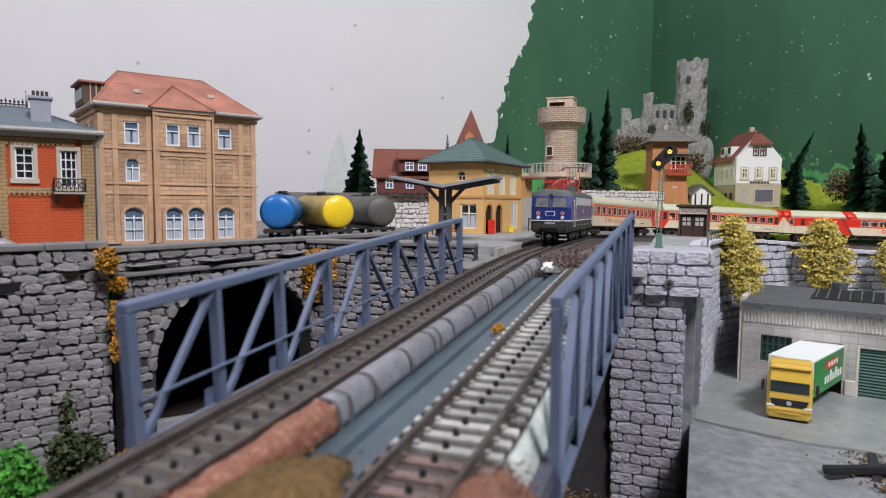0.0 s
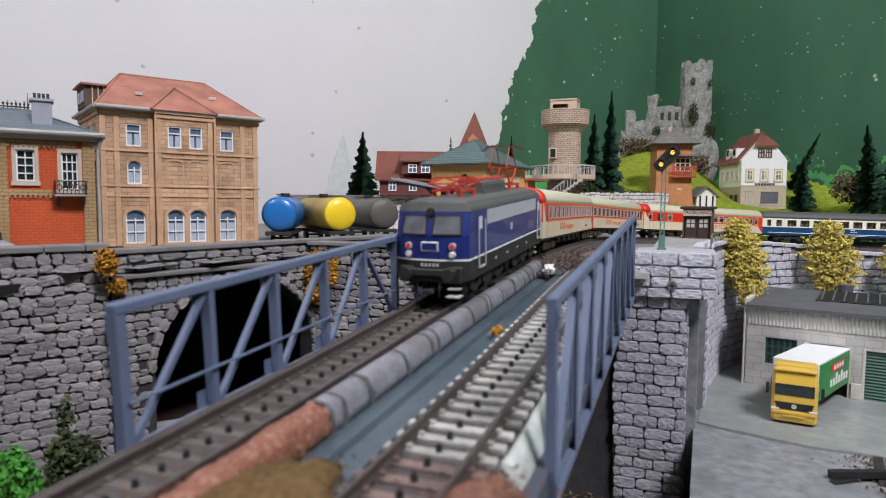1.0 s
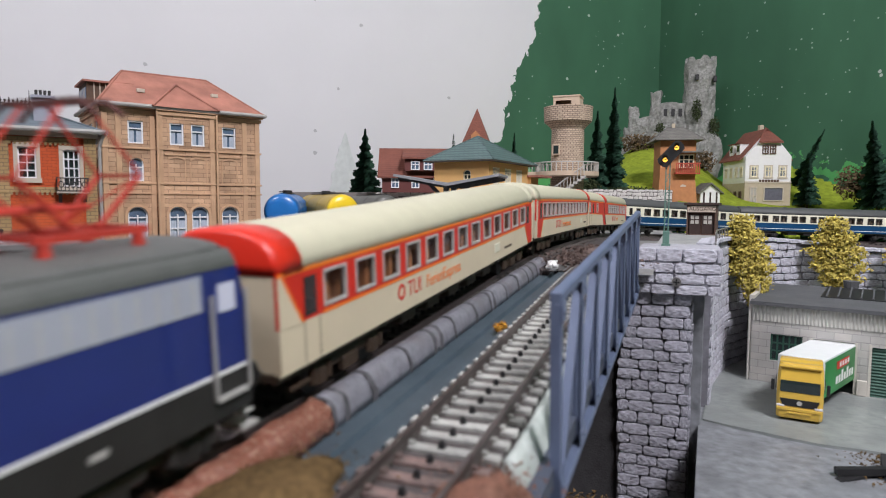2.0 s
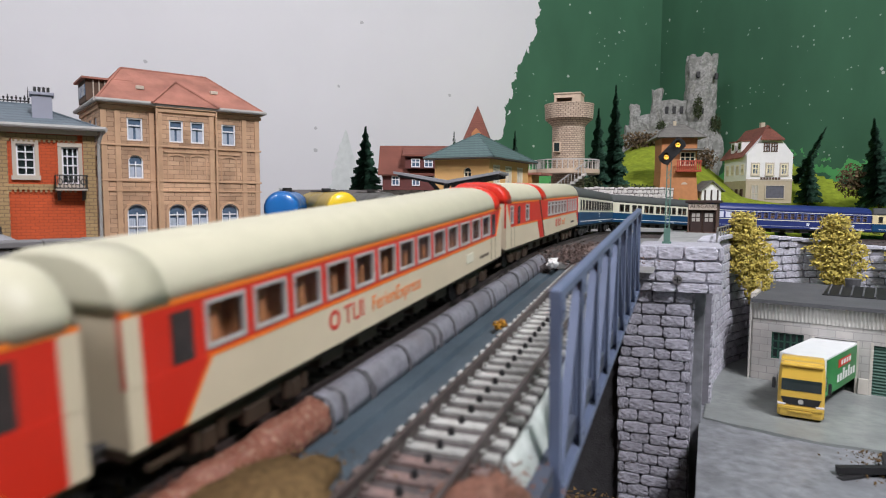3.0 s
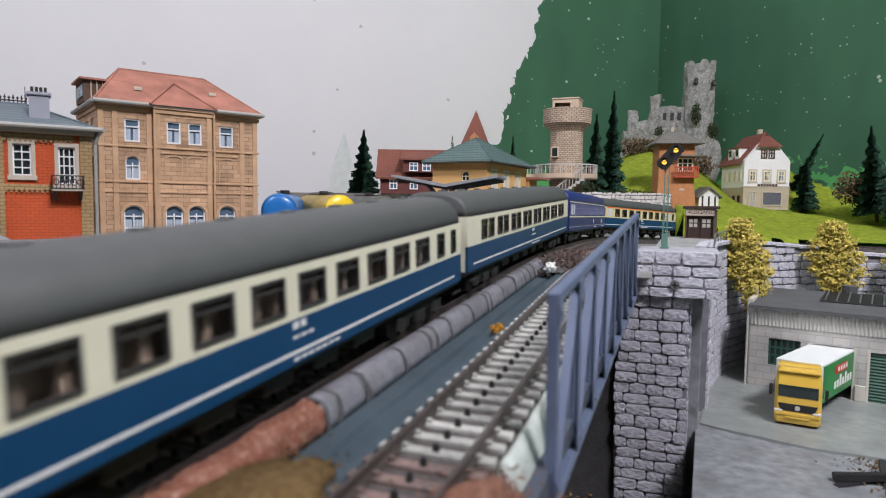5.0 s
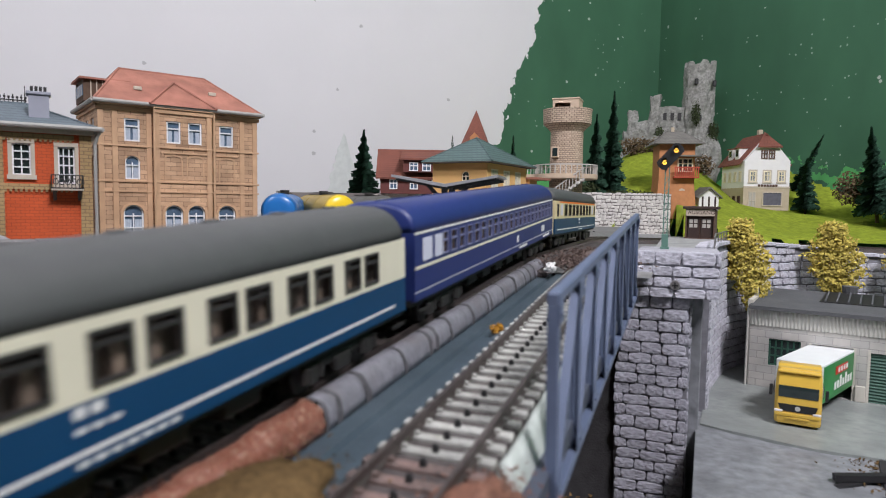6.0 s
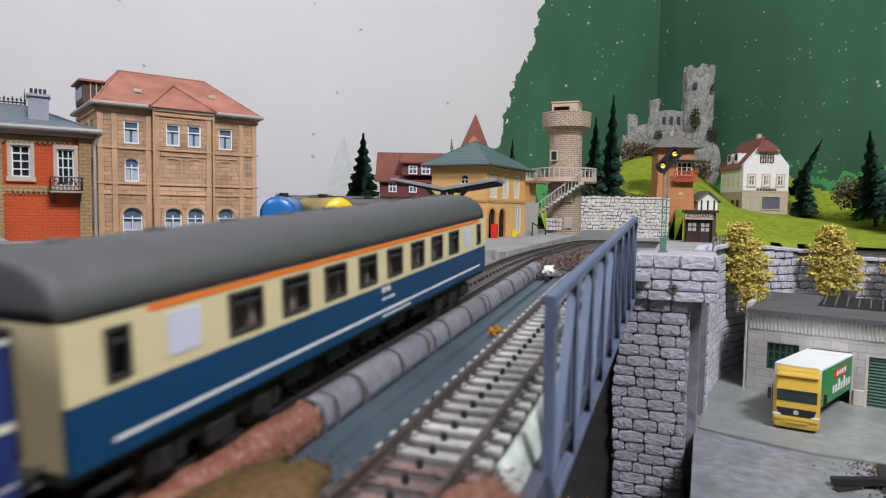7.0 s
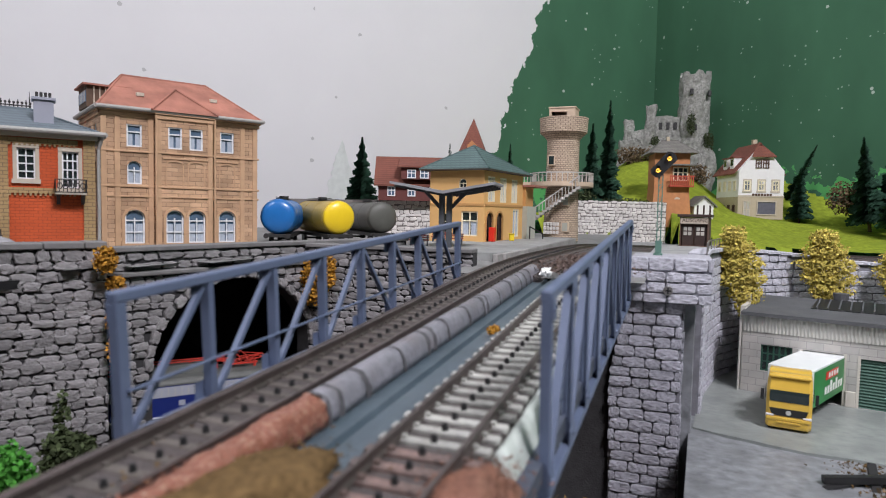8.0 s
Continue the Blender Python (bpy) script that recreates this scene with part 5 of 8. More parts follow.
# abutment wall towards the far bridge end
ab, an = wall_frame("wall_abutment", "grey rubble stone abutment wall behind the bridge", (-25.6, 40.9), (-13.0, 41.6))
bm = mesh()
box(bm, 0, an, 0, 1.2, -12, 2.35)
part("wall_core", bm, M["joint_dark"], ab)
masonry(ab, "rubble", 0, an, -7, 2.3, (0.38, 0.6), (0.6, 1.4), 0.15, straight, 6, 0.05, 0.06)
bm = mesh()
box(bm, -0.2, an, -0.3, 1.3, 2.35, 2.62, 0.04)
part("coping", bm, M["coping"], ab)
# pier in near-black: the shadow below the bridge end is in its colour
bm = mesh()
box(bm, -13.2, -3.5, 41.5, 43.3, -14, 0.9)
tagged(part("bridge_pier", bm, M["joint_dark"]), "stone pier under the far bridge end, near-black to hold the shade", "pier", kind="structure")

# ---- brick pillar at the bridge end ----
def brick_pillar():
    pl = thing("brick_pillar", "grey brick bridge pillar with a wide lilac-grey cap", "pillar", 0, 41.2, 0)
    bm = mesh()
    prism(bm, [(-3.45, -14), (0.72, -14), (0.62, 0.05), (-2.5, 0.05), (-2.62, -0.9), (-3.1, -2.0), (-3.5, -4.2), (-3.6, -6)], 0.12, 4.5)
    part("shaft", bm, M["joint_grey"], pl)

    def left_of(z):
        return -2.6 - 1.0 * min(1, max(0, (-0.4 - z) / 4.4)) ** 0.75 + (0.2 * min(1, (-6 - z) / 7) if z < -6 else 0)

    z, k = -13.9, 0
    rnd = random.Random(11)
    while z < -0.2:
        h = min(rnd.uniform(0.62, 0.76), -0.1 - z)
        masonry(pl, "block", left_of(z + h / 2) + rnd.uniform(-0.05, 0.05), 0.68, z, z + h, (h, h), (0.95, 1.6), 0.19, lambda u: at(u, 0.1, 0), 50 + k, 0.02, 0.015, name="brick")
        z, k = z + h, k + 1
    masonry(pl, "block", 0.02, 4.3, -13.9, -0.1, (0.58, 0.74), (0.9, 1.75), 0.12, lambda u: at(0.66, u + 0.1, 0, 0, 0, 90), 12, 0.05, 0.02, skip=lambda u, z: u > 1.2, name="brick")
    bm = mesh()
    box(bm, 0.72, 1.4, 1.25, 4.5, -14, -0.05, 0.05)
    part("side_pilaster", bm, M["plaster_worn"], pl)
    bm = mesh()
    box(bm, -2.55, 2.22, -0.28, 4.6, -0.12, 2.62, 0.05)
    cap = part("cap", bm, M["joint_light"], pl)
    masonry(cap, "cap", -2.6, 2.28, -0.15, 2.68, (0.62, 0.74), (1.0, 1.9), 0.17, lambda u: at(u, -0.27, 0), 14, 0.05, 0.015, name="brick")
    bm = mesh()
    cyl(bm, (-0.25, -0.35, 0.65), (-0.25, -0.58, 0.65), 0.3, 0.27, n=20)
    sc = part("screw", bm, M["steel"], pl, "cross-slotted steel screw head")
    bm = mesh()
    box(bm, -0.43, -0.07, -0.6, -0.57, 0.61, 0.69)
    box(bm, -0.29, -0.21, -0.602, -0.57, 0.47, 0.83)
    part("slot", bm, M["black"], sc)


brick_pillar()
bm = mesh()
slab(bm, [(-1.9, 45.8), (1.8, 45.8), (2.2, 52), (3.4, 58.5), (5.8, 63), (6.5, 72), (-1.9, 72)], 1.4, 2.2)
tagged(part("platform_deck", bm, M["concrete"]), "grey concrete platform deck behind the pillar", "platform", kind="structure")


def deck_railing():
    rl = thing("railing", "thin grey metal railing along the platform deck", "railing")
    pts = [(2.05, 46.2), (2.35, 52), (3.4, 58), (4.6, 61)]
    for a, b in zip(pts, pts[1:]):
        bm = mesh()
        cyl(bm, (*a, 3.35), (*b, 3.35), 0.06, n=6)
        cyl(bm, (*a, 2.8), (*b, 2.8), 0.04, n=6)
        part("bar", bm, M["steel"], rl)
        for k in range(4):
            x, y = a[0] + (b[0] - a[0]) * k / 4, a[1] + (b[1] - a[1]) * k / 4
            bm = mesh()
            cyl(bm, (x, y, 2.2), (x, y, 3.38), 0.05, n=6)
            part("baluster", bm, M["steel"], rl)


deck_railing()

# ---- curved retaining wall on the right ----
def wall_at(u):
    for (a, b) in zip(WALL_LINE, WALL_LINE[1:]):
        ln = math.hypot(b[0] - a[0], b[1] - a[1])
        if u <= ln or b == WALL_LINE[-1]:
            f = u / ln
            return a[0] + (b[0] - a[0]) * f, a[1] + (b[1] - a[1]) * f, math.degrees(math.atan2(b[1] - a[1], b[0] - a[0])), (WALL_LINE.index(a) + min(f, 1))
        u -= ln


def retaining_wall():
    rw = thing("wall_retaining", "curved grey block retaining wall below the curve", "wall", kind="structure")
    total = sum(math.hypot(b[0] - a[0], b[1] - a[1]) for a, b in zip(WALL_LINE, WALL_LINE[1:]))

    def top(u):
        k = wall_at(u)[3]
        i = min(int(k), len(WALL_TOP) - 2)
        return WALL_TOP[i] + (WALL_TOP[i + 1] - WALL_TOP[i]) * (k - i)

    bm = mesh()
    rings = []
    for i in range(49):
        u = total * i / 48 * 0.9999
        x, y, ang, _ = wall_at(u)
        nx, ny = -math.sin(radians(ang)), math.cos(radians(ang))
        z = top(u) - 0.3
        rings.append([(x, y, -12), (x, y, z), (x + nx * 0.9, y + ny * 0.9, z), (x + nx * 0.9, y + ny * 0.9, -12)])
    loft(bm, rings)
    part("wall_core", bm, M["joint_grey"], rw)

    def place(u):
        x, y, ang, _ = wall_at(u)
        return at(x, y, 0, 0, 0, ang)

    masonry(rw, "cap", 0, total * 0.62, -8.6, 2.6, (0.62, 0.78), (1.0, 1.8), 0.13, place, 21, 0.06, 0.03, skip=lambda u, z: z > top(u) - 0.5 or (u > 20 and z < -3.2), name="brick")
    u = 0.0
    while u < total - 1:
        w = 1.5
        x, y, ang, _ = wall_at(u + w / 2)
        bm = mesh()
        box(bm, -w / 2 + 0.03, w / 2 - 0.03, -0.28, 1.05, -0.3, 0.0, 0.04)
        cp = part("coping_stone", bm, M["stone_lilac"], rw)
        cp.matrix_basis = at(x, y, top(u + w / 2), 0, 0, ang)
        u += w


retaining_wall()

# ---- yard, garage and lorry ----
bm = mesh()
slab(bm, [(1.55, 43.5), (3.2, 42.8), (4.9, 42.3), (6.3, 41.8), (7.7, 41.4), (10.4, 41.3), (14, 40.6), (30, 36), (60, 32), (60, 72), (12, 68.9), (6, 63.2), (3.6, 58.8), (2.2, 52)], -8.9, -8.4)
tagged(part("yard", bm, M["yard"]), "grey-green glossy painted yard sheet with worn edge", "yard", kind="structure")
bm = mesh()
bmesh.ops.create_grid(bm, x_segments=60, y_segments=60, size=1)
for v in bm.verts:
    y = 24 + v.co.y * 26
    x = 0.03 * y + (v.co.x + 1) * 31
    v.co = Vector((x, y, -8.54 + 0.08 * noise.noise(Vector((x * 0.3, y * 0.3, 0))) + 0.06 * noise.noise(Vector((x * 2, y * 2, 0)))))
tagged(part("lower_yard", bm, M["plaster_worn"], smooth=True), "pale grey worn plaster ground in front of the yard", "ground", kind="structure")

M["siding"] = mat("siding", (0.5, 0.49, 0.45), 0.6, var=0.08, bump=0.1)
M["block_pale"] = brick_mat("block_pale", (0.45, 0.43, 0.4), (0.4, 0.39, 0.37), (0.3, 0.29, 0.28), 1.1, 0.55, 0.05)
M["shutter"] = mat("shutter", (0.018, 0.075, 0.05), 0.5, var=0.1, bump=0.05)
M["felt"] = mat("felt", (0.08, 0.083, 0.088), 0.8, var=0.2, scale=60, bump=0.3, stain=0.3, stain_col=(0.12, 0.12, 0.12))
M["glass_dark"] = mat("glass_dark", (0.02, 0.03, 0.03), 0.12, var=0.4, scale=80, bump=0, spec=0.8)
M["cream_wall"] = mat("cream_wall", (0.55, 0.52, 0.46), 0.7, var=0.08, bump=0.15)


def garage():
    g = thing("garage", "low grey workshop garage with green shutter and flat roof", "garage", 5.2, 54.7, -8.4, -14)
    W, H, DEP = 27.0, 5.6, 8.5
    bm = mesh()
    holed(bm, 0, W, 0, 4.75, 0, 0.35, [(1.35, 3.5, 1.75, 3.8), (4.2, 6.8, 0.02, 3.75), (7.85, 12.0, 0.02, 3.6), (13.7, 17, 0.02, 3.6), (18.5, 21.5, 0.02, 3.6)])
    part("wall", bm, M["block_pale"], g)
    bm = mesh()
    box(bm, 0.02, 0.37, 0.35, DEP, 0, 6.0)
    box(bm, W - 0.35, W, 0.35, DEP, 0, 6.0)
    box(bm, 0.37, W - 0.35, DEP - 0.3, DEP, 0, 5.4)
    part("wall", bm, M["cream_wall"], g)
    bm = mesh()
    n = 220
    prof = []
    for k in range(n + 1):
        x = W * k / n
        prof.append((x, -0.12 if k % 2 else -0.03))
    loft(bm, [[(x, y, z) for x, y in prof] + [(W, 0.3, z), (0, 0.3, z)] for z in (4.76, 6.05)])
    part("corrugated_fascia", bm, M["siding"], g, "ribbed pale fascia panel")
    bm = mesh()
    loft(bm, [[(-0.1, y, z), (W, y, z), (W, y, z + 0.28), (-0.1, y, z + 0.28)] for y, z in ((-0.45, 6.0), (DEP, 6.45))])
    part("roof", bm, M["felt"], g, "dark roofing felt")
    bm = mesh()
    box(bm, -0.3, 0.05, 0.5, DEP + 0.6, 0, 6.6)
    box(bm, -0.3, 0.05, 3.0, DEP + 0.6, 6.6, 7.3)
    part("gable_parapet", bm, M["cream_wall"], g, "stepped cream parapet wall")
    for x0, x1 in ((4.3, 9.6), (10.0, 15.5), (16, 21.5)):
        bm = mesh()
        loft(bm, [[(x0 + d, y, z + e), (x1 - d, y, z + e), (x1 - d, y, z), (x0 + d, y, z)] for y, z, e, d in ((3.4, 6.2, 0.34, 0), (7.8, 6.45, 0.4, 0.2))])
        sk = part("skylight", bm, M["black"], g)
        for k in range(7):
            bm = mesh()
            x = x0 + (x1 - x0) * (k + 0.5) / 7
            bar(bm, (x, 3.5, 6.58), (x, 7.7, 6.88), 0.12, 0.1)
            part("glazing_bar", bm, M["felt"], sk)
    for x in (6.1, 13.2):
        bm = mesh()
        cyl(bm, (x, 8.2, 6.3), (x, 8.2, 7.4), 0.45, 0.6, n=12)
        part("roof_vent", bm, M["felt"], g)
    # window with bars
    bm = mesh()
    box(bm, 1.35, 3.5, 0.2, 0.24, 1.75, 3.8)
    wn = part("window", bm, M["glass_dark"], g)
    for k in range(6):
        x = 1.41 + 2.03 * k / 5
        bm = mesh()
        box(bm, x - 0.06, x + 0.06, 0.1, 0.2, 1.75, 3.8)
        part("window_bar", bm, M["shutter"], wn)
    for z in (1.81, 2.5, 3.1, 3.74):
        bm = mesh()
        box(bm, 1.35, 3.5, 0.11, 0.195, z - 0.05, z + 0.05)
        part("window_bar", bm, M["shutter"], wn)
    for x0, x1 in ((7.85, 12.0), (13.7, 17), (18.5, 21.5)):
        bm = mesh()
        rows = 16
        loft(bm, [[(x0, 0.2, z), (x1, 0.2, z), (x1, 0.2 - d, z), (x0, 0.2 - d, z)] for z, d in [(3.6 * k / (2 * rows), 0.02 if k % 2 else 0.09) for k in range(2 * rows + 1)]])
        part("roller_shutter", bm, M["shutter"], g, "dark green ribbed roller shutter")
    for x in (4.1, 6.9, 7.75, 12.1, 13.55, 17.1):
        bm = mesh()
        box(bm, x - 0.08, x + 0.08, -0.04, 0.3, 0, 3.8)
        part("door_post", bm, M["cream_wall"], g)
    bm = mesh()
    box(bm, 7.0, 7.65, -0.16, 0.0, 0.0, 1.15, 0.04)
    part("plinth", bm, M["cream_wall"], g)
    bm = mesh()
    cyl(bm, (-0.15, -0.15, 0), (-0.15, -0.15, 6.0), 0.08, n=8)
    part("downpipe", bm, M["siding"], g)
    bm = mesh()
    box(bm, 4.1, 7.0, DEP - 0.9, DEP - 0.5, 0, 4)
    part("inner_wall", bm, M["felt"], g)


garage()
M["lorry_yellow"] = mat("lorry_yellow", (0.62, 0.4, 0.06), 0.28, var=0.05, bump=0.02, coat=0.5)
M["lorry_white"] = mat("lorry_white", (0.72, 0.75, 0.74), 0.4, var=0.05, bump=0.02)
M["lorry_green"] = mat("lorry_green", (0.02, 0.2, 0.045), 0.35, var=0.5, scale=30, bump=0.0)


def lorry():
    t = thing("lorry", "yellow lorry with a green and white box trailer", "lorry", 7.2, 45.0, -8.4, -9)
    rings = []
    for z, y, hw in ((0.2, 0.05, 1.38), (0.4, 0.0, 1.42), (1.5, 0.0, 1.43), (2.6, 0.08, 1.42), (3.35, 0.3, 1.38), (3.75, 0.55, 1.3)):
        hw *= 0.95
        z *= 1.04
        rings.append([(-hw * 0.86, y, z), (hw * 0.86, y, z), (hw, y + 0.22, z), (hw, 2.1, z), (-hw, 2.1, z), (-hw, y + 0.22, z)])
    bm = mesh()
    loft(bm, rings)
    cab = part("cab", bm, M["lorry_yellow"], t)
    bm = mesh()
    loft(bm, [[(-1.15, y - 0.03, z), (1.15, y - 0.03, z), (1.15, y + 0.2, z), (-1.15, y + 0.2, z)] for y, z in ((0.03, 2.02), (0.07, 2.55), (0.12, 2.78))])
    part("windscreen", bm, M["glass_dark"], cab)
    bm = mesh()
    loft(bm, [[(-1.15 * f, y, z), (1.15 * f, y, z), (1.15 * f, 0.2, z), (-1.15 * f, 0.2, z)] for y, z, f in ((-0.03, 1.05, 0.85), (-0.03, 1.55, 1.0))])
    part("grille", bm, M["black"], cab)
    bm = mesh()
    cyl(bm, (0, -0.02, 1.3), (0, -0.06, 1.3), 0.16, n=16)
    part("emblem", bm, M["silver"], cab)
    bm = mesh()
    box(bm, -1.3, 1.3, -0.07, 0.1, 0.72, 0.95, 0.03)
    box(bm, -0.7, 0.7, -0.09, 0.1, 0.55, 0.68, 0.02)
    part("bumper", bm, M["lorry_yellow"], cab)
    bm = mesh()
    for x in (-1, 1):
        box(bm, x * 1.1 - 0.24, x * 1.1 + 0.24, -0.05, 0.1, 0.98, 1.12, 0.02)
    part("headlight", bm, M["lens"], cab)
    bm = mesh()
    box(bm, -1.25, 1.25, 0.15, 0.6, 3.62, 3.8, 0.05)
    part("sun_visor", bm, M["lorry_yellow"], cab)
    for x in (-1, 1):
        bm = mesh()
        box(bm, x * 1.6 - 0.1, x * 1.6 + 0.1, 0.1, 0.22, 2.0, 2.75, 0.03)
        part("mirror", bm, M["black"], cab)
        bm = mesh()
        box(bm, *sorted((x * 1.4, x * 1.44)), 0.5, 1.6, 2.05, 2.8)
        part("side_window", bm, M["glass_dark"], cab)
    bm = mesh()
    loft(bm, [[(-1.25, y, 2.9 + z), (1.25, y, 2.9 + z), (1.2, 2.1, 2.9 + z), (-1.2, 2.1, 2.9 + z)] for y, z in ((0.5, 0.8), (1.4, 1.1))])
    part("wind_deflector", bm, M["lorry_yellow"], cab)
    bm = mesh()
    box(bm, -1.46, 1.46, 2.5, 11.6, 1.2, 3.95, 0.05)
    bx = part("trailer_box", bm, M["lorry_white"], t, "white box body")
    bx.matrix_basis = at(0, 2.6, 0, 0, 0, -17) @ at(0, -2.6, 0)
    for x in (-1, 1):
        bm = mesh()
        box(bm, *sorted((x * 1.455, x * 1.48)), 2.75, 11.5, 1.25, 3.8)
        sd = part("side_print", bm, M["lorry_green"], bx, "green printed side")
        bm = mesh()
        box(bm, *sorted((x * 1.48, x * 1.495)), 5.3, 8.2, 2.8, 3.4, 0.01)
        part("red_badge", bm, M["red"], sd)
        bm = mesh()
        for k in range(4):
            box(bm, *sorted((x * 1.495, x * 1.505)), 5.9 + k * 0.62, 6.3 + k * 0.62, 2.93, 3.27)
        for k in range(7):
            box(bm, *sorted((x * 1.48, x * 1.492)), 5.2 + k * 0.62, 5.62 + k * 0.62, 1.75, 2.3 + (0.3 if k in (2, 4) else 0))
        part("sign_bar", bm, M["white"], sd)
        bm = mesh()
        ball(bm, x * 1.47, 10.4, 1.9, 0.35, 0.8)
        ball(bm, x * 1.47, 10.8, 2.3, 0.3, 0.8)
        part("fruit_print", bm, M["red"], sd)
    bm = mesh()
    box(bm, -0.8, 0.8, 1.5, 11.4, 0.8, 1.19)
    part("chassis", bm, M["under"], t)
    for y in (1.1, 3.9, 9.2, 10.4):
        for x in (-1, 1):
            bm = mesh()
            cyl(bm, (x * 0.95, y, 0.55), (x * 1.36, y, 0.55), 0.55, n=18)
            tyre = part("wheel", bm, M["under"], t)
            bm = mesh()
            cyl(bm, (x * 1.34, y, 0.55), (x * 1.39, y, 0.55), 0.3, n=14)
            part("rim", bm, M["steel"], tyre)
    for ob in t.children_recursive:
        ob.data.transform(Matrix.Diagonal((0.96, 0.96, 0.93, 1)))


lorry()


def signal():
    s = thing("light_signal", "green signal mast with two amber lamps lit", "signal", -1.0, 43.6, 2.62)
    bm = mesh()
    for x in (-0.12, 0.12):
        box(bm, x - 0.035, x + 0.035, -0.05, 0.05, 0, 5.5)
    for k in range(12):
        bar(bm, (-0.1, 0, 0.3 + k * 0.42), (0.1, 0, 0.3 + k * 0.42 + (0.4 if k % 2 else 0.1)), 0.04, 0.04)
    part("mast", bm, M["mast_green"], s)
    bm = mesh()
    box(bm, -0.28, 0.28, -0.2, 0.2, 0, 0.14, 0.02)
    box(bm, -0.2, 0.2, -0.14, 0.14, 0.14, 0.95, 0.03)
    part("base", bm, M["mast_green"], s)
    hd = mesh()
    loft(hd, [[(f * 0.42 * math.cos(k * math.pi / 4 + 0.39), y, f * 0.95 * (1 if math.sin(k * math.pi / 4 + 0.39) > 0 else -1) * (0.72 + 0.28 * abs(math.sin(k * math.pi / 4 + 0.39)))) for k in range(8)] for y, f in ((-0.2, 1), (0.08, 1), (0.14, 0.9))])
    turned(hd, Matrix.Translation((0.15, 0, 5.85)) @ Matrix.Rotation(radians(42), 4, "Y"))
    head = part("signal_head", hd, M["black"], s, "black tilted signal screen")
    for q in (-0.5, 0.5):
        x, z = 0.15 + q * math.sin(radians(42)), 5.85 + q * math.cos(radians(42))
        bm = mesh()
        cyl(bm, (x, -0.2, z), (x, -0.26, z), 0.14, n=14)
        part("lamp", bm, M["amber"], head, "glowing amber lamp")
        bm = mesh()
        cyl(bm, (x, -0.2, z + 0.14), (x, -0.45, z + 0.16), 0.16, 0.14, n=12, caps=False)
        part("hood", bm, M["black"], head)


M["mast_green"] = mat("mast_green", (0.1, 0.2, 0.16), 0.5, var=0.1)
M["amber"] = mat("amber", (0.9, 0.5, 0.05), 0.3, var=0.02, bump=0, glow=(1.0, 0.55, 0.08, 1.6))
signal()


def kiosk():
    k = thing("exit_kiosk", "small brown station exit kiosk with a sign", "kiosk", 1.55, 68.0, 2.2, -6)
    bm = mesh()
    box(bm, -1.35, 1.35, 0.5, 3.5, 0, 2.9, 0.03)
    part("body", bm, M["brown_wood"], k)
    bm = mesh()
    box(bm, -1.45, 1.45, 0.1, 0.5, 0, 0.08)
    for x in (-1.35, 1.25):
        box(bm, x, x + 0.12, 0.1, 0.5, 0, 3.0)
    part("door_frame", bm, M["brown_wood"], k)
    for x0 in (-1.15, 0.05):
        bm = mesh()
        box(bm, x0, x0 + 1.08, 0.38, 0.49, 0.05, 2.1, 0.02)
        dr = part("door", bm, M["brown_dark"], k)
        for i in range(2):
            for j in range(2):
                bm = mesh()
                box(bm, x0 + 0.16 + i * 0.42, x0 + 0.48 + i * 0.42, 0.34, 0.4, 1.1 + j * 0.46, 1.45 + j * 0.46)
                part("pane", bm, M["curtain"], dr)
    bm = mesh()
    box(bm, -1.3, 1.3, 0.02, 0.2, 2.25, 2.85, 0.02)
    sg = part("sign", bm, M["sign_cream"], k)
    letters2(sg, "AUSGANG", -1.15, 0.01, 2.42, 0.52)
    bm = mesh()
    box(bm, -1.6, 1.6, -0.15, 3.7, 2.92, 3.2, 0.05)
    part("roof", bm, M["brown_dark"], k)


def letters2(parent, text, x, y, z, size):
    cu = bpy.data.curves.new("lettering", "FONT")
    cu.body, cu.size, cu.extrude = text, size * C, 0.0001
    cu.materials.append(M["brown_dark"])
    ob = new("lettering", cu)
    me = bpy.data.meshes.new_from_object(ob.evaluated_get(bpy.context.evaluated_depsgraph_get()))
    bpy.data.objects.remove(ob)
    lab = new("lettering", me)
    lab.parent = parent
    lab.matrix_basis = at(x, y, z, 90, 0, 0)


M["brown_wood"] = mat("brown_wood", (0.09, 0.05, 0.035), 0.7, var=0.2, bump=0.2)
M["brown_dark"] = mat("brown_dark", (0.035, 0.018, 0.014), 0.6, var=0.2, bump=0.2)
M["curtain"] = mat("curtain", (0.42, 0.4, 0.36), 0.8, var=0.1, bump=0)
M["sign_cream"] = mat("sign_cream", (0.5, 0.42, 0.34), 0.6, var=0.05, bump=0)
kiosk()

# ---- houses ----
M["sandstone"] = brick_mat("sandstone", (0.58, 0.375, 0.235), (0.45, 0.28, 0.17), (0.26, 0.155, 0.095), 0.95, 0.36, 0.06, stain=0.4, depth=0.0006)
M["sand_trim"] = mat("sand_trim", (0.52, 0.33, 0.2), 0.85, var=0.2, scale=80, bump=0.3, stain=0.3, stain_col=(0.34, 0.19, 0.11))
M["tile_red"] = mat("tile_red", (0.34, 0.145, 0.105), 0.9, var=0.45, scale=60, bump=0.5, fine=350, stain=0.3, stain_col=(0.26, 0.1, 0.07))
M["brick_orange"] = brick_mat("brick_orange", (0.58, 0.095, 0.025), (0.52, 0.085, 0.022), (0.36, 0.06, 0.02), 0.5, 0.2, 0.1, stain=0.12)
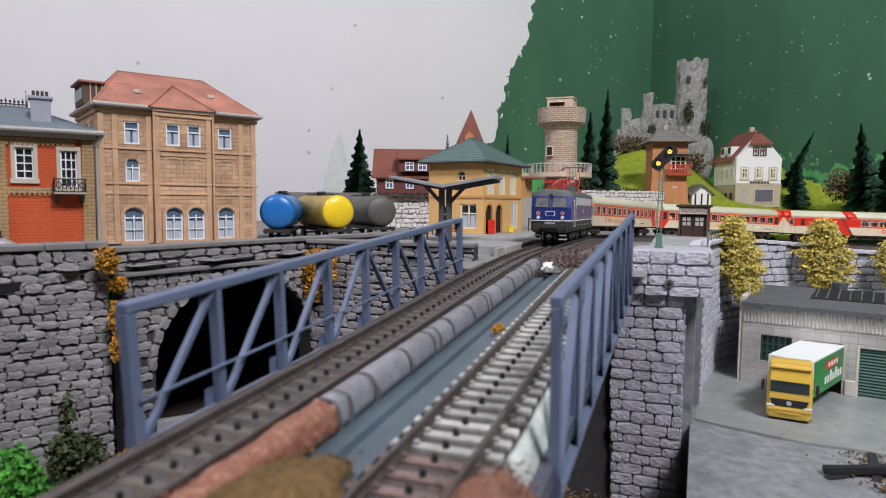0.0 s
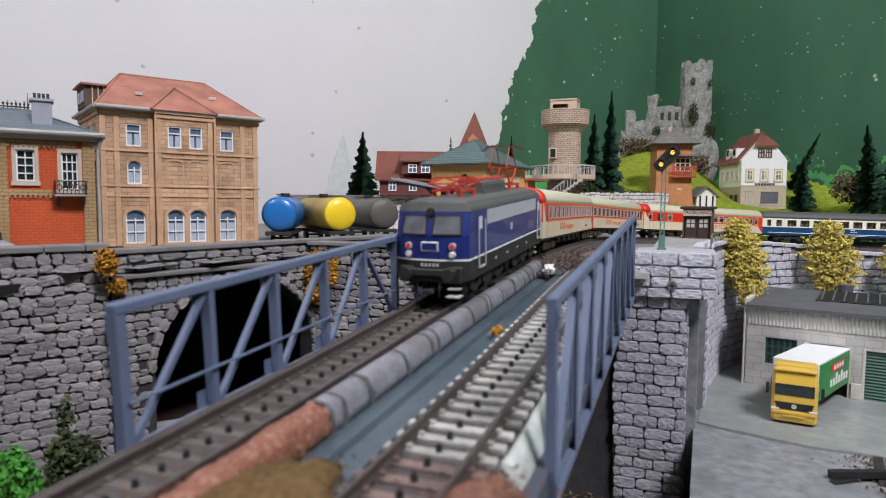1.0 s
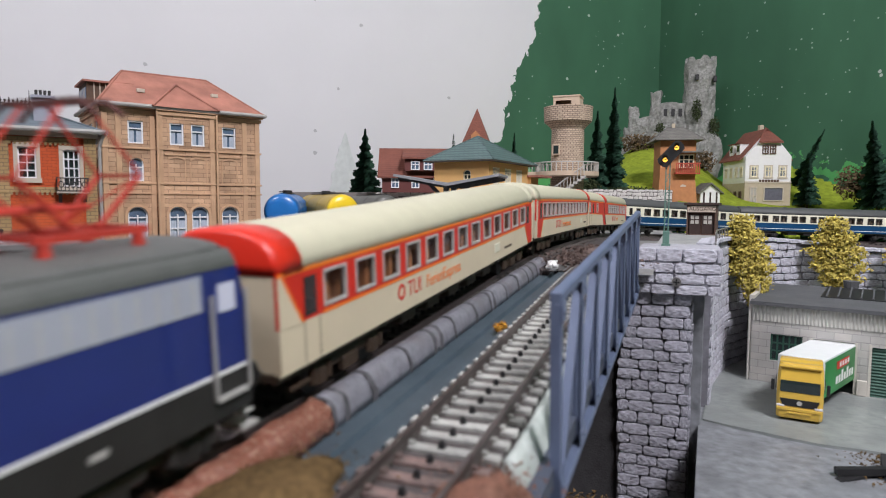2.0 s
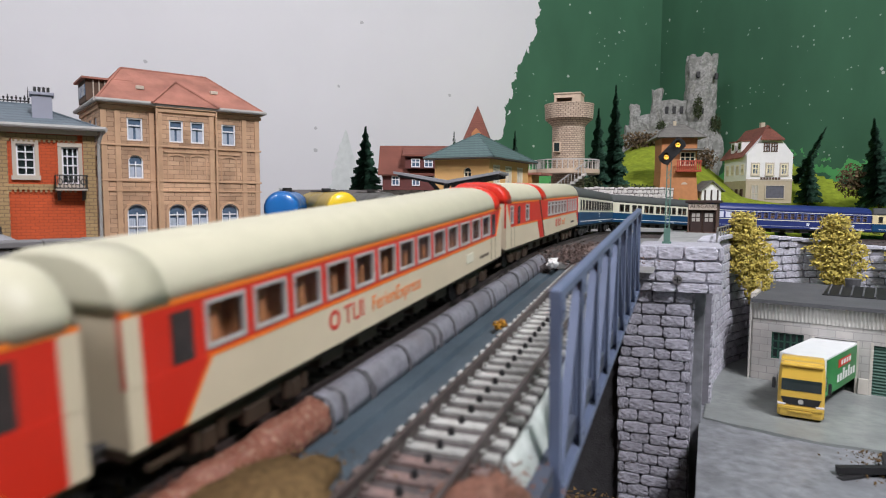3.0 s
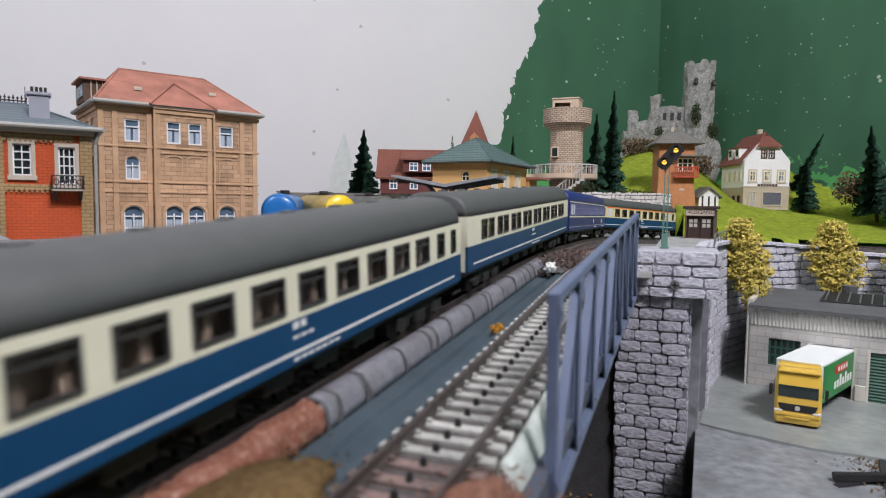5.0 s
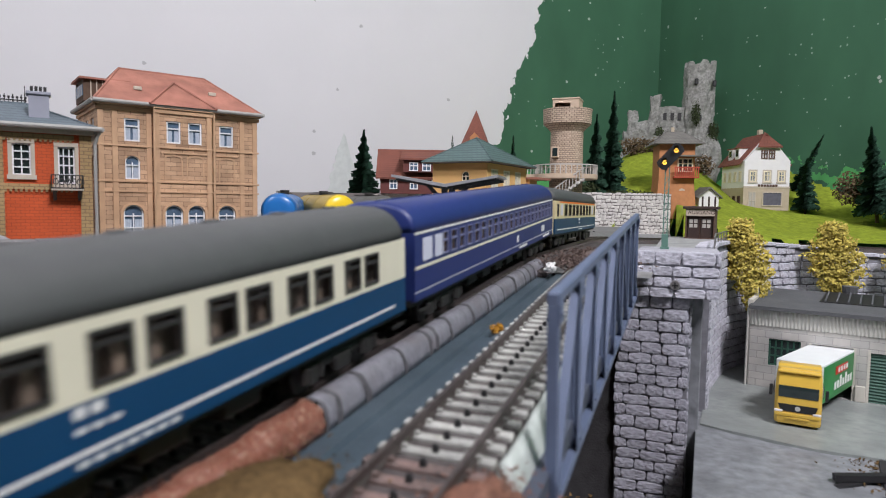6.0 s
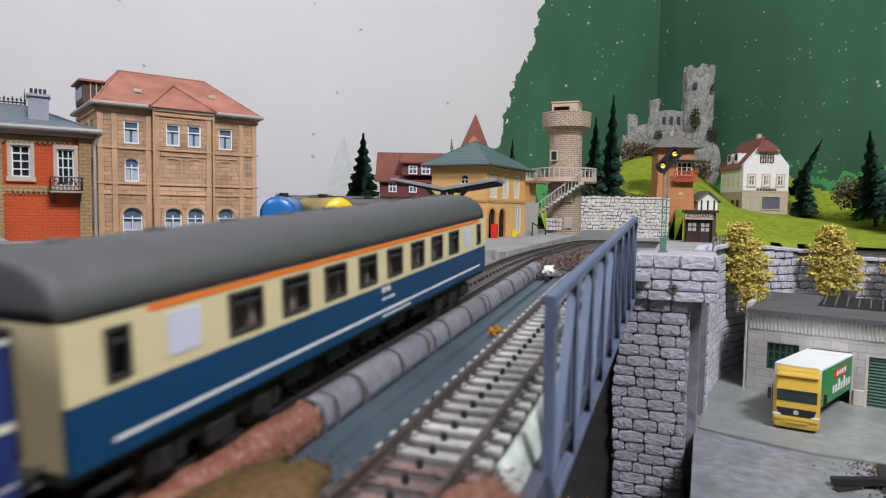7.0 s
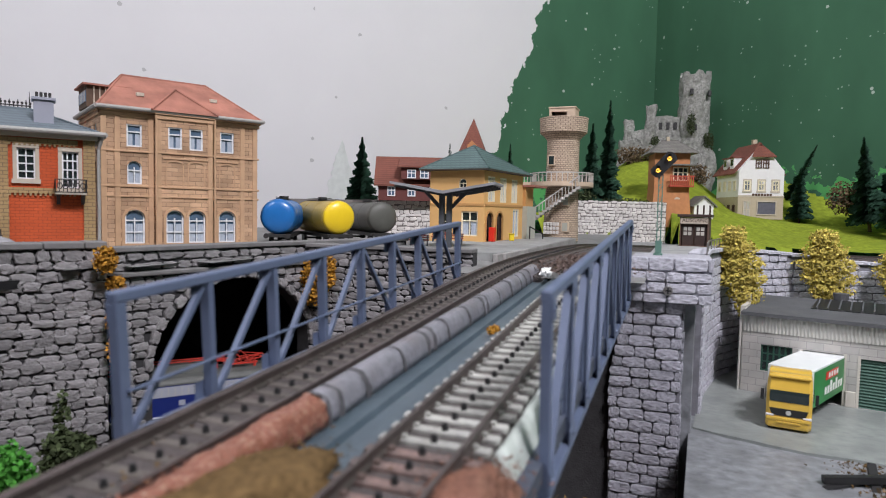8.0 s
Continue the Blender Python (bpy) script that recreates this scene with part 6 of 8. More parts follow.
M["brick_ochre"] = brick_mat("brick_ochre", (0.4, 0.27, 0.13), (0.36, 0.24, 0.11), (0.22, 0.15, 0.08), 0.55, 0.24, 0.12, stain=0.15)
M["slate"] = brick_mat("slate", (0.13, 0.165, 0.19), (0.115, 0.15, 0.17), (0.08, 0.1, 0.12), 0.5, 0.22, 0.12, rough=0.6, stain=0.12)
M["chimney_grey"] = mat("chimney_grey", (0.3, 0.31, 0.37), 0.6, var=0.06, bump=0.1)
M["trim_pale"] = mat("trim_pale", (0.5, 0.44, 0.36), 0.8, var=0.1, bump=0.2)
M["gutter"] = mat("gutter", (0.34, 0.33, 0.31), 0.6, var=0.08, bump=0.1)
M["frame_white"] = mat("frame_white", (0.75, 0.76, 0.78), 0.5, var=0.03, bump=0)
M["pane_blue"] = mat("pane_blue", (0.1, 0.15, 0.22), 0.15, var=0.4, scale=200, bump=0, spec=0.7)
M["net"] = mat("net", (0.42, 0.47, 0.55), 0.8, var=0.15, scale=400, bump=0)
M["iron"] = mat("iron", (0.03, 0.028, 0.028), 0.6, var=0.1)
M["wood_dark"] = mat("wood_dark", (0.09, 0.055, 0.035), 0.8, var=0.25, bump=0.3)


def window(parent, fac, x, z, w, h, fmat="frame_white", pmat="pane_blue", cols=2, rows=(0.6,), arch=False, t=0.09, deep=0.16, net=True, surround=None, name="window"):
    """A window set back in its opening: frame with bars, pane and net curtain; fac is the wall's pose."""
    bm = mesh()
    zt = h - (w / 2 * 0.9 if arch else 0)
    y0, y1 = deep - 0.07, deep + 0.05
    if arch:
        pts = [(w / 2 * math.cos(math.pi * k / 10), zt + w / 2 * 0.9 * math.sin(math.pi * k / 10)) for k in range(11)]
        for (xa, za), (xb, zb) in zip(pts, pts[1:]):
            prism(bm, [(xb, zb), (xa, za), (xa * 0.86, zt + (za - zt) * 0.86), (xb * 0.86, zt + (zb - zt) * 0.86)], y0, y1)
    else:
        box(bm, -w / 2, w / 2, y0, y1, h - t, h)
    box(bm, -w / 2, w / 2, y0, y1, 0, t)
    for q in (-1, 1):
        box(bm, *sorted((q * w / 2, q * (w / 2 - t))), y0, y1, t, zt if arch else h - t)
    for k in range(1, cols):
        xx = -w / 2 + w * k / cols
        box(bm, xx - t * 0.4, xx + t * 0.4, y0, y1, t, zt if arch else h - t)
    for r in rows:
        box(bm, -w / 2 + t, w / 2 - t, y0 - 0.01, y1, h * r - t * 0.45, h * r + t * 0.45)
    fr = part(name, bm, M[fmat], parent)
    fr.matrix_basis = fac @ at(x, 0, z)
    bm = mesh()
    box(bm, -w / 2 + t / 2, w / 2 - t / 2, deep + 0.06, deep + 0.09, t / 2, zt if arch else h - t / 2)
    if arch:
        prism(bm, [(0.96 * px_, zt + (pz_ - zt) * 0.96) for px_, pz_ in pts], deep + 0.06, deep + 0.09)
    part("pane", bm, M[pmat], fr)
    if net:
        bm = mesh()
        n = 8
        for q0, q1 in ((-w / 2 + t, -0.08 * w), (0.08 * w, w / 2 - t)):
            loft(bm, [[(q0 + (q1 - q0) * k / n, deep + 0.035 + (0.018 if k % 2 else 0), zz) for k in range(n + 1)] + [(q1, deep + 0.058, zz), (q0, deep + 0.058, zz)] for zz in (t, h * 0.58)])
        part("curtain", bm, M["net"], fr)
    if surround:
        bm = mesh()
        s = 0.22
        if arch:
            for (xa, za), (xb, zb) in zip(pts, pts[1:]):
                g = 1 + 2 * s / w
                prism(bm, [(xb, zb), (xa, za), (xa * g, zt + (za - zt) * g), (xb * g, zt + (zb - zt) * g)], -0.1, 0.05)
        else:
            box(bm, -w / 2 - s, w / 2 + s, -0.1, 0.06, h, h + s * 1.2)
        for q in (-1, 1):
            box(bm, *sorted((q * w / 2, q * (w / 2 + s))), -0.08, 0.06, 0, zt if arch else h)
        box(bm, -w / 2 - s * 1.3, w / 2 + s * 1.3, -0.16, 0.06, -s * 1.3, 0)
        part("surround", bm, M[surround], fr)
    return fr


def wall_part(parent, fac, x0, x1, z0, z1, holes, material, thick=0.35, name="wall"):
    bm = mesh()
    holed(bm, x0, x1, z0, z1, 0, thick, holes)
    ob = part(name, bm, M[material], parent)
    ob.matrix_basis = fac
    return ob


def arch_fill(parent, fac, x, z, w, h, material):
    """The two corner pieces that round off the top of an opening."""
    zt = h - w / 2 * 0.9
    bm = mesh()
    for q in (-1, 1):
        pts = [(q * w / 2 * math.cos(math.pi / 2 * k / 6), zt + w / 2 * 0.9 * math.sin(math.pi / 2 * k / 6)) for k in range(7)]
        for (xa, za), (xb, zb) in zip(pts, pts[1:]):
            prism(bm, [(xa, za), (xb, zb), (xb, h + 0.01), (xa, h + 0.01)], 0.003, 0.3)
    ob = part("arch_corner", bm, M[material], parent)
    ob.matrix_basis = fac @ at(x, 0, z)


def hip_roof(parent, x0, x1, y0, y1, z, ridge, material, thick=0.15, name="roof", gutter=None):
    """ridge: (xa, xb, y, z) of the ridge line."""
    xa, xb, yr, zr = ridge
    bm = mesh()
    low = [bm.verts.new(p) for p in ((x0, y0, z), (x1, y0, z), (x1, y1, z), (x0, y1, z))]
    top = [bm.verts.new(p) for p in ((xa, yr, zr), (xb, yr, zr))]
    bm.faces.new((low[0], low[1], top[1], top[0]))
    bm.faces.new((low[1], low[2], top[1]))
    bm.faces.new((low[2], low[3], top[0], top[1]))
    bm.faces.new((low[3], low[0], top[0]))
    bm.faces.new(low[::-1])
    rf = part(name, bm, M[material], parent)
    if gutter:
        bm = mesh()
        g = 0.16
        for a, b in (((x0, y0), (x1, y0)), ((x1, y0), (x1, y1)), ((x1, y1), (x0, y1)), ((x0, y1), (x0, y0))):
            cyl(bm, (*a, z), (*b, z), g, n=8)
        part("gutter", bm, M[gutter], rf)
    bm = mesh()
    for p in low[:0]:
        pass
    for a, b in (((xa, yr, zr), (xb, yr, zr)), ((x0, y0, z), (xa, yr, zr)), ((x1, y0, z), (xb, yr, zr)), ((x1, y1, z), (xb, yr, zr)), ((x0, y1, z), (xa, yr, zr))):
        cyl(bm, a, b, 0.09, n=6)
    part("ridge_tiles", bm, M[material], rf)
    return rf


def brown_house():
    h = thing("town_house", "three-storey brown sandstone town house with red hip roof", "house", -42.4, 37.4, 1.9, 58.7)
    W, DEP, H = 12.7, 9.0, 10.9
    I = Matrix()
    tops = [(2.46, 8.0, 1.15, 1.8), (9.95, 8.0, 1.2, 1.8)]
    arches = [(2.46, 0.2, 1.5, 2.75), (9.95, 0.2, 1.5, 2.75)]
    mids = [(2.46, 5.0, 1.1, 1.85)]
    bays_t = [(5.5, 8.0, 1.1, 1.8), (7.2, 8.0, 1.1, 1.8)]
    bays_a = [(5.45, 0.2, 1.4, 2.75), (7.25, 0.2, 1.4, 2.75)]

    def hole(r):
        return [(x - w / 2, x + w / 2, z, z + hh) for x, z, w, hh in r]

    wall_part(h, I, 0, 3.97, 0, H, hole([r for r in tops + arches + mids if r[0] < 4]), "sandstone")
    wall_part(h, I, 8.6, W, 0, H, hole([r for r in tops + arches if r[0] > 8]), "sandstone")
    bayf = at(0, -0.4, 0)
    wall_part(h, bayf, 3.97, 8.6, 0, H, hole(bays_t + bays_a), "sandstone", 0.75)
    side = at(0, DEP, 0, 0, 0, -90)
    wall_part(h, side, 0, DEP - 0.35, 0, H, [(1.5, 2.6, 8, 9.8), (4, 5.1, 8, 9.8), (6.4, 7.5, 8, 9.8), (2, 3.2, 5, 6.8), (6, 7.2, 5, 6.8)], "sandstone")
    side2 = at(W, 0.36, 0, 0, 0, 90)
    wall_part(h, side2, 0, DEP - 0.36, 0, H, [], "sandstone")
    back = at(W, DEP, 0, 0, 0, 180)
    wall_part(h, back, 0.36, W - 0.36, 0, H, [], "sandstone")
    for x, z, w, hh in tops:
        window(h, I, x, z, w, hh, rows=(0.66,), cols=1, t=0.12)
    for x, z, w, hh in mids:
        window(h, I, x, z, w, hh, arch=True, rows=(0.6,), t=0.11)
        arch_fill(h, I, x, z, w, hh, "sand_trim")
    for x, z, w, hh in bays_t:
        window(h, bayf, x, z, w, hh, rows=(0.66,), cols=1, t=0.12)
    for f, rr in ((I, arches), (bayf, bays_a)):
        for x, z, w, hh in rr:
            window(h, f, x, z, w, hh, arch=True, rows=(0.34, 0.68), t=0.12, surround="sand_trim")
            arch_fill(h, f, x, z, w, hh, "sand_trim")
    for x, z, w, hh in ((2.05, 8, 1.1, 1.8), (4.55, 8, 1.1, 1.8), (6.95, 8, 1.1, 1.8)):
        window(h, side, x, z, w, hh, rows=(0.66,), cols=1)
    # blind arches on the middle floor
    for f, x in ((bayf, 5.45), (bayf, 7.2), (I, 9.95)):
        bm = mesh()
        w, hh = 1.25, 2.0
        pts = [(w / 2 * math.cos(math.pi * k / 8), 1.75 + 0.25 * math.sin(math.pi * k / 8)) for k in range(9)]
        g = 1.14
        for (xa, za), (xb, zb) in zip(pts, pts[1:]):
            prism(bm, [(xb, zb), (xa, za), (xa * g, za + 0.14), (xb * g, zb + 0.14)], -0.06, 0.02)
        for q in (-1, 1):
            box(bm, *sorted((q * w / 2, q * w / 2 * g)), -0.06, 0.02, 0, 1.75)
        box(bm, -w / 2 * 1.25, w / 2 * 1.25, -0.08, 0.02, -0.12, 0.0)
        b = part("blind_arch", bm, M["sand_trim"], h)
        b.matrix_basis = f @ at(x, 0, 4.95)
        bm = mesh()
        box(bm, -0.95, 0.95, -0.1, 0.02, 2.2, 2.34)
        b = part("hood_mould", bm, M["sand_trim"], h)
        b.matrix_basis = f @ at(x, 0, 4.95)
    # string courses and pilasters
    for z, d, t in ((3.95, 0.1, 0.14), (4.75, 0.12, 0.16), (7.55, 0.12, 0.16), (10.35, 0.14, 0.3), (10.7, 0.26, 0.22)):
        for f, x0, x1 in ((I, -d, 3.97), (I, 8.6, W + d), (bayf, 3.9, 8.67), (side, 0, DEP + d)):
            bm = mesh()
            box(bm, x0, x1, -d, 0.02, z, z + t, 0.02)
            c = part("string_course", bm, M["sand_trim"], h)
            c.matrix_basis = f
    for f, xs in ((I, (0.22, 1.2, 3.7, 8.8, 11.3, 12.45)), (bayf, (4.2, 8.35))):
        for x in xs:
            bm = mesh()
            box(bm, x - 0.2, x + 0.2, -0.09, 0.02, 0, 10.3, 0.02)
            p = part("pilaster", bm, M["sand_trim"], h)
            p.matrix_basis = f
    rf = hip_roof(h, -0.38, W + 0.35, -0.6, DEP + 0.4, H + 0.05, (2.4, 9.4, 4.2, 14.35), "tile_red", gutter="gutter")
    bm = mesh()
    v = [bm.verts.new(p) for p in ((3.6, -0.85, H + 0.08), (8.9, -0.85, H + 0.08), (6.1, 1.7, 13.2), (3.6, 3.0, H + 0.3), (8.8, 3.0, H + 0.3))]
    bm.faces.new((v[0], v[1], v[2]))
    bm.faces.new((v[0], v[2], v[3]))
    bm.faces.new((v[1], v[4], v[2]))
    part("bay_roof", bm, M["tile_red"], h)
    for a, b in (((3.6, -0.85, H + 0.12), (6.1, 1.7, 13.24)), ((8.9, -0.85, H + 0.12), (6.1, 1.7, 13.24))):
        bm = mesh()
        cyl(bm, a, b, 0.1, n=6)
        part("hip_tiles", bm, M["tile_red"], h)
    bm = mesh()
    box(bm, -0.5, 2.6, 2.6, 6.2, H + 0.3, 12.9)
    dm = part("dormer", bm, M["wood_dark"], h, "dark wooden dormer box")
    for k in range(5):
        bm = mesh()
        box(bm, -0.56, -0.5, 2.8 + k * 0.68, 3.3 + k * 0.68, 11.6, 12.5)
        part("dormer_window", bm, M["pane_blue"], dm)
    for k in range(6):
        bm = mesh()
        box(bm, 0.0 + k * 0.42, 0.08 + k * 0.42, 2.52, 2.6, 11.4, 12.85)
        part("batten", bm, M["trim_pale"], dm)
    bm = mesh()
    box(bm, -0.8, 2.9, 2.3, 6.5, 12.9, 13.05)
    part("dormer_roof", bm, M["tile_red"], dm)
    for x in (4.0, 8.75):
        bm = mesh()
        cyl(bm, (x, -0.5, 0), (x, -0.5, 10.8), 0.09, n=8)
        part("downpipe", bm, M["sand_trim"], h)
    for x, y, z in ((3.2, 1.2, 12.35), (9.3, 1.6, 12.6)):
        bm = mesh()
        box(bm, x - 0.3, x + 0.3, y - 0.1, y + 0.25, z - 0.1, z + 0.2, 0.03)
        part("roof_vent", bm, M["trim_pale"], h)


brown_house()


def red_house():
    h = thing("brick_house", "orange-red brick house with ochre corners and slate roof", "house", -43.5, 23.3, 1.7, 53.5)
    W, DEP, H = 11.0, 8.0, 8.1
    I = Matrix()
    wins = [(7.15, 5.05, 1.0, 2.0), (9.6, 4.55, 0.95, 2.4), (2.6, 5.05, 1.05, 2.0)]
    wall_part(h, I, 0, W, 0, H, [(x - w / 2, x + w / 2, z, z + hh) for x, z, w, hh in wins], "brick_orange")
    wall_part(h, at(W, 0.36, 0, 0, 0, 90), 0, DEP - 0.36, 0, H, [], "brick_ochre")
    wall_part(h, at(0, DEP, 0, 0, 0, -90), 0, DEP - 0.36, 0, H, [], "brick_orange")
    wall_part(h, at(W, DEP, 0, 0, 0, 180), 0.36, W - 0.36, 0, H, [], "brick_orange")
    for i, (x, z, w, hh) in enumerate(wins):
        window(h, I, x, z, w, hh, rows=(0.25, 0.5, 0.75), cols=3 if i == 1 else 2, surround="trim_pale", net=False, pmat="glass_dark", t=0.09)
    for x0, x1 in ((10.35, 11.05), (5.4, 6.2), (-0.05, 0.8)):
        bm = mesh()
        box(bm, x0, x1, -0.13, 0.02, 0, H)
        part("corner_pilaster", bm, M["brick_ochre"], h, "ochre brick corner strip")
    for z, t in ((4.15, 0.35), (7.35, 0.35)):
        bm = mesh()
        box(bm, 0, 10.05, -0.1, 0.02, z, z + t)
        part("string_course", bm, M["brick_ochre"], h)
        for k in range(36):
            bm = mesh()
            box(bm, 0.15 + k * 0.275, 0.28 + k * 0.275, -0.13, 0, z - 0.16, z)
            part("dentil", bm, M["brick_ochre"], h)
    bm = mesh()
    box(bm, -0.2, W + 0.2, -0.28, 0.02, 7.75, 8.1, 0.03)
    part("cornice", bm, M["trim_pale"], h)
    hip_roof(h, -0.6, W + 0.65, -0.7, DEP + 0.6, 8.15, (3.6, 7.4, 4.0, 10.0), "slate", gutter="gutter")
    bm = mesh()
    box(bm, 7.6, 8.75, 1.0, 2.2, 8.3, 10.3, 0.02)
    ch = part("chimney", bm, M["chimney_grey"], h)
    bm = mesh()
    box(bm, 7.48, 8.87, 0.88, 2.32, 10.3, 10.5, 0.03)
    part("chimney_cap", bm, M["chimney_grey"], ch)
    for k in range(4):
        bm = mesh()
        cyl(bm, (7.8 + 0.25 * k, 1.6, 10.45), (7.8 + 0.25 * k, 1.6, 10.9), 0.09, n=8)
        part("chimney_pot", bm, M["iron"], ch)
    cr = mesh()
    for k in range(17):
        x = 3.6 + k * 0.24
        cyl(cr, (x, 4.0, 10.0), (x, 4.0, 10.6 if k % 2 else 10.45), 0.035, n=5)
        ball(cr, x, 4.0, 10.4, 0.09, 1, 6)
    cyl(cr, (3.5, 4, 10.2), (7.5, 4, 10.2), 0.05, n=5)
    for x in (3.6, 7.4):
        cyl(cr, (x, 4, 9.9), (x, 4, 11.2), 0.06, 0.02, n=6)
    part("roof_cresting", cr, M["iron"], h, "black iron ridge cresting")
    bm = mesh()
    box(bm, 8.7, 10.5, -1.0, 0.0, 4.1, 4.22, 0.02)
    bl = part("balcony", bm, M["trim_pale"], h)
    bm = mesh()
    for x in (8.9, 10.3):
        loft(bm, [[(x - 0.1, y, z), (x + 0.1, y, z), (x + 0.1, 0, z2), (x - 0.1, 0, z2)] for y, z, z2 in ((-0.8, 4.08, 4.08), (-0.1, 3.5, 3.45))])
    part("bracket", bm, M["iron"], bl)
    bm = mesh()
    for p, q in (((8.72, -0.98), (10.48, -0.98)), ((8.72, -0.98), (8.72, 0)), ((10.48, -0.98), (10.48, 0))):
        for z in (4.26, 5.08):
            bar(bm, (*p, z), (*q, z), 0.07, 0.07)
        for k in range(9):
            x, y = p[0] + (q[0] - p[0]) * k / 8, p[1] + (q[1] - p[1]) * k / 8
            bar(bm, (x, y, 4.22), (x, y, 5.08), 0.05, 0.05)
    for k in range(5):
        ring = [(8.95 + k * 0.33 + 0.14 * math.cos(a), -0.98, 4.67 + 0.2 * math.sin(a)) for a in [math.pi * j / 5 for j in range(11)]]
        for a, b in zip(ring, ring[1:]):
            bar(bm, a, b, 0.06, 0.06)
    part("balcony_railing", bm, M["iron"], bl)
    bm = mesh()
    cyl(bm, (11.25, -0.2, 0), (11.25, -0.2, 7.2), 0.11, n=8)
    cyl(bm, (11.25, -0.2, 7.2), (11.5, -0.55, 8.1), 0.11, n=8)
    part("downpipe", bm, M["gutter"], h)


red_house()


# ---- tank wagons on the station siding ----
M["tank_blue"] = mat("tank_blue", (0.015, 0.14, 0.42), 0.3, var=0.06, bump=0.02, coat=0.3)
M["tank_gold"] = mat("tank_gold", (0.45, 0.31, 0.055), 0.38, var=0.12, bump=0.05, metal=0.2)
M["tank_yellow"] = mat("tank_yellow", (0.8, 0.56, 0.02), 0.3, var=0.03, bump=0.0, coat=0.3)
M["tank_olive"] = mat("tank_olive", (0.085, 0.085, 0.075), 0.5, var=0.1, bump=0.05)
M["tank_silver"] = mat("tank_silver", (0.34, 0.34, 0.36), 0.45, metal=0.3, var=0.08, bump=0.05)


def tank_wagon(label, x, y, z, rz, body, end, r=1.62, length=9.0):
    w = thing("tank_wagon", label, "tank wagon", x, y, z, rz, group="tank wagons on the siding")
    bm = mesh()
    prof = [(0.0, 0.25), (0.06, 0.55), (0.16, 0.78), (0.3, 0.92), (0.45, 0.985), (0.6, 1.0), (length - 0.6, 1.0), (length - 0.3, 0.9), (length, 0.4)]
    loft(bm, [[(r * f * math.cos(2 * math.pi * k / 28), yy, 1.15 + r + r * f * math.sin(2 * math.pi * k / 28)) for k in range(28)] for yy, f in prof[4:]])
    tk = part("tank", bm, M[body], w, smooth=True)
    bm = mesh()
    loft(bm, [[(r * f * math.cos(2 * math.pi * k / 28), yy, 1.15 + r + r * f * math.sin(2 * math.pi * k / 28)) for k in range(28)] for yy, f in prof[:5]])
    part("tank_end", bm, M[end], tk, smooth=True)
    for yy in (0.75, length * 0.35, length * 0.65, length - 1):
        bm = mesh()
        loft(bm, [[(r * 1.012 * math.cos(2 * math.pi * k / 28), yy + d, 1.15 + r + r * 1.012 * math.sin(2 * math.pi * k / 28)) for k in range(28)] for d in (0, 0.12)])
        part("tank_band", bm, M[body], tk, smooth=True)
    bm = mesh()
    box(bm, -1.2, 1.2, 0.1, length - 0.1, 0.85, 1.15, 0.03)
    box(bm, -0.5, 0.5, 1.0, length - 1.0, 1.1, 1.5)
    part("frame", bm, M["under"], w)
    bm = mesh()
    box(bm, -0.25, 0.25, 0.8, length - 0.8, 1.18 + 2 * r, 1.24 + 2 * r)
    cyl(bm, (0, length / 2, 1.1 + 2 * r), (0, length / 2, 1.5 + 2 * r), 0.45, n=14)
    cyl(bm, (-0.35, 1.5, 1.35 + 2 * r), (-0.35, length - 1.5, 1.35 + 2 * r), 0.04, n=6)
    part("walkway", bm, M["under"], w)
    for x2 in (-0.95, 0.95):
        bm = mesh()
        cyl(bm, (x2, 0.2, 1.0), (x2, -0.3, 1.0), 0.1, n=8)
        cyl(bm, (x2, -0.3, 1.0), (x2, -0.36, 1.0), 0.24, n=14)
        part("buffer", bm, M["under"], w)
    for yy in (1.8, length - 1.8):
        ws = new("wheelset", WHEELS)
        ws.parent = w
        ws.matrix_basis = at(0, yy, 0.5)
    return w


tank_wagon("glossy blue tank wagon on the siding", -34.3, 49.2, 1.65, 27, "tank_blue", "tank_blue")
tk = tank_wagon("golden tank wagon with a bright yellow end", -29.9, 53.0, 1.65, 50, "tank_gold", "tank_yellow", length=10.5)
bm = mesh()
for k, (a, b) in enumerate(((3.2, 3.5), (4.0, 4.3), (4.8, 5.0))):
    prism(bm, [(a, 2.4), (b, 2.4), (b, 3.2), (a, 3.2)], -0.02, 0.02)
turned(bm, Matrix(((0, 1, 0, 1.63), (1, 0, 0, 0), (0, 0, 1, 0), (0, 0, 0, 1))))
part("sign_bar", bm, M["red"], tk)
tank_wagon("dull olive grey tank wagon on the siding", -28.4, 59.3, 1.65, 47, "tank_olive", "tank_olive", length=10.5)
for k, x in enumerate((-44.5, -40.8)):
    w = tank_wagon("small silver grey tank wagon behind the wall", -33.4 - k * 4.6, 23.2 - k * 2.2, -0.3, 62, "tank_silver", "tank_silver", r=1.25, length=6.0)


# ---- station ----
M["ochre"] = mat("ochre", (0.68, 0.4, 0.15), 0.8, var=0.08, scale=50, bump=0.15)
M["ochre_dark"] = mat("ochre_dark", (0.52, 0.28, 0.1), 0.8, var=0.08, bump=0.15)
M["roof_green"] = brick_mat("roof_green", (0.1, 0.165, 0.16), (0.085, 0.145, 0.14), (0.05, 0.08, 0.08), 0.55, 0.3, 0.16, rough=0.55, stain=0.12)
M["eave_dark"] = mat("eave_dark", (0.06, 0.05, 0.04), 0.7)
M["ivory_frame"] = mat("ivory_frame", (0.78, 0.7, 0.52), 0.6, var=0.04, bump=0)
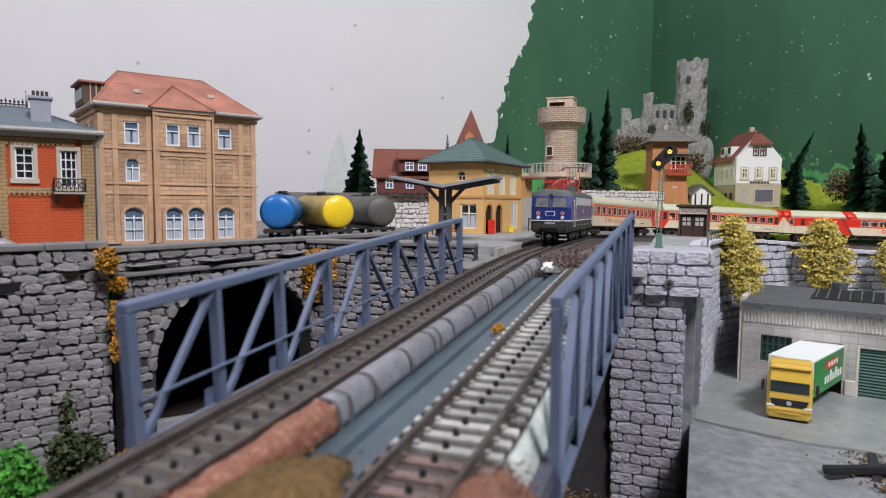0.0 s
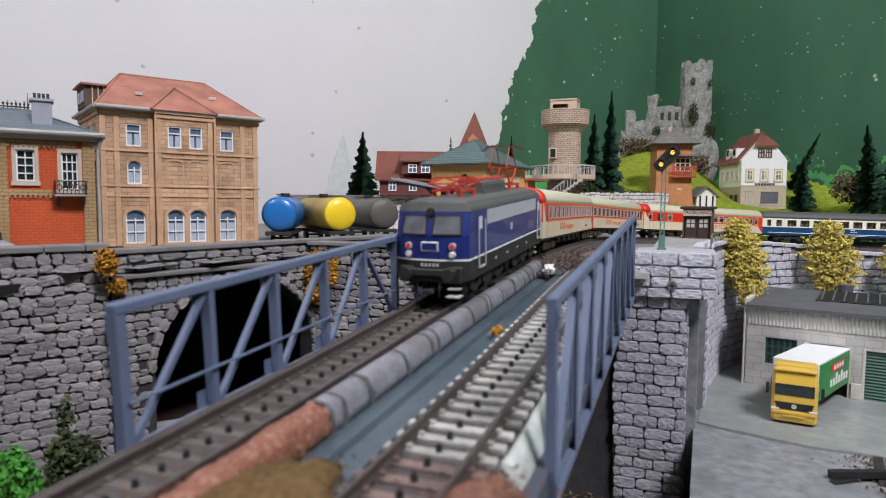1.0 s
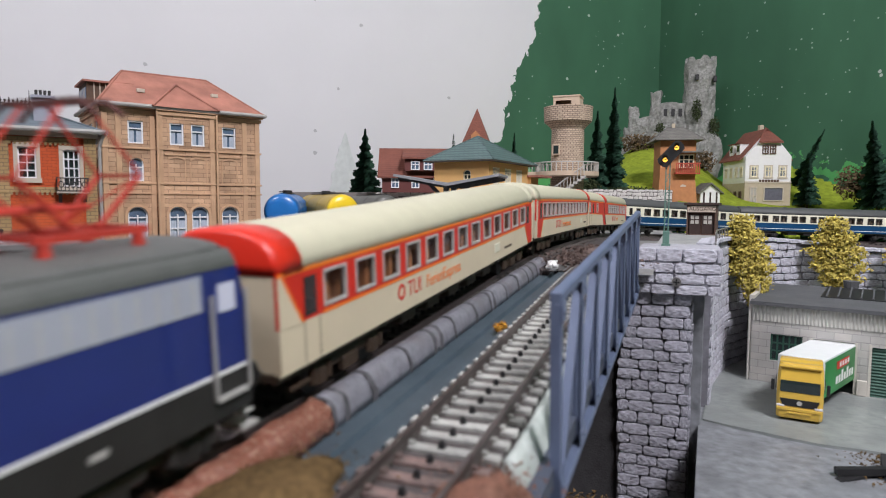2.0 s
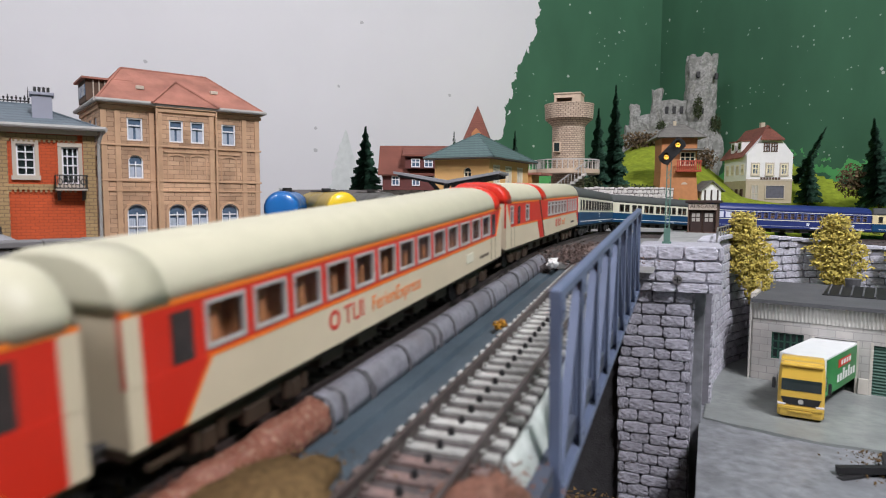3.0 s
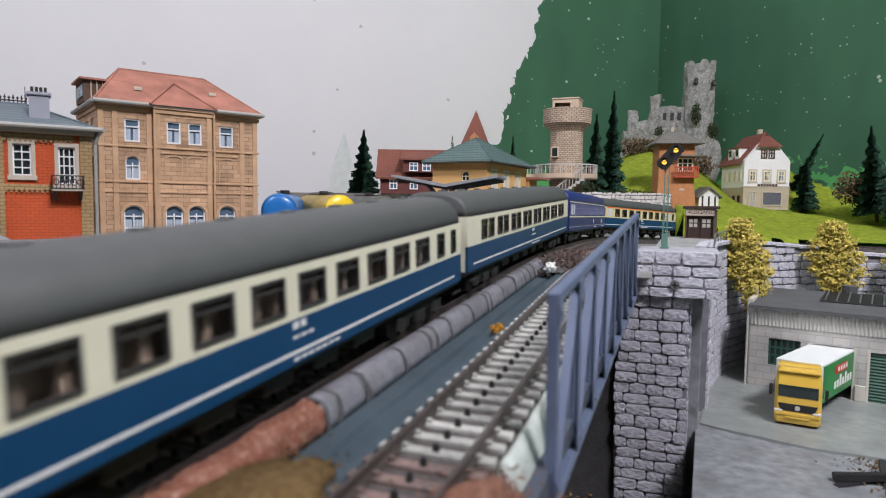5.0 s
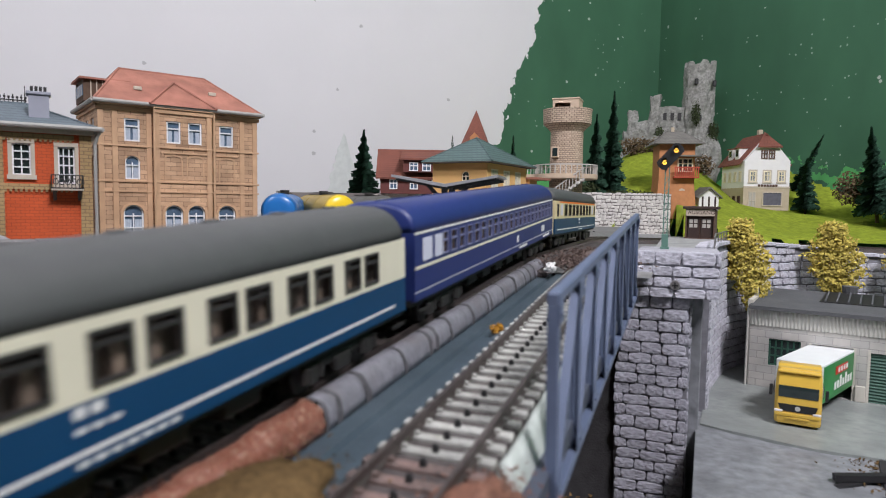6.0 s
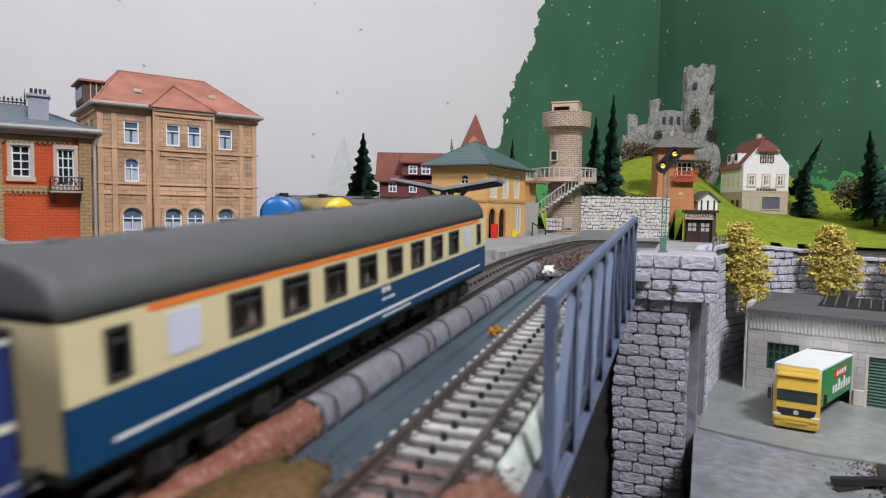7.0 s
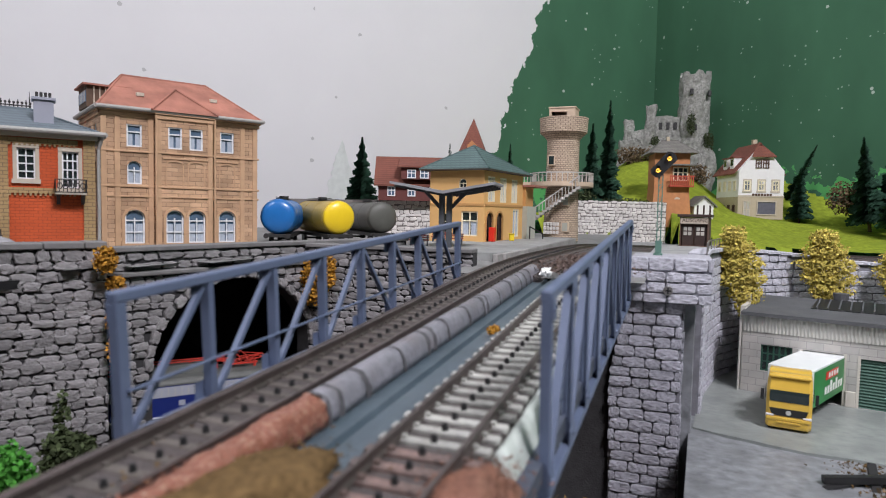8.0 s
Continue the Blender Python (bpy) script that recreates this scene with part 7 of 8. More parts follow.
M["green_grey"] = mat("green_grey", (0.42, 0.42, 0.36), 0.8, var=0.08, bump=0.1)
M["yellow"] = mat("yellow", (0.8, 0.6, 0.02), 0.5, var=0.03, bump=0)


def station():
    s = thing("station_building", "ochre station building with green tiled hip roof", "station", -25.3, 64.3, 1.7, -7)
    W, DEP, H = 6.4, 11.4, 8.0
    I = Matrix()
    left = [(4.75, 0.95, 1.95, 2.6), (2.1, 0.95, 1.0, 2.4), (3.9, 6.0, 0.9, 1.0)]
    wall_part(s, I, 0, W, 0, H, [(x - w / 2, x + w / 2, z, z + h) for x, z, w, h in left], "ochre")
    window(s, I, *left[0], fmat="ivory_frame", pmat="glass_dark", cols=2, rows=(0.62,), net=True, t=0.14)
    window(s, I, *left[1], fmat="ivory_frame", pmat="glass_dark", cols=2, rows=(0.62,), net=False)
    window(s, I, *left[2], fmat="ivory_frame", pmat="glass_dark", cols=2, rows=(0.5,), arch=True, net=False)
    arch_fill(s, I, *left[2], "ochre")
    R = at(W, 0.36, 0, 0, 0, 90)
    up = [(1.6, 4.6, 1.9, 2.7), (4.9, 4.6, 1.9, 2.7), (8.3, 4.6, 1.9, 2.7)]
    doors = [(1.15, 0.4, 1.7, 3.1), (3.9, 0.4, 1.7, 3.1)]
    low = [(8.9, 0.7, 1.9, 3.2)]
    wall_part(s, R, 0, DEP - 0.36, 0, H, [(x - w / 2, x + w / 2, z, z + h) for x, z, w, h in up + doors + low], "ochre")
    for r in up:
        window(s, R, *r, fmat="ivory_frame", pmat="net", deep=0.1, cols=4, rows=(0.85,), net=False, t=0.13)
    for r in low:
        window(s, R, *r, fmat="ivory_frame", pmat="net", deep=0.1, cols=2, rows=(), net=False, t=0.14)
    for i, r in enumerate(doors):
        arch_fill(s, R, *r, "ochre")
        window(s, R, *r, fmat="brown_dark", pmat="brown_dark", cols=2, rows=(0.45,), arch=True, net=False, surround="ochre_dark", name="door")
    wall_part(s, at(0, DEP, 0, 0, 0, -90), 0, DEP - 0.36, 0, H, [], "ochre")
    wall_part(s, at(W, DEP, 0, 0, 0, 180), 0.36, W - 0.36, 0, H, [], "ochre")
    for f, ln in ((I, W), (R, DEP)):
        bm = mesh()
        box(bm, 0, ln, -0.08, 0.02, 4.15, 4.4)
        c = part("string_course", bm, M["ochre_dark"], s)
        c.matrix_basis = f
        bm = mesh()
        box(bm, 0, ln, -0.1, 0.02, 0, 0.28)
        c = part("plinth", bm, M["green_grey"], s)
        c.matrix_basis = f
    hip_roof(s, -0.9, W + 0.9, -0.9, DEP + 0.8, H, (W / 2, W / 2, 4.2, H + 2.9), "roof_green")
    bm = mesh()
    box(bm, -0.88, W + 0.88, -0.88, DEP + 0.78, H - 0.14, H - 0.01)
    part("soffit", bm, M["eave_dark"], s)
    bm = mesh()
    box(bm, W - 3.0, W + 0.6, DEP, DEP + 3.0, 0, 4.3)
    ex = part("extension", bm, M["green_grey"], s)
    bm = mesh()
    box(bm, W - 3.0, W + 0.4, DEP, DEP + 2.6, 4.3, 6.6)
    part("upper_room", bm, M["ochre_dark"], ex)
    bm = mesh()
    box(bm, W - 3.4, W + 1.6, DEP - 0.2, DEP + 4.2, 6.6, 6.85)
    part("flat_roof", bm, M["tile_red"], ex)
    bm = mesh()
    for a, b in (((W + 1.3, 10.6, 1.9), (W + 1.9, 13.6, 1.0)), ((W + 1.3, 10.6, 0), (W + 1.3, 10.6, 1.9)), ((W + 1.9, 13.6, 0), (W + 1.9, 13.6, 1.0))):
        cyl(bm, a, b, 0.08, n=6)
    part("handrail", bm, M["iron"], s)


station()
bm = mesh()
box(bm, -0.28, 0.28, -0.2, 0.2, 0, 0.7, 0.05)
box(bm, -0.34, 0.34, -0.26, 0.26, 0.7, 0.8, 0.03)
ob = part("yellow_bin", bm, M["yellow"])
ob.matrix_basis = at(-17.1, 68.2, 2.12, 0, 0, 20)
tagged(ob, "small bright yellow grit bin by the station wall", "bin")
bm = mesh()
box(bm, -0.3, 0.3, -0.3, 0.3, 0, 1.5, 0.05)
box(bm, -0.24, 0.24, -0.34, -0.3, 0.8, 1.35)
ob = part("vending_machine", bm, M["red"])
ob.matrix_basis = at(-18.3, 64.6, 2.12, 0, 0, 83)
tagged(ob, "small red vending machine beside the station door", "vending machine")


M["edge_grey"] = mat("edge_grey", (0.3, 0.29, 0.28), 0.9, var=0.3, scale=120, bump=0.4, rnd=0.15, stain=0.5, stain_col=(0.2, 0.19, 0.18))


def platform():
    p = thing("platform", "grey station platform with pale block edge", "platform", kind="structure")
    bm = mesh()
    slab(bm, [(-24, 46.5), (-13.2, 46.5), (-12.4, 48.5), (-12.2, 66), (-12.6, 78), (-13.0, 84), (-24, 84)], 1.2, 2.1)
    part("surface", bm, M["concrete"], p)
    rnd = random.Random(31)
    y = 45.6
    for k in range(24):
        ln = 1.55
        x = -12.25 if y > 47 else -12.5
        bm = mesh()
        box(bm, -0.25, 0.12, 0.02, ln - 0.02, 1.2, 2.08, 0.05)
        b = part("edge_block", bm, M["edge_grey"], p)
        b.matrix_basis = at(x - 0.012 * max(0, y - 66), y, 0, 0, 0, 0)
        y += ln


platform()


def canopy():
    c = thing("platform_canopy", "grey butterfly platform canopy on a twin column", "canopy", -18.4, 50.6, 2.5, 8)
    for sx in (-1, 1):
        bm = mesh()
        loft(bm, [[(0, y, 4.15), (sx * (4.4 if sx > 0 else 4.5), y, 4.95), (sx * (4.4 if sx > 0 else 4.5), y, 5.15), (0, y, 4.4)] for y in (-1.6, 3.6)])
        part("roof_wing", bm, M["canopy_grey"], c)
        for k in range(4):
            y = -1.2 + k * 1.5
            bm = mesh()
            bar(bm, (sx * 0.2, y, 4.1), (sx * 4.2, y, 4.8), 0.14, 0.2)
            part("rafter", bm, M["canopy_dark"], c)
        for y in (0,):
            bm = mesh()
            bar(bm, (sx * 0.25, y, 2.8), (sx * 1.9, y, 4.5), 0.22, 0.3)
            part("strut", bm, M["canopy_dark"], c)
    for y in (0,):
        for x in (-0.32, 0.32):
            bm = mesh()
            box(bm, x - 0.22, x + 0.22, y - 0.25, y + 0.25, -0.4, 4.3, 0.04)
            part("column", bm, M["canopy_dark"], c)


M["canopy_grey"] = mat("canopy_grey", (0.26, 0.265, 0.28), 0.55, var=0.1, bump=0.08)
M["canopy_dark"] = mat("canopy_dark", (0.06, 0.065, 0.075), 0.6, var=0.15)
canopy()


def platform_bench(x, y, rz):
    b = thing("platform_bench", "dark red slatted bench on the platform", "bench", x, y, 2.1, rz, group="platform benches")
    for k in range(3):
        bm = mesh()
        box(bm, -0.9, 0.9, -0.25 + k * 0.17, -0.12 + k * 0.17, 0.48, 0.55)
        part("seat_slat", bm, M["red_dark"], b)
    for z in (0.68, 0.86):
        bm = mesh()
        box(bm, -0.9, 0.9, 0.27, 0.33, z, z + 0.12)
        part("back_slat", bm, M["red_dark"], b)
    for q in (-0.75, 0.75):
        bm = mesh()
        box(bm, q - 0.05, q + 0.05, -0.2, 0.26, 0, 0.47)
        box(bm, q - 0.05, q + 0.05, 0.25, 0.32, 0.3, 0.98)
        part("leg", bm, M["canopy_dark"], b)


M["red_dark"] = mat("red_dark", (0.22, 0.03, 0.025), 0.6, var=0.15)
for x, y, rz in ((-21.6, 52.5, 20), (-20.2, 58.0, 15), (-22.6, 60.5, 10)):
    platform_bench(x, y, rz)

# ---- tower, far houses, castle ----
M["tower_trim"] = mat("tower_trim", (0.54, 0.42, 0.31), 0.85, var=0.1, bump=0.2)
M["rail_pale"] = mat("rail_pale", (0.45, 0.43, 0.4), 0.6, var=0.05, bump=0)


def round_brick_tower():
    t = thing("lookout_tower", "round stone lookout tower with gallery and outside stair", "tower", -14.8, 85.6, 1.6)
    n = 40

    def ring(r, z):
        return [(r * math.cos(2 * math.pi * k / n), r * math.sin(2 * math.pi * k / n), z) for k in range(n)]

    bm = mesh()
    loft(bm, [ring(2.3, 0), ring(2.15, 7.2), ring(2.12, 13.3), ring(2.5, 13.8), ring(3.1, 14.3), ring(3.1, 14.5)])
    part("shaft", bm, M["tower_wall"], t)
    bm = mesh()
    loft(bm, [ring(3.12, 14.5), ring(3.18, 16.0), ring(3.22, 16.05), ring(3.22, 16.2), ring(2.85, 16.2), ring(2.85, 15.0)])
    part("parapet", bm, M["tower_wall"], t)
    bm = mesh()
    holed(bm, -1.7, 1.7, 14.9, 17.4, -1.5, -1.3, [(-1.4, 0.6, 15.95, 16.95)])
    box(bm, -1.7, -1.5, -1.3, 1.5, 14.9, 17.4)
    box(bm, 1.5, 1.7, -1.3, 1.5, 14.9, 17.4)
    box(bm, -1.5, 1.5, 1.3, 1.5, 14.9, 17.4)
    box(bm, -1.8, 1.8, -1.6, 1.6, 17.4, 17.6, 0.03)
    part("lantern_room", bm, M["tower_trim"], t)
    bm = mesh()
    loft(bm, [ring(4.0, 7.1), ring(4.1, 7.2), ring(4.1, 7.75), ring(2.0, 7.75), ring(2.0, 7.1)])
    box(bm, -9.0, -2.0, -1.6, 1.5, 7.1, 7.75)
    gl = part("gallery", bm, M["tower_trim"], t)
    for k in range(36):
        a = 2 * math.pi * k / 36
        bm = mesh()
        cyl(bm, (4.0 * math.cos(a), 4.0 * math.sin(a), 7.75), (4.0 * math.cos(a), 4.0 * math.sin(a), 8.9), 0.07, n=5)
        part("baluster", bm, M["rail_pale"], gl)
    bm = mesh()
    loft(bm, [ring(4.08, 8.85), ring(4.08, 9.0), ring(3.92, 9.0), ring(3.92, 8.85)], caps=False)
    for k in range(14):
        x = -9 + k * 0.42
        cyl(bm, (x, -1.5, 7.75), (x, -1.5, 8.9), 0.06, n=5)
    bar(bm, (-9, -1.5, 8.92), (-3.6, -1.5, 8.92), 0.12, 0.12)
    part("gallery_rail", bm, M["rail_pale"], gl)
    # straight flight on the near side, rising to the right
    bm = mesh()
    steps = 14
    for k in range(steps):
        f = k / steps
        x, z = -3.6 + 6.4 * f, 2.4 + 4.7 * f
        box(bm, x, x + 0.55, -3.7, -2.5, z, z + 0.32)
    bar(bm, (-3.6, -3.1, 2.3), (2.9, -3.1, 7.1), 0.35, 0.3)
    st = part("stair", bm, M["rail_pale"], t)
    for k in range(16):
        f = k / 15
        x, z = -3.5 + 6.3 * f, 2.6 + 4.7 * f
        bm = mesh()
        cyl(bm, (x, -3.7, z), (x, -3.7, z + 1.15), 0.06, n=5)
        part("baluster", bm, M["rail_pale"], st)
    bm = mesh()
    bar(bm, (-3.6, -3.7, 3.75), (2.9, -3.7, 8.5), 0.14, 0.14)
    part("stair_rail", bm, M["rail_pale"], st)
    for x, z, m in ((-1.1, 9.9, "glass_dark"), (0.9, 4.6, "green_grey"), (0.9, 1.2, "green_grey")):
        bm = mesh()
        box(bm, x - 0.5, x + 0.5, -2.25, -1.5, z, z + 1.35, 0.03)
        fr = part("window_frame", bm, M["tower_trim"], t)
        bm = mesh()
        box(bm, x - 0.33, x + 0.33, -2.28, -2.2, z + 0.15, z + 1.2)
        part("pane", bm, M[m], fr)
    bm = mesh()
    for i in range(5):
        for j in range(3):
            box(bm, -1.9 + i * 0.42, -1.55 + i * 0.42, -2.35, -1.2, 0.9 + j * 0.55, 1.35 + j * 0.55, 0.04)
    part("pale_patch", bm, M["stone_pale"], t)


def round_mat():
    m = mat("tower_wall", (0.4, 0.3, 0.22), 0.9, var=0.2, scale=60, bump=0)
    nt = m.node_tree
    b = nt.nodes["Principled BSDF"]
    co = nt.nodes.new("ShaderNodeTexCoord")
    sep = nt.nodes.new("ShaderNodeSeparateXYZ")
    nt.links.new(co.outputs["Object"], sep.inputs[0])
    an = nt.nodes.new("ShaderNodeMath")
    an.operation = "ARCTAN2"
    nt.links.new(sep.outputs["Y"], an.inputs[0])
    nt.links.new(sep.outputs["X"], an.inputs[1])
    mu = nt.nodes.new("ShaderNodeMath")
    mu.operation = "MULTIPLY"
    mu.inputs[1].default_value = 0.0225
    nt.links.new(an.outputs[0], mu.inputs[0])
    com = nt.nodes.new("ShaderNodeCombineXYZ")
    nt.links.new(mu.outputs[0], com.inputs["X"])
    nt.links.new(sep.outputs["Z"], com.inputs["Y"])
    t = nt.nodes.new("ShaderNodeTexBrick")
    t.inputs["Scale"].default_value = 1
    t.inputs["Brick Width"].default_value, t.inputs["Row Height"].default_value, t.inputs["Mortar Size"].default_value = 0.0046, 0.0025, 0.0003
    t.inputs["Color1"].default_value, t.inputs["Color2"].default_value, t.inputs["Mortar"].default_value = (0.56, 0.44, 0.33, 1), (0.42, 0.32, 0.24, 1), (0.2, 0.145, 0.105, 1)
    nt.links.new(com.outputs[0], t.inputs["Vector"])
    nt.links.new(t.outputs["Color"], b.inputs["Base Color"])
    bp = nt.nodes.new("ShaderNodeBump")
    bp.invert = True
    bp.inputs["Strength"].default_value, bp.inputs["Distance"].default_value = 0.7, 0.0008
    nt.links.new(t.outputs["Fac"], bp.inputs["Height"])
    nt.links.new(bp.outputs["Normal"], b.inputs["Normal"])
    return m


M["tower_wall"] = round_mat()
round_brick_tower()

# pale stone walls behind the line and behind the siding
w1, n1 = wall_frame("wall_pale_far", "pale stone retaining wall behind the curve", (-20.5, 111.9), (-2.2, 118.6))
bm = mesh()
box(bm, 0, n1, 0, 0.8, -1, 7.55)
part("wall_core", bm, M["joint_pale"], w1)
masonry(w1, "pale", 0, n1, 0.2, 7.6, (0.48, 0.68), (0.55, 1.1), 0.1, straight, 51, 0.06, 0.1)
bm = mesh()
box(bm, 0, n1, -0.5, 0.0, -1, 0.5, 0.05)
part("kerb", bm, M["concrete"], w1)
w2, n2 = wall_frame("wall_pale_siding", "pale stone terrace wall behind the tank wagons", (-52, 76.7), (-24, 87.3))
bm = mesh()
box(bm, 0, n2, 0, 9, 0.5, 6.6)
part("wall_core", bm, M["joint_pale"], w2)
masonry(w2, "pale", 12, n2 - 4, 1.7, 6.65, (0.48, 0.68), (0.55, 1.1), 0.1, straight, 52, 0.06, 0.1)

M["glass_shop"] = mat("glass_shop", (0.13, 0.13, 0.16), 0.15, var=0.2, bump=0)
M["half_timber"] = mat("half_timber", (0.12, 0.035, 0.03), 0.8, var=0.15, bump=0.2)
M["roof_rust"] = brick_mat("roof_rust", (0.22, 0.075, 0.05), (0.19, 0.065, 0.045), (0.11, 0.04, 0.03), 0.6, 0.3, 0.08, stain=0.15)
M["orange_wood"] = mat("orange_wood", (0.45, 0.19, 0.075), 0.75, var=0.15, bump=0.2)
M["red_wood"] = mat("red_wood", (0.4, 0.06, 0.03), 0.7, var=0.12, bump=0.15)
M["white_wall"] = mat("white_wall", (0.75, 0.74, 0.74), 0.8, var=0.04, bump=0.1)
M["tan_wall"] = mat("tan_wall", (0.45, 0.38, 0.28), 0.8, var=0.08, bump=0.15)
M["slate_old"] = brick_mat("slate_old", (0.2, 0.19, 0.17), (0.17, 0.16, 0.15), (0.1, 0.1, 0.09), 0.6, 0.3, 0.1, stain=0.2)
M["rock"] = mat("rock", (0.24, 0.24, 0.225), 0.95, var=0.8, scale=220, bump=1.6, fine=300, stain=0.7, stain_col=(0.11, 0.12, 0.1))


def gable_house(name, label, x, y, z, rz, W, DEP, H, top, wall, roof, over=0.6, clip=0.0):
    """A house whose gable looks to -y, its ridge running back along y."""
    h = thing(name, label, "house", x, y, z, rz)
    bm = mesh()
    prism(bm, [(0, 0), (W, 0), (W, H), (W / 2 + clip, top - clip * 1.2), (W / 2 - clip, top - clip * 1.2), (0, H)], 0, DEP)
    part("wall", bm, M[wall], h)
    sl = (top - H) / (W / 2)
    for sx in (-1, 1):
        bm = mesh()
        xs = W / 2
        a, b = xs + sx * (W / 2 + over), xs
        za = H - sl * over
        loft(bm, [[(a, yy, za + 0.05), (b, yy, top + 0.05), (b, yy, top + 0.3), (a, yy, za + 0.28)] for yy in (-over + (clip * 1.2 if clip else 0), DEP + over)])
        part("roof", bm, M[roof], h)
    return h


# dark red timber house behind the terrace wall
h = gable_house("timber_house", "dark red timber house with long rust-brown roof", -41.5, 85.4, 6.6, -68, 6.0, 9.5, 2.6, 6.0, "half_timber", "roof_rust")
fac = at(6.0, 0, 0, 0, 0, 90)
for x in (1.8, 4.6, 7.6):
    window(h, at(6.02, 0, 0, 0, 0, 90), x, 0.6, 1.1, 1.35, net=False, pmat="pane_blue", t=0.14, deep=-0.06)
bm = mesh()
prism(bm, [(4.1, 3.3), (7.2, 2.9), (7.2, 4.6), (3.4, 5.6)], 3.2, 9.6)
dm = part("dormer", bm, M["half_timber"], h)
bm = mesh()
loft(bm, [[(7.7, y, 4.5), (3.0, y, 5.85), (3.0, y, 6.1), (7.7, y, 4.75)] for y in (2.8, 10.0)])
part("dormer_roof", bm, M["roof_rust"], dm)
for k in range(3):
    window(h, at(7.22, 0, 0, 0, 0, 90), 4.6 + k * 1.75, 3.05, 1.2, 1.2, net=False, pmat="pane_blue", t=0.14, deep=-0.06)

# little church spire above the station roof
c = thing("church", "small church with a steep red-brown spire", "church", -32.4, 94.6, 6.0, 12)
bm = mesh()
box(bm, 0, 3.6, 0, 3.6, -4, 8.6)
part("tower", bm, M["tan_wall"], c)
bm = mesh()
v = [bm.verts.new(p) for p in ((-0.3, -0.3, 8.5), (3.9, -0.3, 8.5), (3.9, 3.9, 8.5), (-0.3, 3.9, 8.5), (1.8, 1.8, 14.0))]
for i in range(4):
    bm.faces.new((v[i], v[(i + 1) % 4], v[4]))
bm.faces.new(v[:4][::-1])
sp = part("spire", bm, M["roof_rust"], c)
bm = mesh()
prism(bm, [(1.1, 8.6), (2.5, 8.6), (2.5, 9.6), (1.8, 10.3), (1.1, 9.6)], -0.45, 1.2)
part("louvre_dormer", bm, M["orange_wood"], sp)

# tall timber signal box with a red balcony
sb = thing("signal_box", "tall orange-brown signal box with red balcony and grey roof", "signal box", -4.4, 118.9, 5.2, 14)
bm = mesh()
loft(bm, [[(-d, -d, z), (6.0 + d, -d, z), (6.0 + d, 5.5 + d, z), (-d, 5.5 + d, z)] for z, d in ((-2, 0.5), (4.5, 0.0), (11.0, 0.0))])
part("tower_wall", bm, M["orange_wood"], sb)
bm = mesh()
box(bm, 2.4, 6.5, -1.3, 0, 5.1, 5.35, 0.03)
bc = part("balcony", bm, M["red_wood"], sb)
for k in range(12):
    bm = mesh()
    x = 2.5 + k * 0.35
    box(bm, x - 0.09, x + 0.09, -1.3, -1.2, 5.35, 6.9)
    part("slat", bm, M["red_wood"], bc)
bm = mesh()
box(bm, 2.35, 6.55, -1.36, -1.16, 6.85, 7.05)
part("balcony_rail", bm, M["red_wood"], bc)
window(sb, Matrix(), 4.4, 6.2, 2.6, 2.4, fmat="ivory_frame", pmat="glass_dark", cols=3, net=False, deep=-0.1, t=0.2)
window(sb, Matrix(), 1.2, 0.4, 0.8, 1.5, fmat="brown_dark", pmat="glass_dark", cols=2, net=False, deep=-0.1, t=0.14)
bm = mesh()
cyl(bm, (4.0, -0.02, 2.8), (4.0, -0.12, 2.8), 0.55, n=18)
part("clock", bm, M["sign_cream"], sb)
hip_roof(sb, -1.2, 7.2, -1.5, 6.7, 11.0, (1.8, 4.2, 2.7, 13.6), "slate_old")
bm = mesh()
box(bm, 2.2, 6.8, -1.8, -0.2, 8.8, 9.05)
part("awning", bm, M["slate_old"], sb)
bm = mesh()
box(bm, 2.4, 2.9, 2.4, 2.9, 12.8, 14.2)
part("chimney", bm, M["tan_wall"], sb)
sh = gable_house("lean_to_shed", "small white shed with grey roof by the signal box", 2.4, 120.9, 4.6, 20, 3.4, 4.0, 2.6, 4.0, "white_wall", "slate_old", 0.5)
for x in (0.6, 1.7, 2.8):
    bm = mesh()
    box(bm, x - 0.14, x + 0.14, -0.08, 0.02, 0, 2.6)
    part("timber_post", bm, M["brown_dark"], sh)

# white half-hipped house with a shop front
wh = gable_house("shop_house", "white half-hipped house with tan shop floor and red roof", 10.4, 134.3, 4.9, 20, 8.6, 10.0, 9.3, 14.4, "white_wall", "roof_rust", 0.7, 1.3)
bm = mesh()
v = [bm.verts.new(p) for p in ((2.0, -0.75, 11.8), (6.6, -0.75, 11.8), (4.3, 1.8, 14.75))]
v2 = [bm.verts.new(p) for p in ((2.0, -0.75, 12.05), (6.6, -0.75, 12.05), (4.3, 1.8, 15.0))]
bm.faces.new(v)
bm.faces.new(v2)
for i in range(3):
    bm.faces.new((v[i], v[(i + 1) % 3], v2[(i + 1) % 3], v2[i]))
part("half_hip", bm, M["roof_rust"], wh)
bm = mesh()
box(bm, -0.04, 8.64, -0.05, 10.05, 0, 4.25)
part("shop_floor", bm, M["tan_wall"], wh)
bm = mesh()
box(bm, -0.1, 8.7, -0.14, 0, 4.25, 4.55)
part("string_course", bm, M["trim_pale"], wh)
for x in (1.6, 4.3, 7.0):
    window(wh, Matrix(), x, 5.4, 1.25, 2.0, fmat="ivory_frame", pmat="pane_blue", net=False, deep=-0.06, t=0.2, surround="trim_pale")
for x in (3.6, 5.0):
    window(wh, Matrix(), x, 9.7, 1.2, 1.7, fmat="brown_wood", pmat="pane_blue", net=False, deep=-0.06, t=0.2)
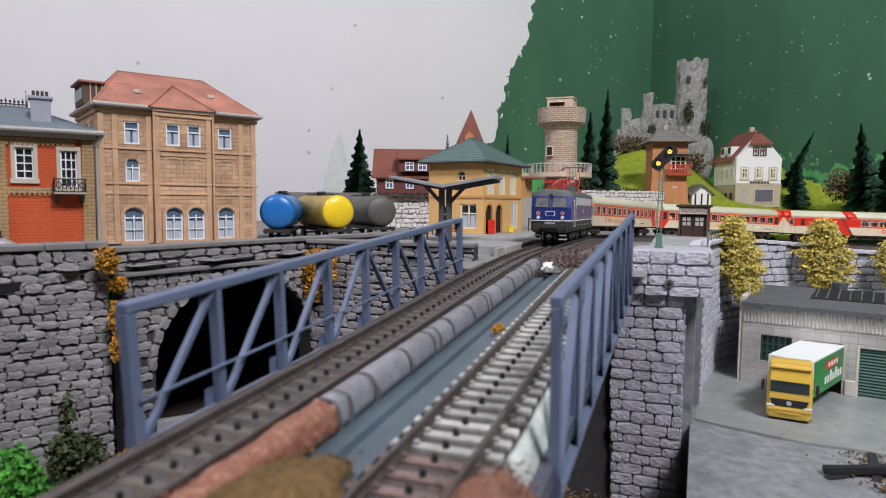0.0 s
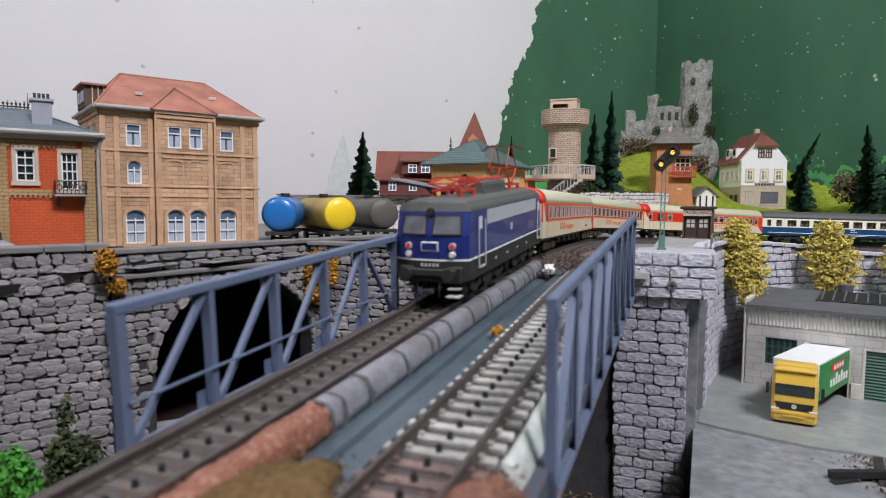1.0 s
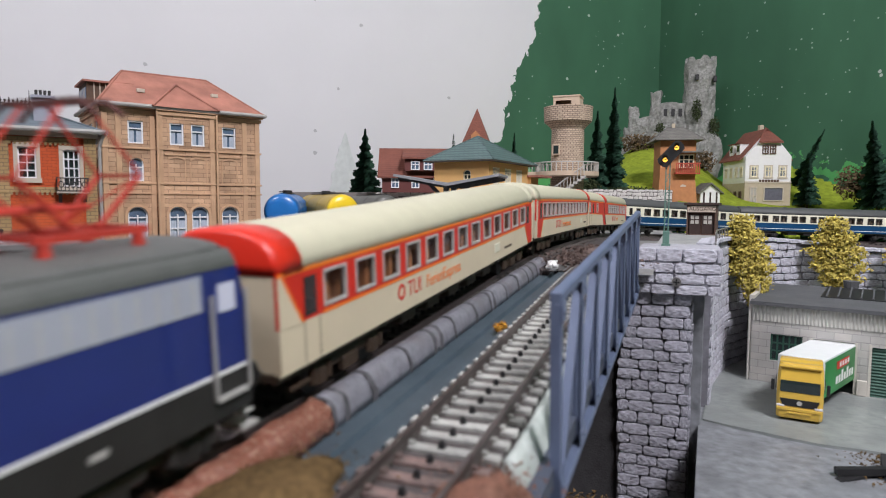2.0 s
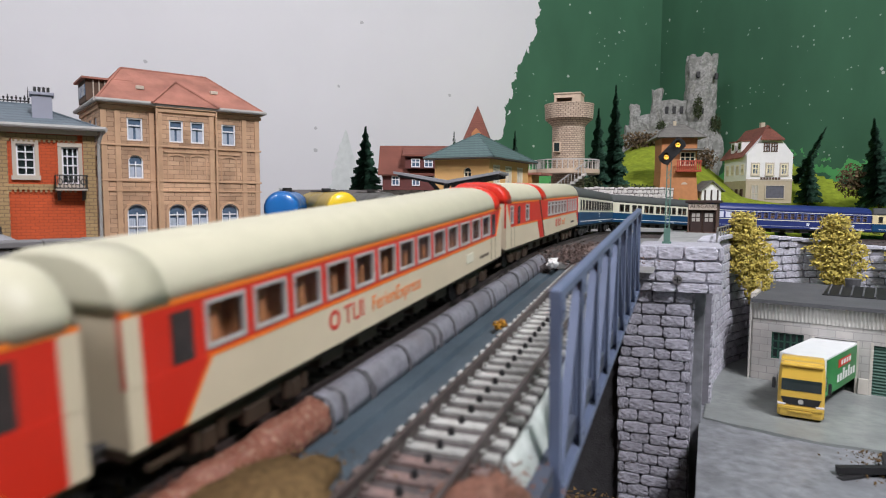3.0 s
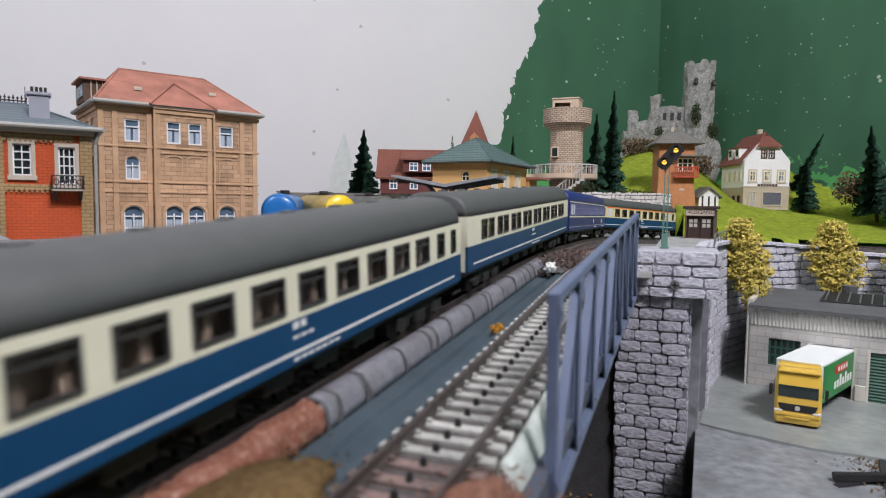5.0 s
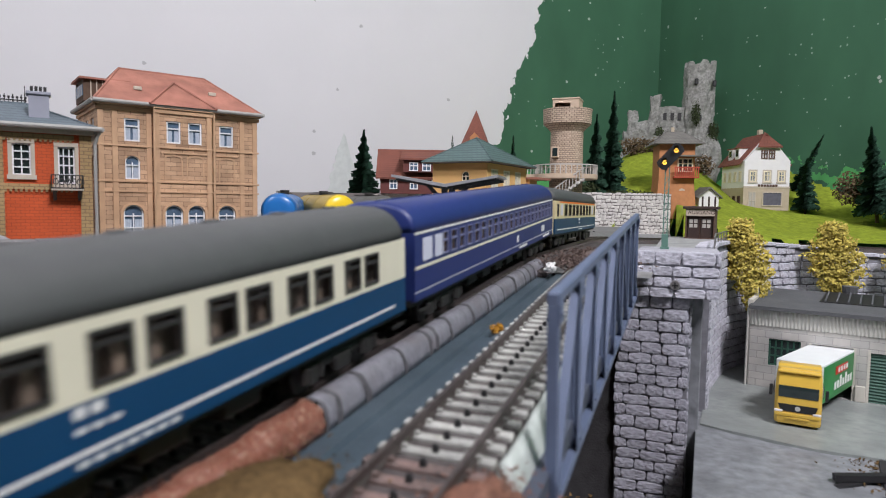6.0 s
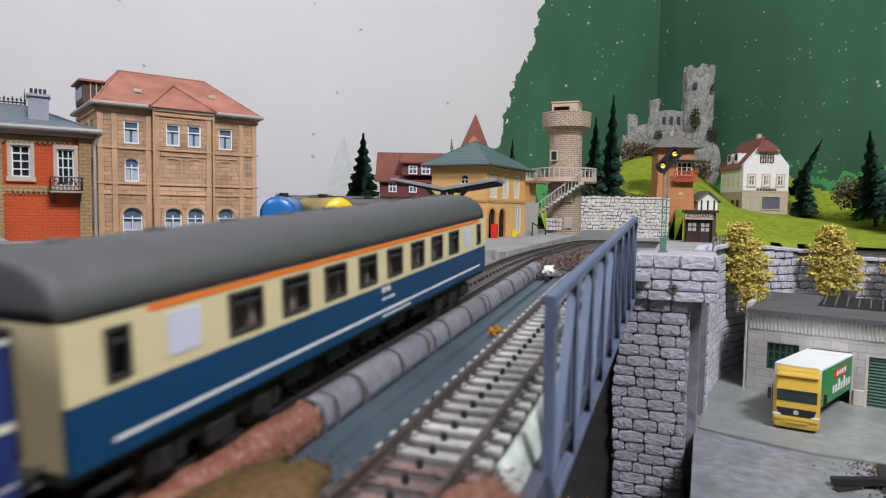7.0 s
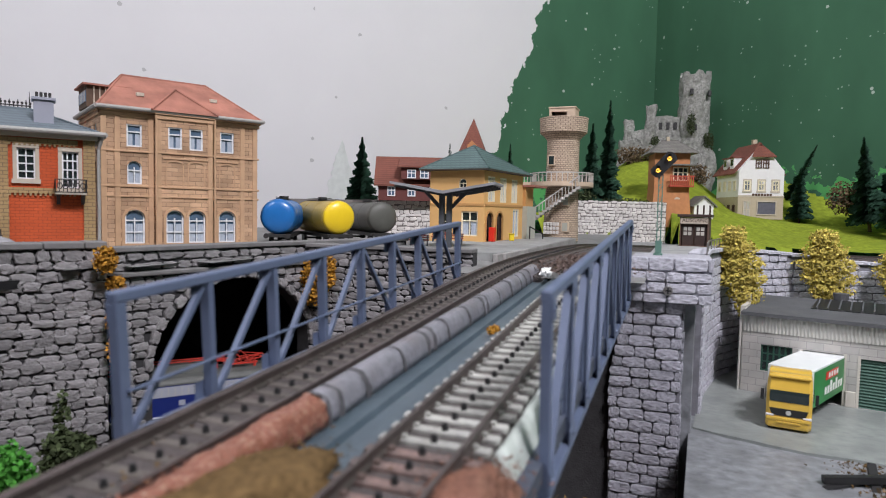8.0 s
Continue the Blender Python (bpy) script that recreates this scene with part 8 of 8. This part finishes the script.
window(wh, Matrix(), 5.4, 0.8, 3.8, 2.7, fmat="trim_pale", pmat="glass_shop", cols=1, rows=(), net=False, deep=-0.14, t=0.2)
window(wh, Matrix(), 1.6, 0.1, 1.4, 3.4, fmat="trim_pale", pmat="curtain", cols=2, rows=(0.5,), net=False, deep=-0.14, t=0.16, name="door")
bm = mesh()
for k in range(7):
    box(bm, 2.6 + k * 0.55, 3.0 + k * 0.55, -0.18, -0.1, 4.45, 4.9)
part("sign_bar", bm, M["brown_wood"], wh)
lf = at(0, 10, 0, 0, 0, -90)
for x in (1.6, 3.9, 6.2, 8.4):
    window(wh, lf, x, 5.4, 1.0, 2.0, fmat="ivory_frame", pmat="glass_dark", net=False, deep=-0.06, t=0.16)
    window(wh, lf, x, 0.9, 1.0, 1.8, fmat="brown_wood", pmat="glass_dark", net=False, deep=-0.16, t=0.14)
for y in (3.0, 6.0):
    bm = mesh()
    prism(bm, [(0.2, 9.8), (2.4, 11.9), (0.2, 11.9)], y, y + 1.7)
    d = part("dormer", bm, M["white_wall"], wh)
    bm = mesh()
    box(bm, 0.14, 0.2, y + 0.35, y + 1.35, 10.4, 11.6)
    part("pane", bm, M["glass_dark"], d)
    bm = mesh()
    box(bm, -0.1, 2.8, y - 0.2, y + 1.9, 11.9, 12.1)
    part("dormer_roof", bm, M["roof_rust"], d)
bm = mesh()
box(bm, 4.5, 5.3, 4.5, 5.3, 13.8, 15.7)
part("chimney", bm, M["tan_wall"], wh)


def rough_block(bm, x0, x1, y0, y1, z0, z1, seed, amp=0.25, cuts=4):
    r = bmesh.ops.create_cube(bm, size=1)
    es = list({e for v in r["verts"] for e in v.link_edges})
    bmesh.ops.subdivide_edges(bm, edges=es, cuts=cuts, use_grid_fill=True)
    for v in bm.verts:
        p = Vector((x0 + (v.co.x + 0.5) * (x1 - x0), y0 + (v.co.y + 0.5) * (y1 - y0), z0 + (v.co.z + 0.5) * (z1 - z0)))
        v.co = p + Vector((noise.noise(p * 0.7 + Vector((seed, 0, 0))), noise.noise(p * 0.7 + Vector((0, seed, 0))), noise.noise(p * 0.7 + Vector((0, 0, seed))))) * amp * 2


def castle():
    k = thing("castle_ruin", "weathered grey castle ruin with a round keep on a rock", "castle", 0, 156, 17.2, 8)
    n, rows = 36, 22
    bm = mesh()
    rings = []
    for j in range(rows + 1):
        z = -4 + 24.0 * j / rows
        ring = []
        for i in range(n):
            a = 2 * math.pi * i / n
            p = Vector((math.cos(a), math.sin(a), z * 0.25))
            r = 3.35 + 0.4 * noise.noise(p * 2.2) + 0.4 * noise.noise(p * 6) + (0.8 * (1 - j / 7) if j < 7 else 0)
            zz = z
            if j == rows:
                zz += 0.9 * (1 if (i // 3) % 2 else 0) + 0.8 * noise.noise(p * 1.4)
            ring.append((2.6 + r * math.cos(a), 3 + r * math.sin(a), zz))
        rings.append(ring)
    loft(bm, rings, caps=False)
    inner = [[(2.6 + (x - 2.6) * 0.75, 3 + (y - 3) * 0.75, z) for x, y, z in rings[-1]], [(2.6 + (x - 2.6) * 0.75, 3 + (y - 3) * 0.75, 15) for x, y, z in rings[-1]]]
    loft(bm, [rings[-1]] + inner, caps=False)
    part("keep", bm, M["rock"], k)
    for x, z in ((1.4, 15.5), (2.4, 7.5), (5.2, 15.0)):
        bm = mesh()
        box(bm, x - 0.35, x + 0.35, -0.9, -0.1, z, z + 1.3, 0.1)
        part("slit_window", bm, M["black"], k)
    bm = mesh()
    rough_block(bm, -6.2, -0.4, 2.0, 2.9, 0.0, 11.0, 3, 0.25, 7)
    part("ruined_wall", bm, M["rock"], k)
    for x in (-4.8, -3.2, -1.6):
        bm = mesh()
        box(bm, x - 0.35, x + 0.35, 1.6, 2.2, 8.0, 9.6)
        part("window_hole", bm, M["black"], k)
    for x0, x1, z1, s in ((-7.9, -5.8, 13.6, 5), (-12.9, -10.9, 10.4, 7), (-11.2, -7.4, 7.8, 9), (-14.0, -12.0, 5.4, 12), (-6.2, -0.6, 6.0, 15)):
        bm = mesh()
        rough_block(bm, x0, x1, 1.4, 3.4, -3.0, z1, s, 0.4, 5)
        part("ruined_wall", bm, M["rock"], k)
    for x, y, r, h, s in ((-9, 0.5, 3.6, 4.5, 2), (-3, 0.0, 3.4, 3.6, 6), (1.0, -0.4, 2.4, 5.5, 11), (5.0, 0.6, 2.4, 6.5, 14), (-12.5, 1.5, 2.2, 3.5, 17)):
        bm = mesh()
        bmesh.ops.create_icosphere(bm, subdivisions=4, radius=1)
        for v in bm.verts:
            q = noise.noise(v.co * 1.5 + Vector((s, 0, 0))) * 0.4 + noise.noise(v.co * 5 + Vector((0, s, 0))) * 0.18
            v.co = Vector((x + v.co.x * r * (1 + q), y + v.co.y * r * 0.7 * (1 + q), -2 + v.co.z * h * (1 + q)))
        part("rock", bm, M["rock"], k)


castle()


# ---- trees and bushes ----
def conifer(label, x, y, z, height, radius, seed, lean=0.0, dense=900):
    rnd = random.Random(seed)
    t = thing("fir_tree", label, "tree", x, y, z, group="fir trees")
    t.matrix_basis = at(x, y, z, 0, lean, 0)
    bm = mesh()
    cyl(bm, (0, 0, -1.5), (0, 0, height * 0.96), radius * 0.1, 0.02, n=7)
    part("trunk", bm, M["bark"], t)
    verts, faces = [], []
    for _ in range(dense * 2):
        f = rnd.random() ** 1.35
        zc = height * (0.06 + 0.92 * f)
        layer = 0.8 + 0.2 * math.sin(f * 46)
        rmax = radius * (1 - f) ** 0.9 * layer * rnd.uniform(0.75, 1.12) + 0.05
        a = rnd.uniform(0, 2 * math.pi)
        r0 = rmax * rnd.uniform(0.05, 0.45)
        w = radius * 0.17 * rnd.uniform(0.6, 1.3) * (1.15 - 0.6 * f)
        drop = rmax * rnd.uniform(0.15, 0.5)
        ca, sa = math.cos(a), math.sin(a)
        b = len(verts)
        verts += [(r0 * ca - w * sa * 0.6, r0 * sa + w * ca * 0.6, zc), (r0 * ca + w * sa * 0.6, r0 * sa - w * ca * 0.6, zc - w * 0.5), (rmax * ca + w * sa * 0.4, rmax * sa - w * ca * 0.4, zc - drop), (rmax * ca * 1.05 - w * sa * 0.4, rmax * sa * 1.05 + w * ca * 0.4, zc - drop * 0.8 + w * 0.4)]
        faces += [(b, b + 1, b + 2), (b, b + 2, b + 3)]
    raw("crown", verts, faces, M["fir"], t)
    return t


for label, x, y, z, hgt, r, s, lean, dn in (
    ("dark green model fir on the terrace", -44.7, 85.2, 6.6, 9.6, 2.3, 1, 0, 1400),
    ("small dark fir behind the station roof", -27.0, 104.5, 5.0, 12.0, 1.5, 2, 0, 700),
    ("tall slender fir beside the tower", -12.6, 121.0, 7.0, 19.5, 2.6, 3, 0, 1300),
    ("dark fir beside the tower", -15.4, 119.5, 6.4, 15.8, 2.6, 4, 0, 1200),
    ("dark fir behind the tower", -18.2, 118.0, 6.0, 11.0, 2.2, 5, 0, 700),
    ("small fir behind the white house", 20.2, 147.5, 7.0, 14.5, 1.9, 6, 22, 600),
    ("small fir beside the white house", 21.4, 137.5, 5.2, 9.5, 2.3, 7, 0, 800),
    ("large dark fir on the grass slope", 30.4, 127.0, 4.6, 15.0, 3.2, 8, -6, 1300),
    ("large dark fir at the slope's edge", 34.6, 131.0, 6.0, 12.0, 3.6, 9, 0, 1200),
    ("dark fir at the slope's foot", 33.2, 122.0, 4.2, 10.0, 3.0, 10, 4, 900),
    ("tiny dark fir over the timber house", -34.5, 95.5, 6.0, 10.2, 1.3, 11, 0, 400),
):
    conifer(label, x, y, z, hgt, r, s, lean, dn)


def bush(name, label, material, blobs, n, size, seed, category="bush"):
    """Clumps of small leaves filling ellipsoids (x, y, z, rx, ry, rz)."""
    rnd = random.Random(seed)
    verts, faces = [], []
    weights = [b[3] * b[4] * b[5] for b in blobs]
    for _ in range(n):
        x, y, z, rx, ry, rz = rnd.choices(blobs, weights)[0]
        d = Vector((rnd.gauss(0, 1), rnd.gauss(0, 1), rnd.gauss(0, 1))).normalized() * rnd.random() ** 0.4
        d *= 1 + 0.3 * noise.noise(d * 2.5 + Vector((seed, x, z)))
        p = Vector((x + d.x * rx, y + d.y * ry, z + d.z * rz))
        u = Vector((rnd.uniform(-1, 1), rnd.uniform(-1, 1), rnd.uniform(-1, 1))).normalized()
        v = u.orthogonal().normalized()
        s = size * rnd.uniform(0.5, 1.3)
        b = len(verts)
        verts += [tuple(p - u * s), tuple(p + v * s * 0.7), tuple(p + u * s), tuple(p - v * s * 0.6)]
        faces.append((b, b + 1, b + 2, b + 3))
    return tagged(raw(name, verts, faces, M[material]), label, category)


def hanging(x, y, top, bottom, w, dx, seed):
    blobs = []
    for k in range(7):
        f = k / 6
        ww = w * (0.55 + 0.5 * math.sin(math.pi * min(1, f * 1.25))) * (1 - 0.5 * max(0, f - 0.55))
        blobs.append((x + dx * f, y - 0.5, top + (bottom - top) * f, ww, 0.75, abs(bottom - top) / 8))
    return blobs


bush("hanging_bush", "yellow hanging foliage over the retaining wall", "leaf_yellow", hanging(4.5, 58.6, 3.7, -3.4, 1.9, 1.5, 1), 6500, 0.15, 1)
bush("hanging_bush", "yellow hanging foliage beside the garage roof", "leaf_yellow", hanging(12.4, 65.8, 3.4, -3.6, 2.3, 1.0, 2), 6500, 0.16, 2)
bush("hanging_bush", "yellow foliage at the wall's far end", "leaf_yellow", hanging(18.2, 68.0, 2.0, -1.6, 1.5, 0.3, 3), 1700, 0.17, 3)
bush("moss_tuft", "orange moss tuft on the wall corner", "leaf_orange", [(-29.0, 25.9, 2.2, 0.6, 0.6, 0.8), (-28.9, 26.5, 0.8, 0.6, 0.5, 0.5), (-28.9, 26.2, -1.0, 0.3, 0.4, 0.9), (-28.8, 26.2, -2.6, 0.3, 0.4, 0.8)], 1500, 0.11, 4, "moss")
bush("moss_tuft", "orange hanging moss by the tunnel arch", "leaf_orange", [(-24.2, 40.0, 1.2, 1.4, 0.6, 0.9), (-24.4, 40.0, 0.1, 1.5, 0.6, 1.0), (-24.9, 40.0, -1.1, 0.8, 0.5, 0.8), (-23.6, 40.0, 0.6, 0.8, 0.5, 1.1)], 3200, 0.13, 5, "moss")
bush("moss_tuft", "small orange moss tuft beside the rail", "leaf_orange", [(-6.25, 23.4, 0.66, 0.25, 0.4, 0.2)], 300, 0.07, 6, "moss")
bush("green_bush", "bright green foliage at the wall's foot", "leaf_green", [(-24.4, 17.0, -5.6, 1.0, 1.0, 1.3), (-24.8, 17.4, -6.8, 1.4, 1.2, 1.4)], 2600, 0.14, 7)
bush("olive_bush", "dark olive weeds at the wall's foot", "leaf_olive", [(-26.0, 21.0, -6.1, 1.1, 0.9, 0.9), (-26.3, 21.0, -4.6, 0.35, 0.35, 1.1), (-25.2, 21.0, -6.2, 0.9, 0.8, 0.8), (-25.8, 21.0, -7.2, 1.6, 1.2, 0.8)], 2600, 0.15, 8)
bush("dry_bush", "rust-brown dry weeds at the wall's foot", "leaf_orange", [(-24.2, 22.6, -7.2, 1.4, 1.0, 0.6)], 600, 0.13, 9)
bush("castle_shrubs", "brown and green shrubs below the castle rock", "leaf_brown", [(-10, 148, terrain_z(-10, 148) + 1.2, 4.5, 2.5, 2.4), (-4, 147, terrain_z(-4, 147) + 1.2, 4.0, 2.5, 2.2), (3, 149, terrain_z(3, 149) + 1.5, 3.0, 2.5, 2.4)], 2400, 0.32, 10)
bush("castle_ivy", "dark olive ivy on the castle keep", "leaf_olive", [(1.6, 154.6, 26.0, 1.0, 0.7, 2.6), (5.4, 156.5, 22, 1.2, 0.8, 2.6), (-6.0, 152, 22, 1.0, 0.8, 1.2)], 1100, 0.24, 11)
bush("slope_shrubs", "dark brown-green shrubs on the slope", "leaf_brown", [(27.6, 131, 9.0, 3.2, 2.4, 3.2), (31, 134, 8.5, 3.5, 2.4, 3.0)], 1600, 0.34, 12)
bush("slope_scrub", "olive scrub above the pale wall", "leaf_olive", [(-10, 118.6, 7.6, 5.0, 0.8, 0.6), (-16.5, 117, 7.5, 2.5, 1.2, 2.2)], 1200, 0.24, 13)
bush("yard_scrub", "brown-green scrub at the yard's edge", "leaf_brown", [(11.6, 35.5, -8.6, 1.8, 1.6, 1.0), (13.6, 37.5, -8.4, 2.0, 1.6, 1.1)], 1500, 0.17, 14)

lump("weed_bank", "brown earth bank at the foot of the rubble wall", "bank", -25.0, 18.5, -11.2, 6.0, 10.0, 3.6, M["earth_dark"], 21, 0.12, kind="structure")


def timber_pile():
    p = thing("timber_pile", "charred black timber beams lying at the yard's edge", "timber pile", 9.4, 37.4, -9.2, 25)
    for i, (a, b) in enumerate((((-1.8, 0, 0.5), (2.4, 0.6, 0.9)), ((-1.6, 0.5, 0.9), (2.0, -0.4, 1.2)), ((-0.4, -0.6, 0.3), (2.6, 0.2, 0.35)), ((0.4, -0.8, 0.4), (1.6, 1.2, 1.3)))):
        bm = mesh()
        bar(bm, a, b, 0.4, 0.35)
        part("beam", bm, M["black"], p)


timber_pile()
scatter_stuff("dirt_crumbs", M["earth"], 2200, lambda r: (10.8 + r.gauss(0, 1.0), 38.6 + r.gauss(0, 1.3), -8.55 + r.uniform(-0.45, 0.1)), 0.11, 52, "brown dirt and moss heaped beside the charred beams", "dirt")
scatter_stuff("gravel", M["earth"], 4000, lambda r: (r.uniform(-8, 1.0), r.uniform(12, 40.5), -13.3 + r.uniform(-0.1, 0.2)), 0.16, 33, "dark brown gravel under the bridge", "gravel")
bm = mesh()
slab(bm, [(-13, 5), (0.85, 5), (0.85, 41), (-13, 38.4)], -14, -13.3)
tagged(part("ravine_floor", bm, M["earth_dark"]), "dark earth floor below the bridge", "ground", kind="structure")
lump("white_rag", "crumpled white paper scrap at the end of the pipe cover", "paper scrap", -7.0, 37.0, 1.75, 0.28, 0.55, 0.28, M["white"], 41, 0.7)


def painted_tree(x, y, z, w, h, colour):
    """A pale brushed tree on the wall behind the layout."""
    rnd = random.Random(int(w * 10))
    left, right = [], []
    for k in range(16):
        f = k / 15
        half = w / 2 * (1 - f) ** 0.8
        left.append((-half * rnd.uniform(0.75, 1.1), h * f))
        right.append((half * rnd.uniform(0.75, 1.1), h * f))
    bm = mesh()
    prism(bm, left + right[::-1], -0.15, 0)
    ob = part("painted_tree", bm, colour)
    ob.matrix_basis = at(x, y, z, 0, 0, 45)
    tagged(ob, "pale grey-green tree brushed onto the white wall", "wall painting", kind="structure")


M["brush_green"] = mat("brush_green", (0.62, 0.645, 0.63), 0.85, var=0.15, scale=60, bump=0.1, stain=0.5, stain_col=(0.62, 0.63, 0.62))
painted_tree(-70.4, 124.4, 7.0, 8.0, 13.5, M["brush_green"])

motions()
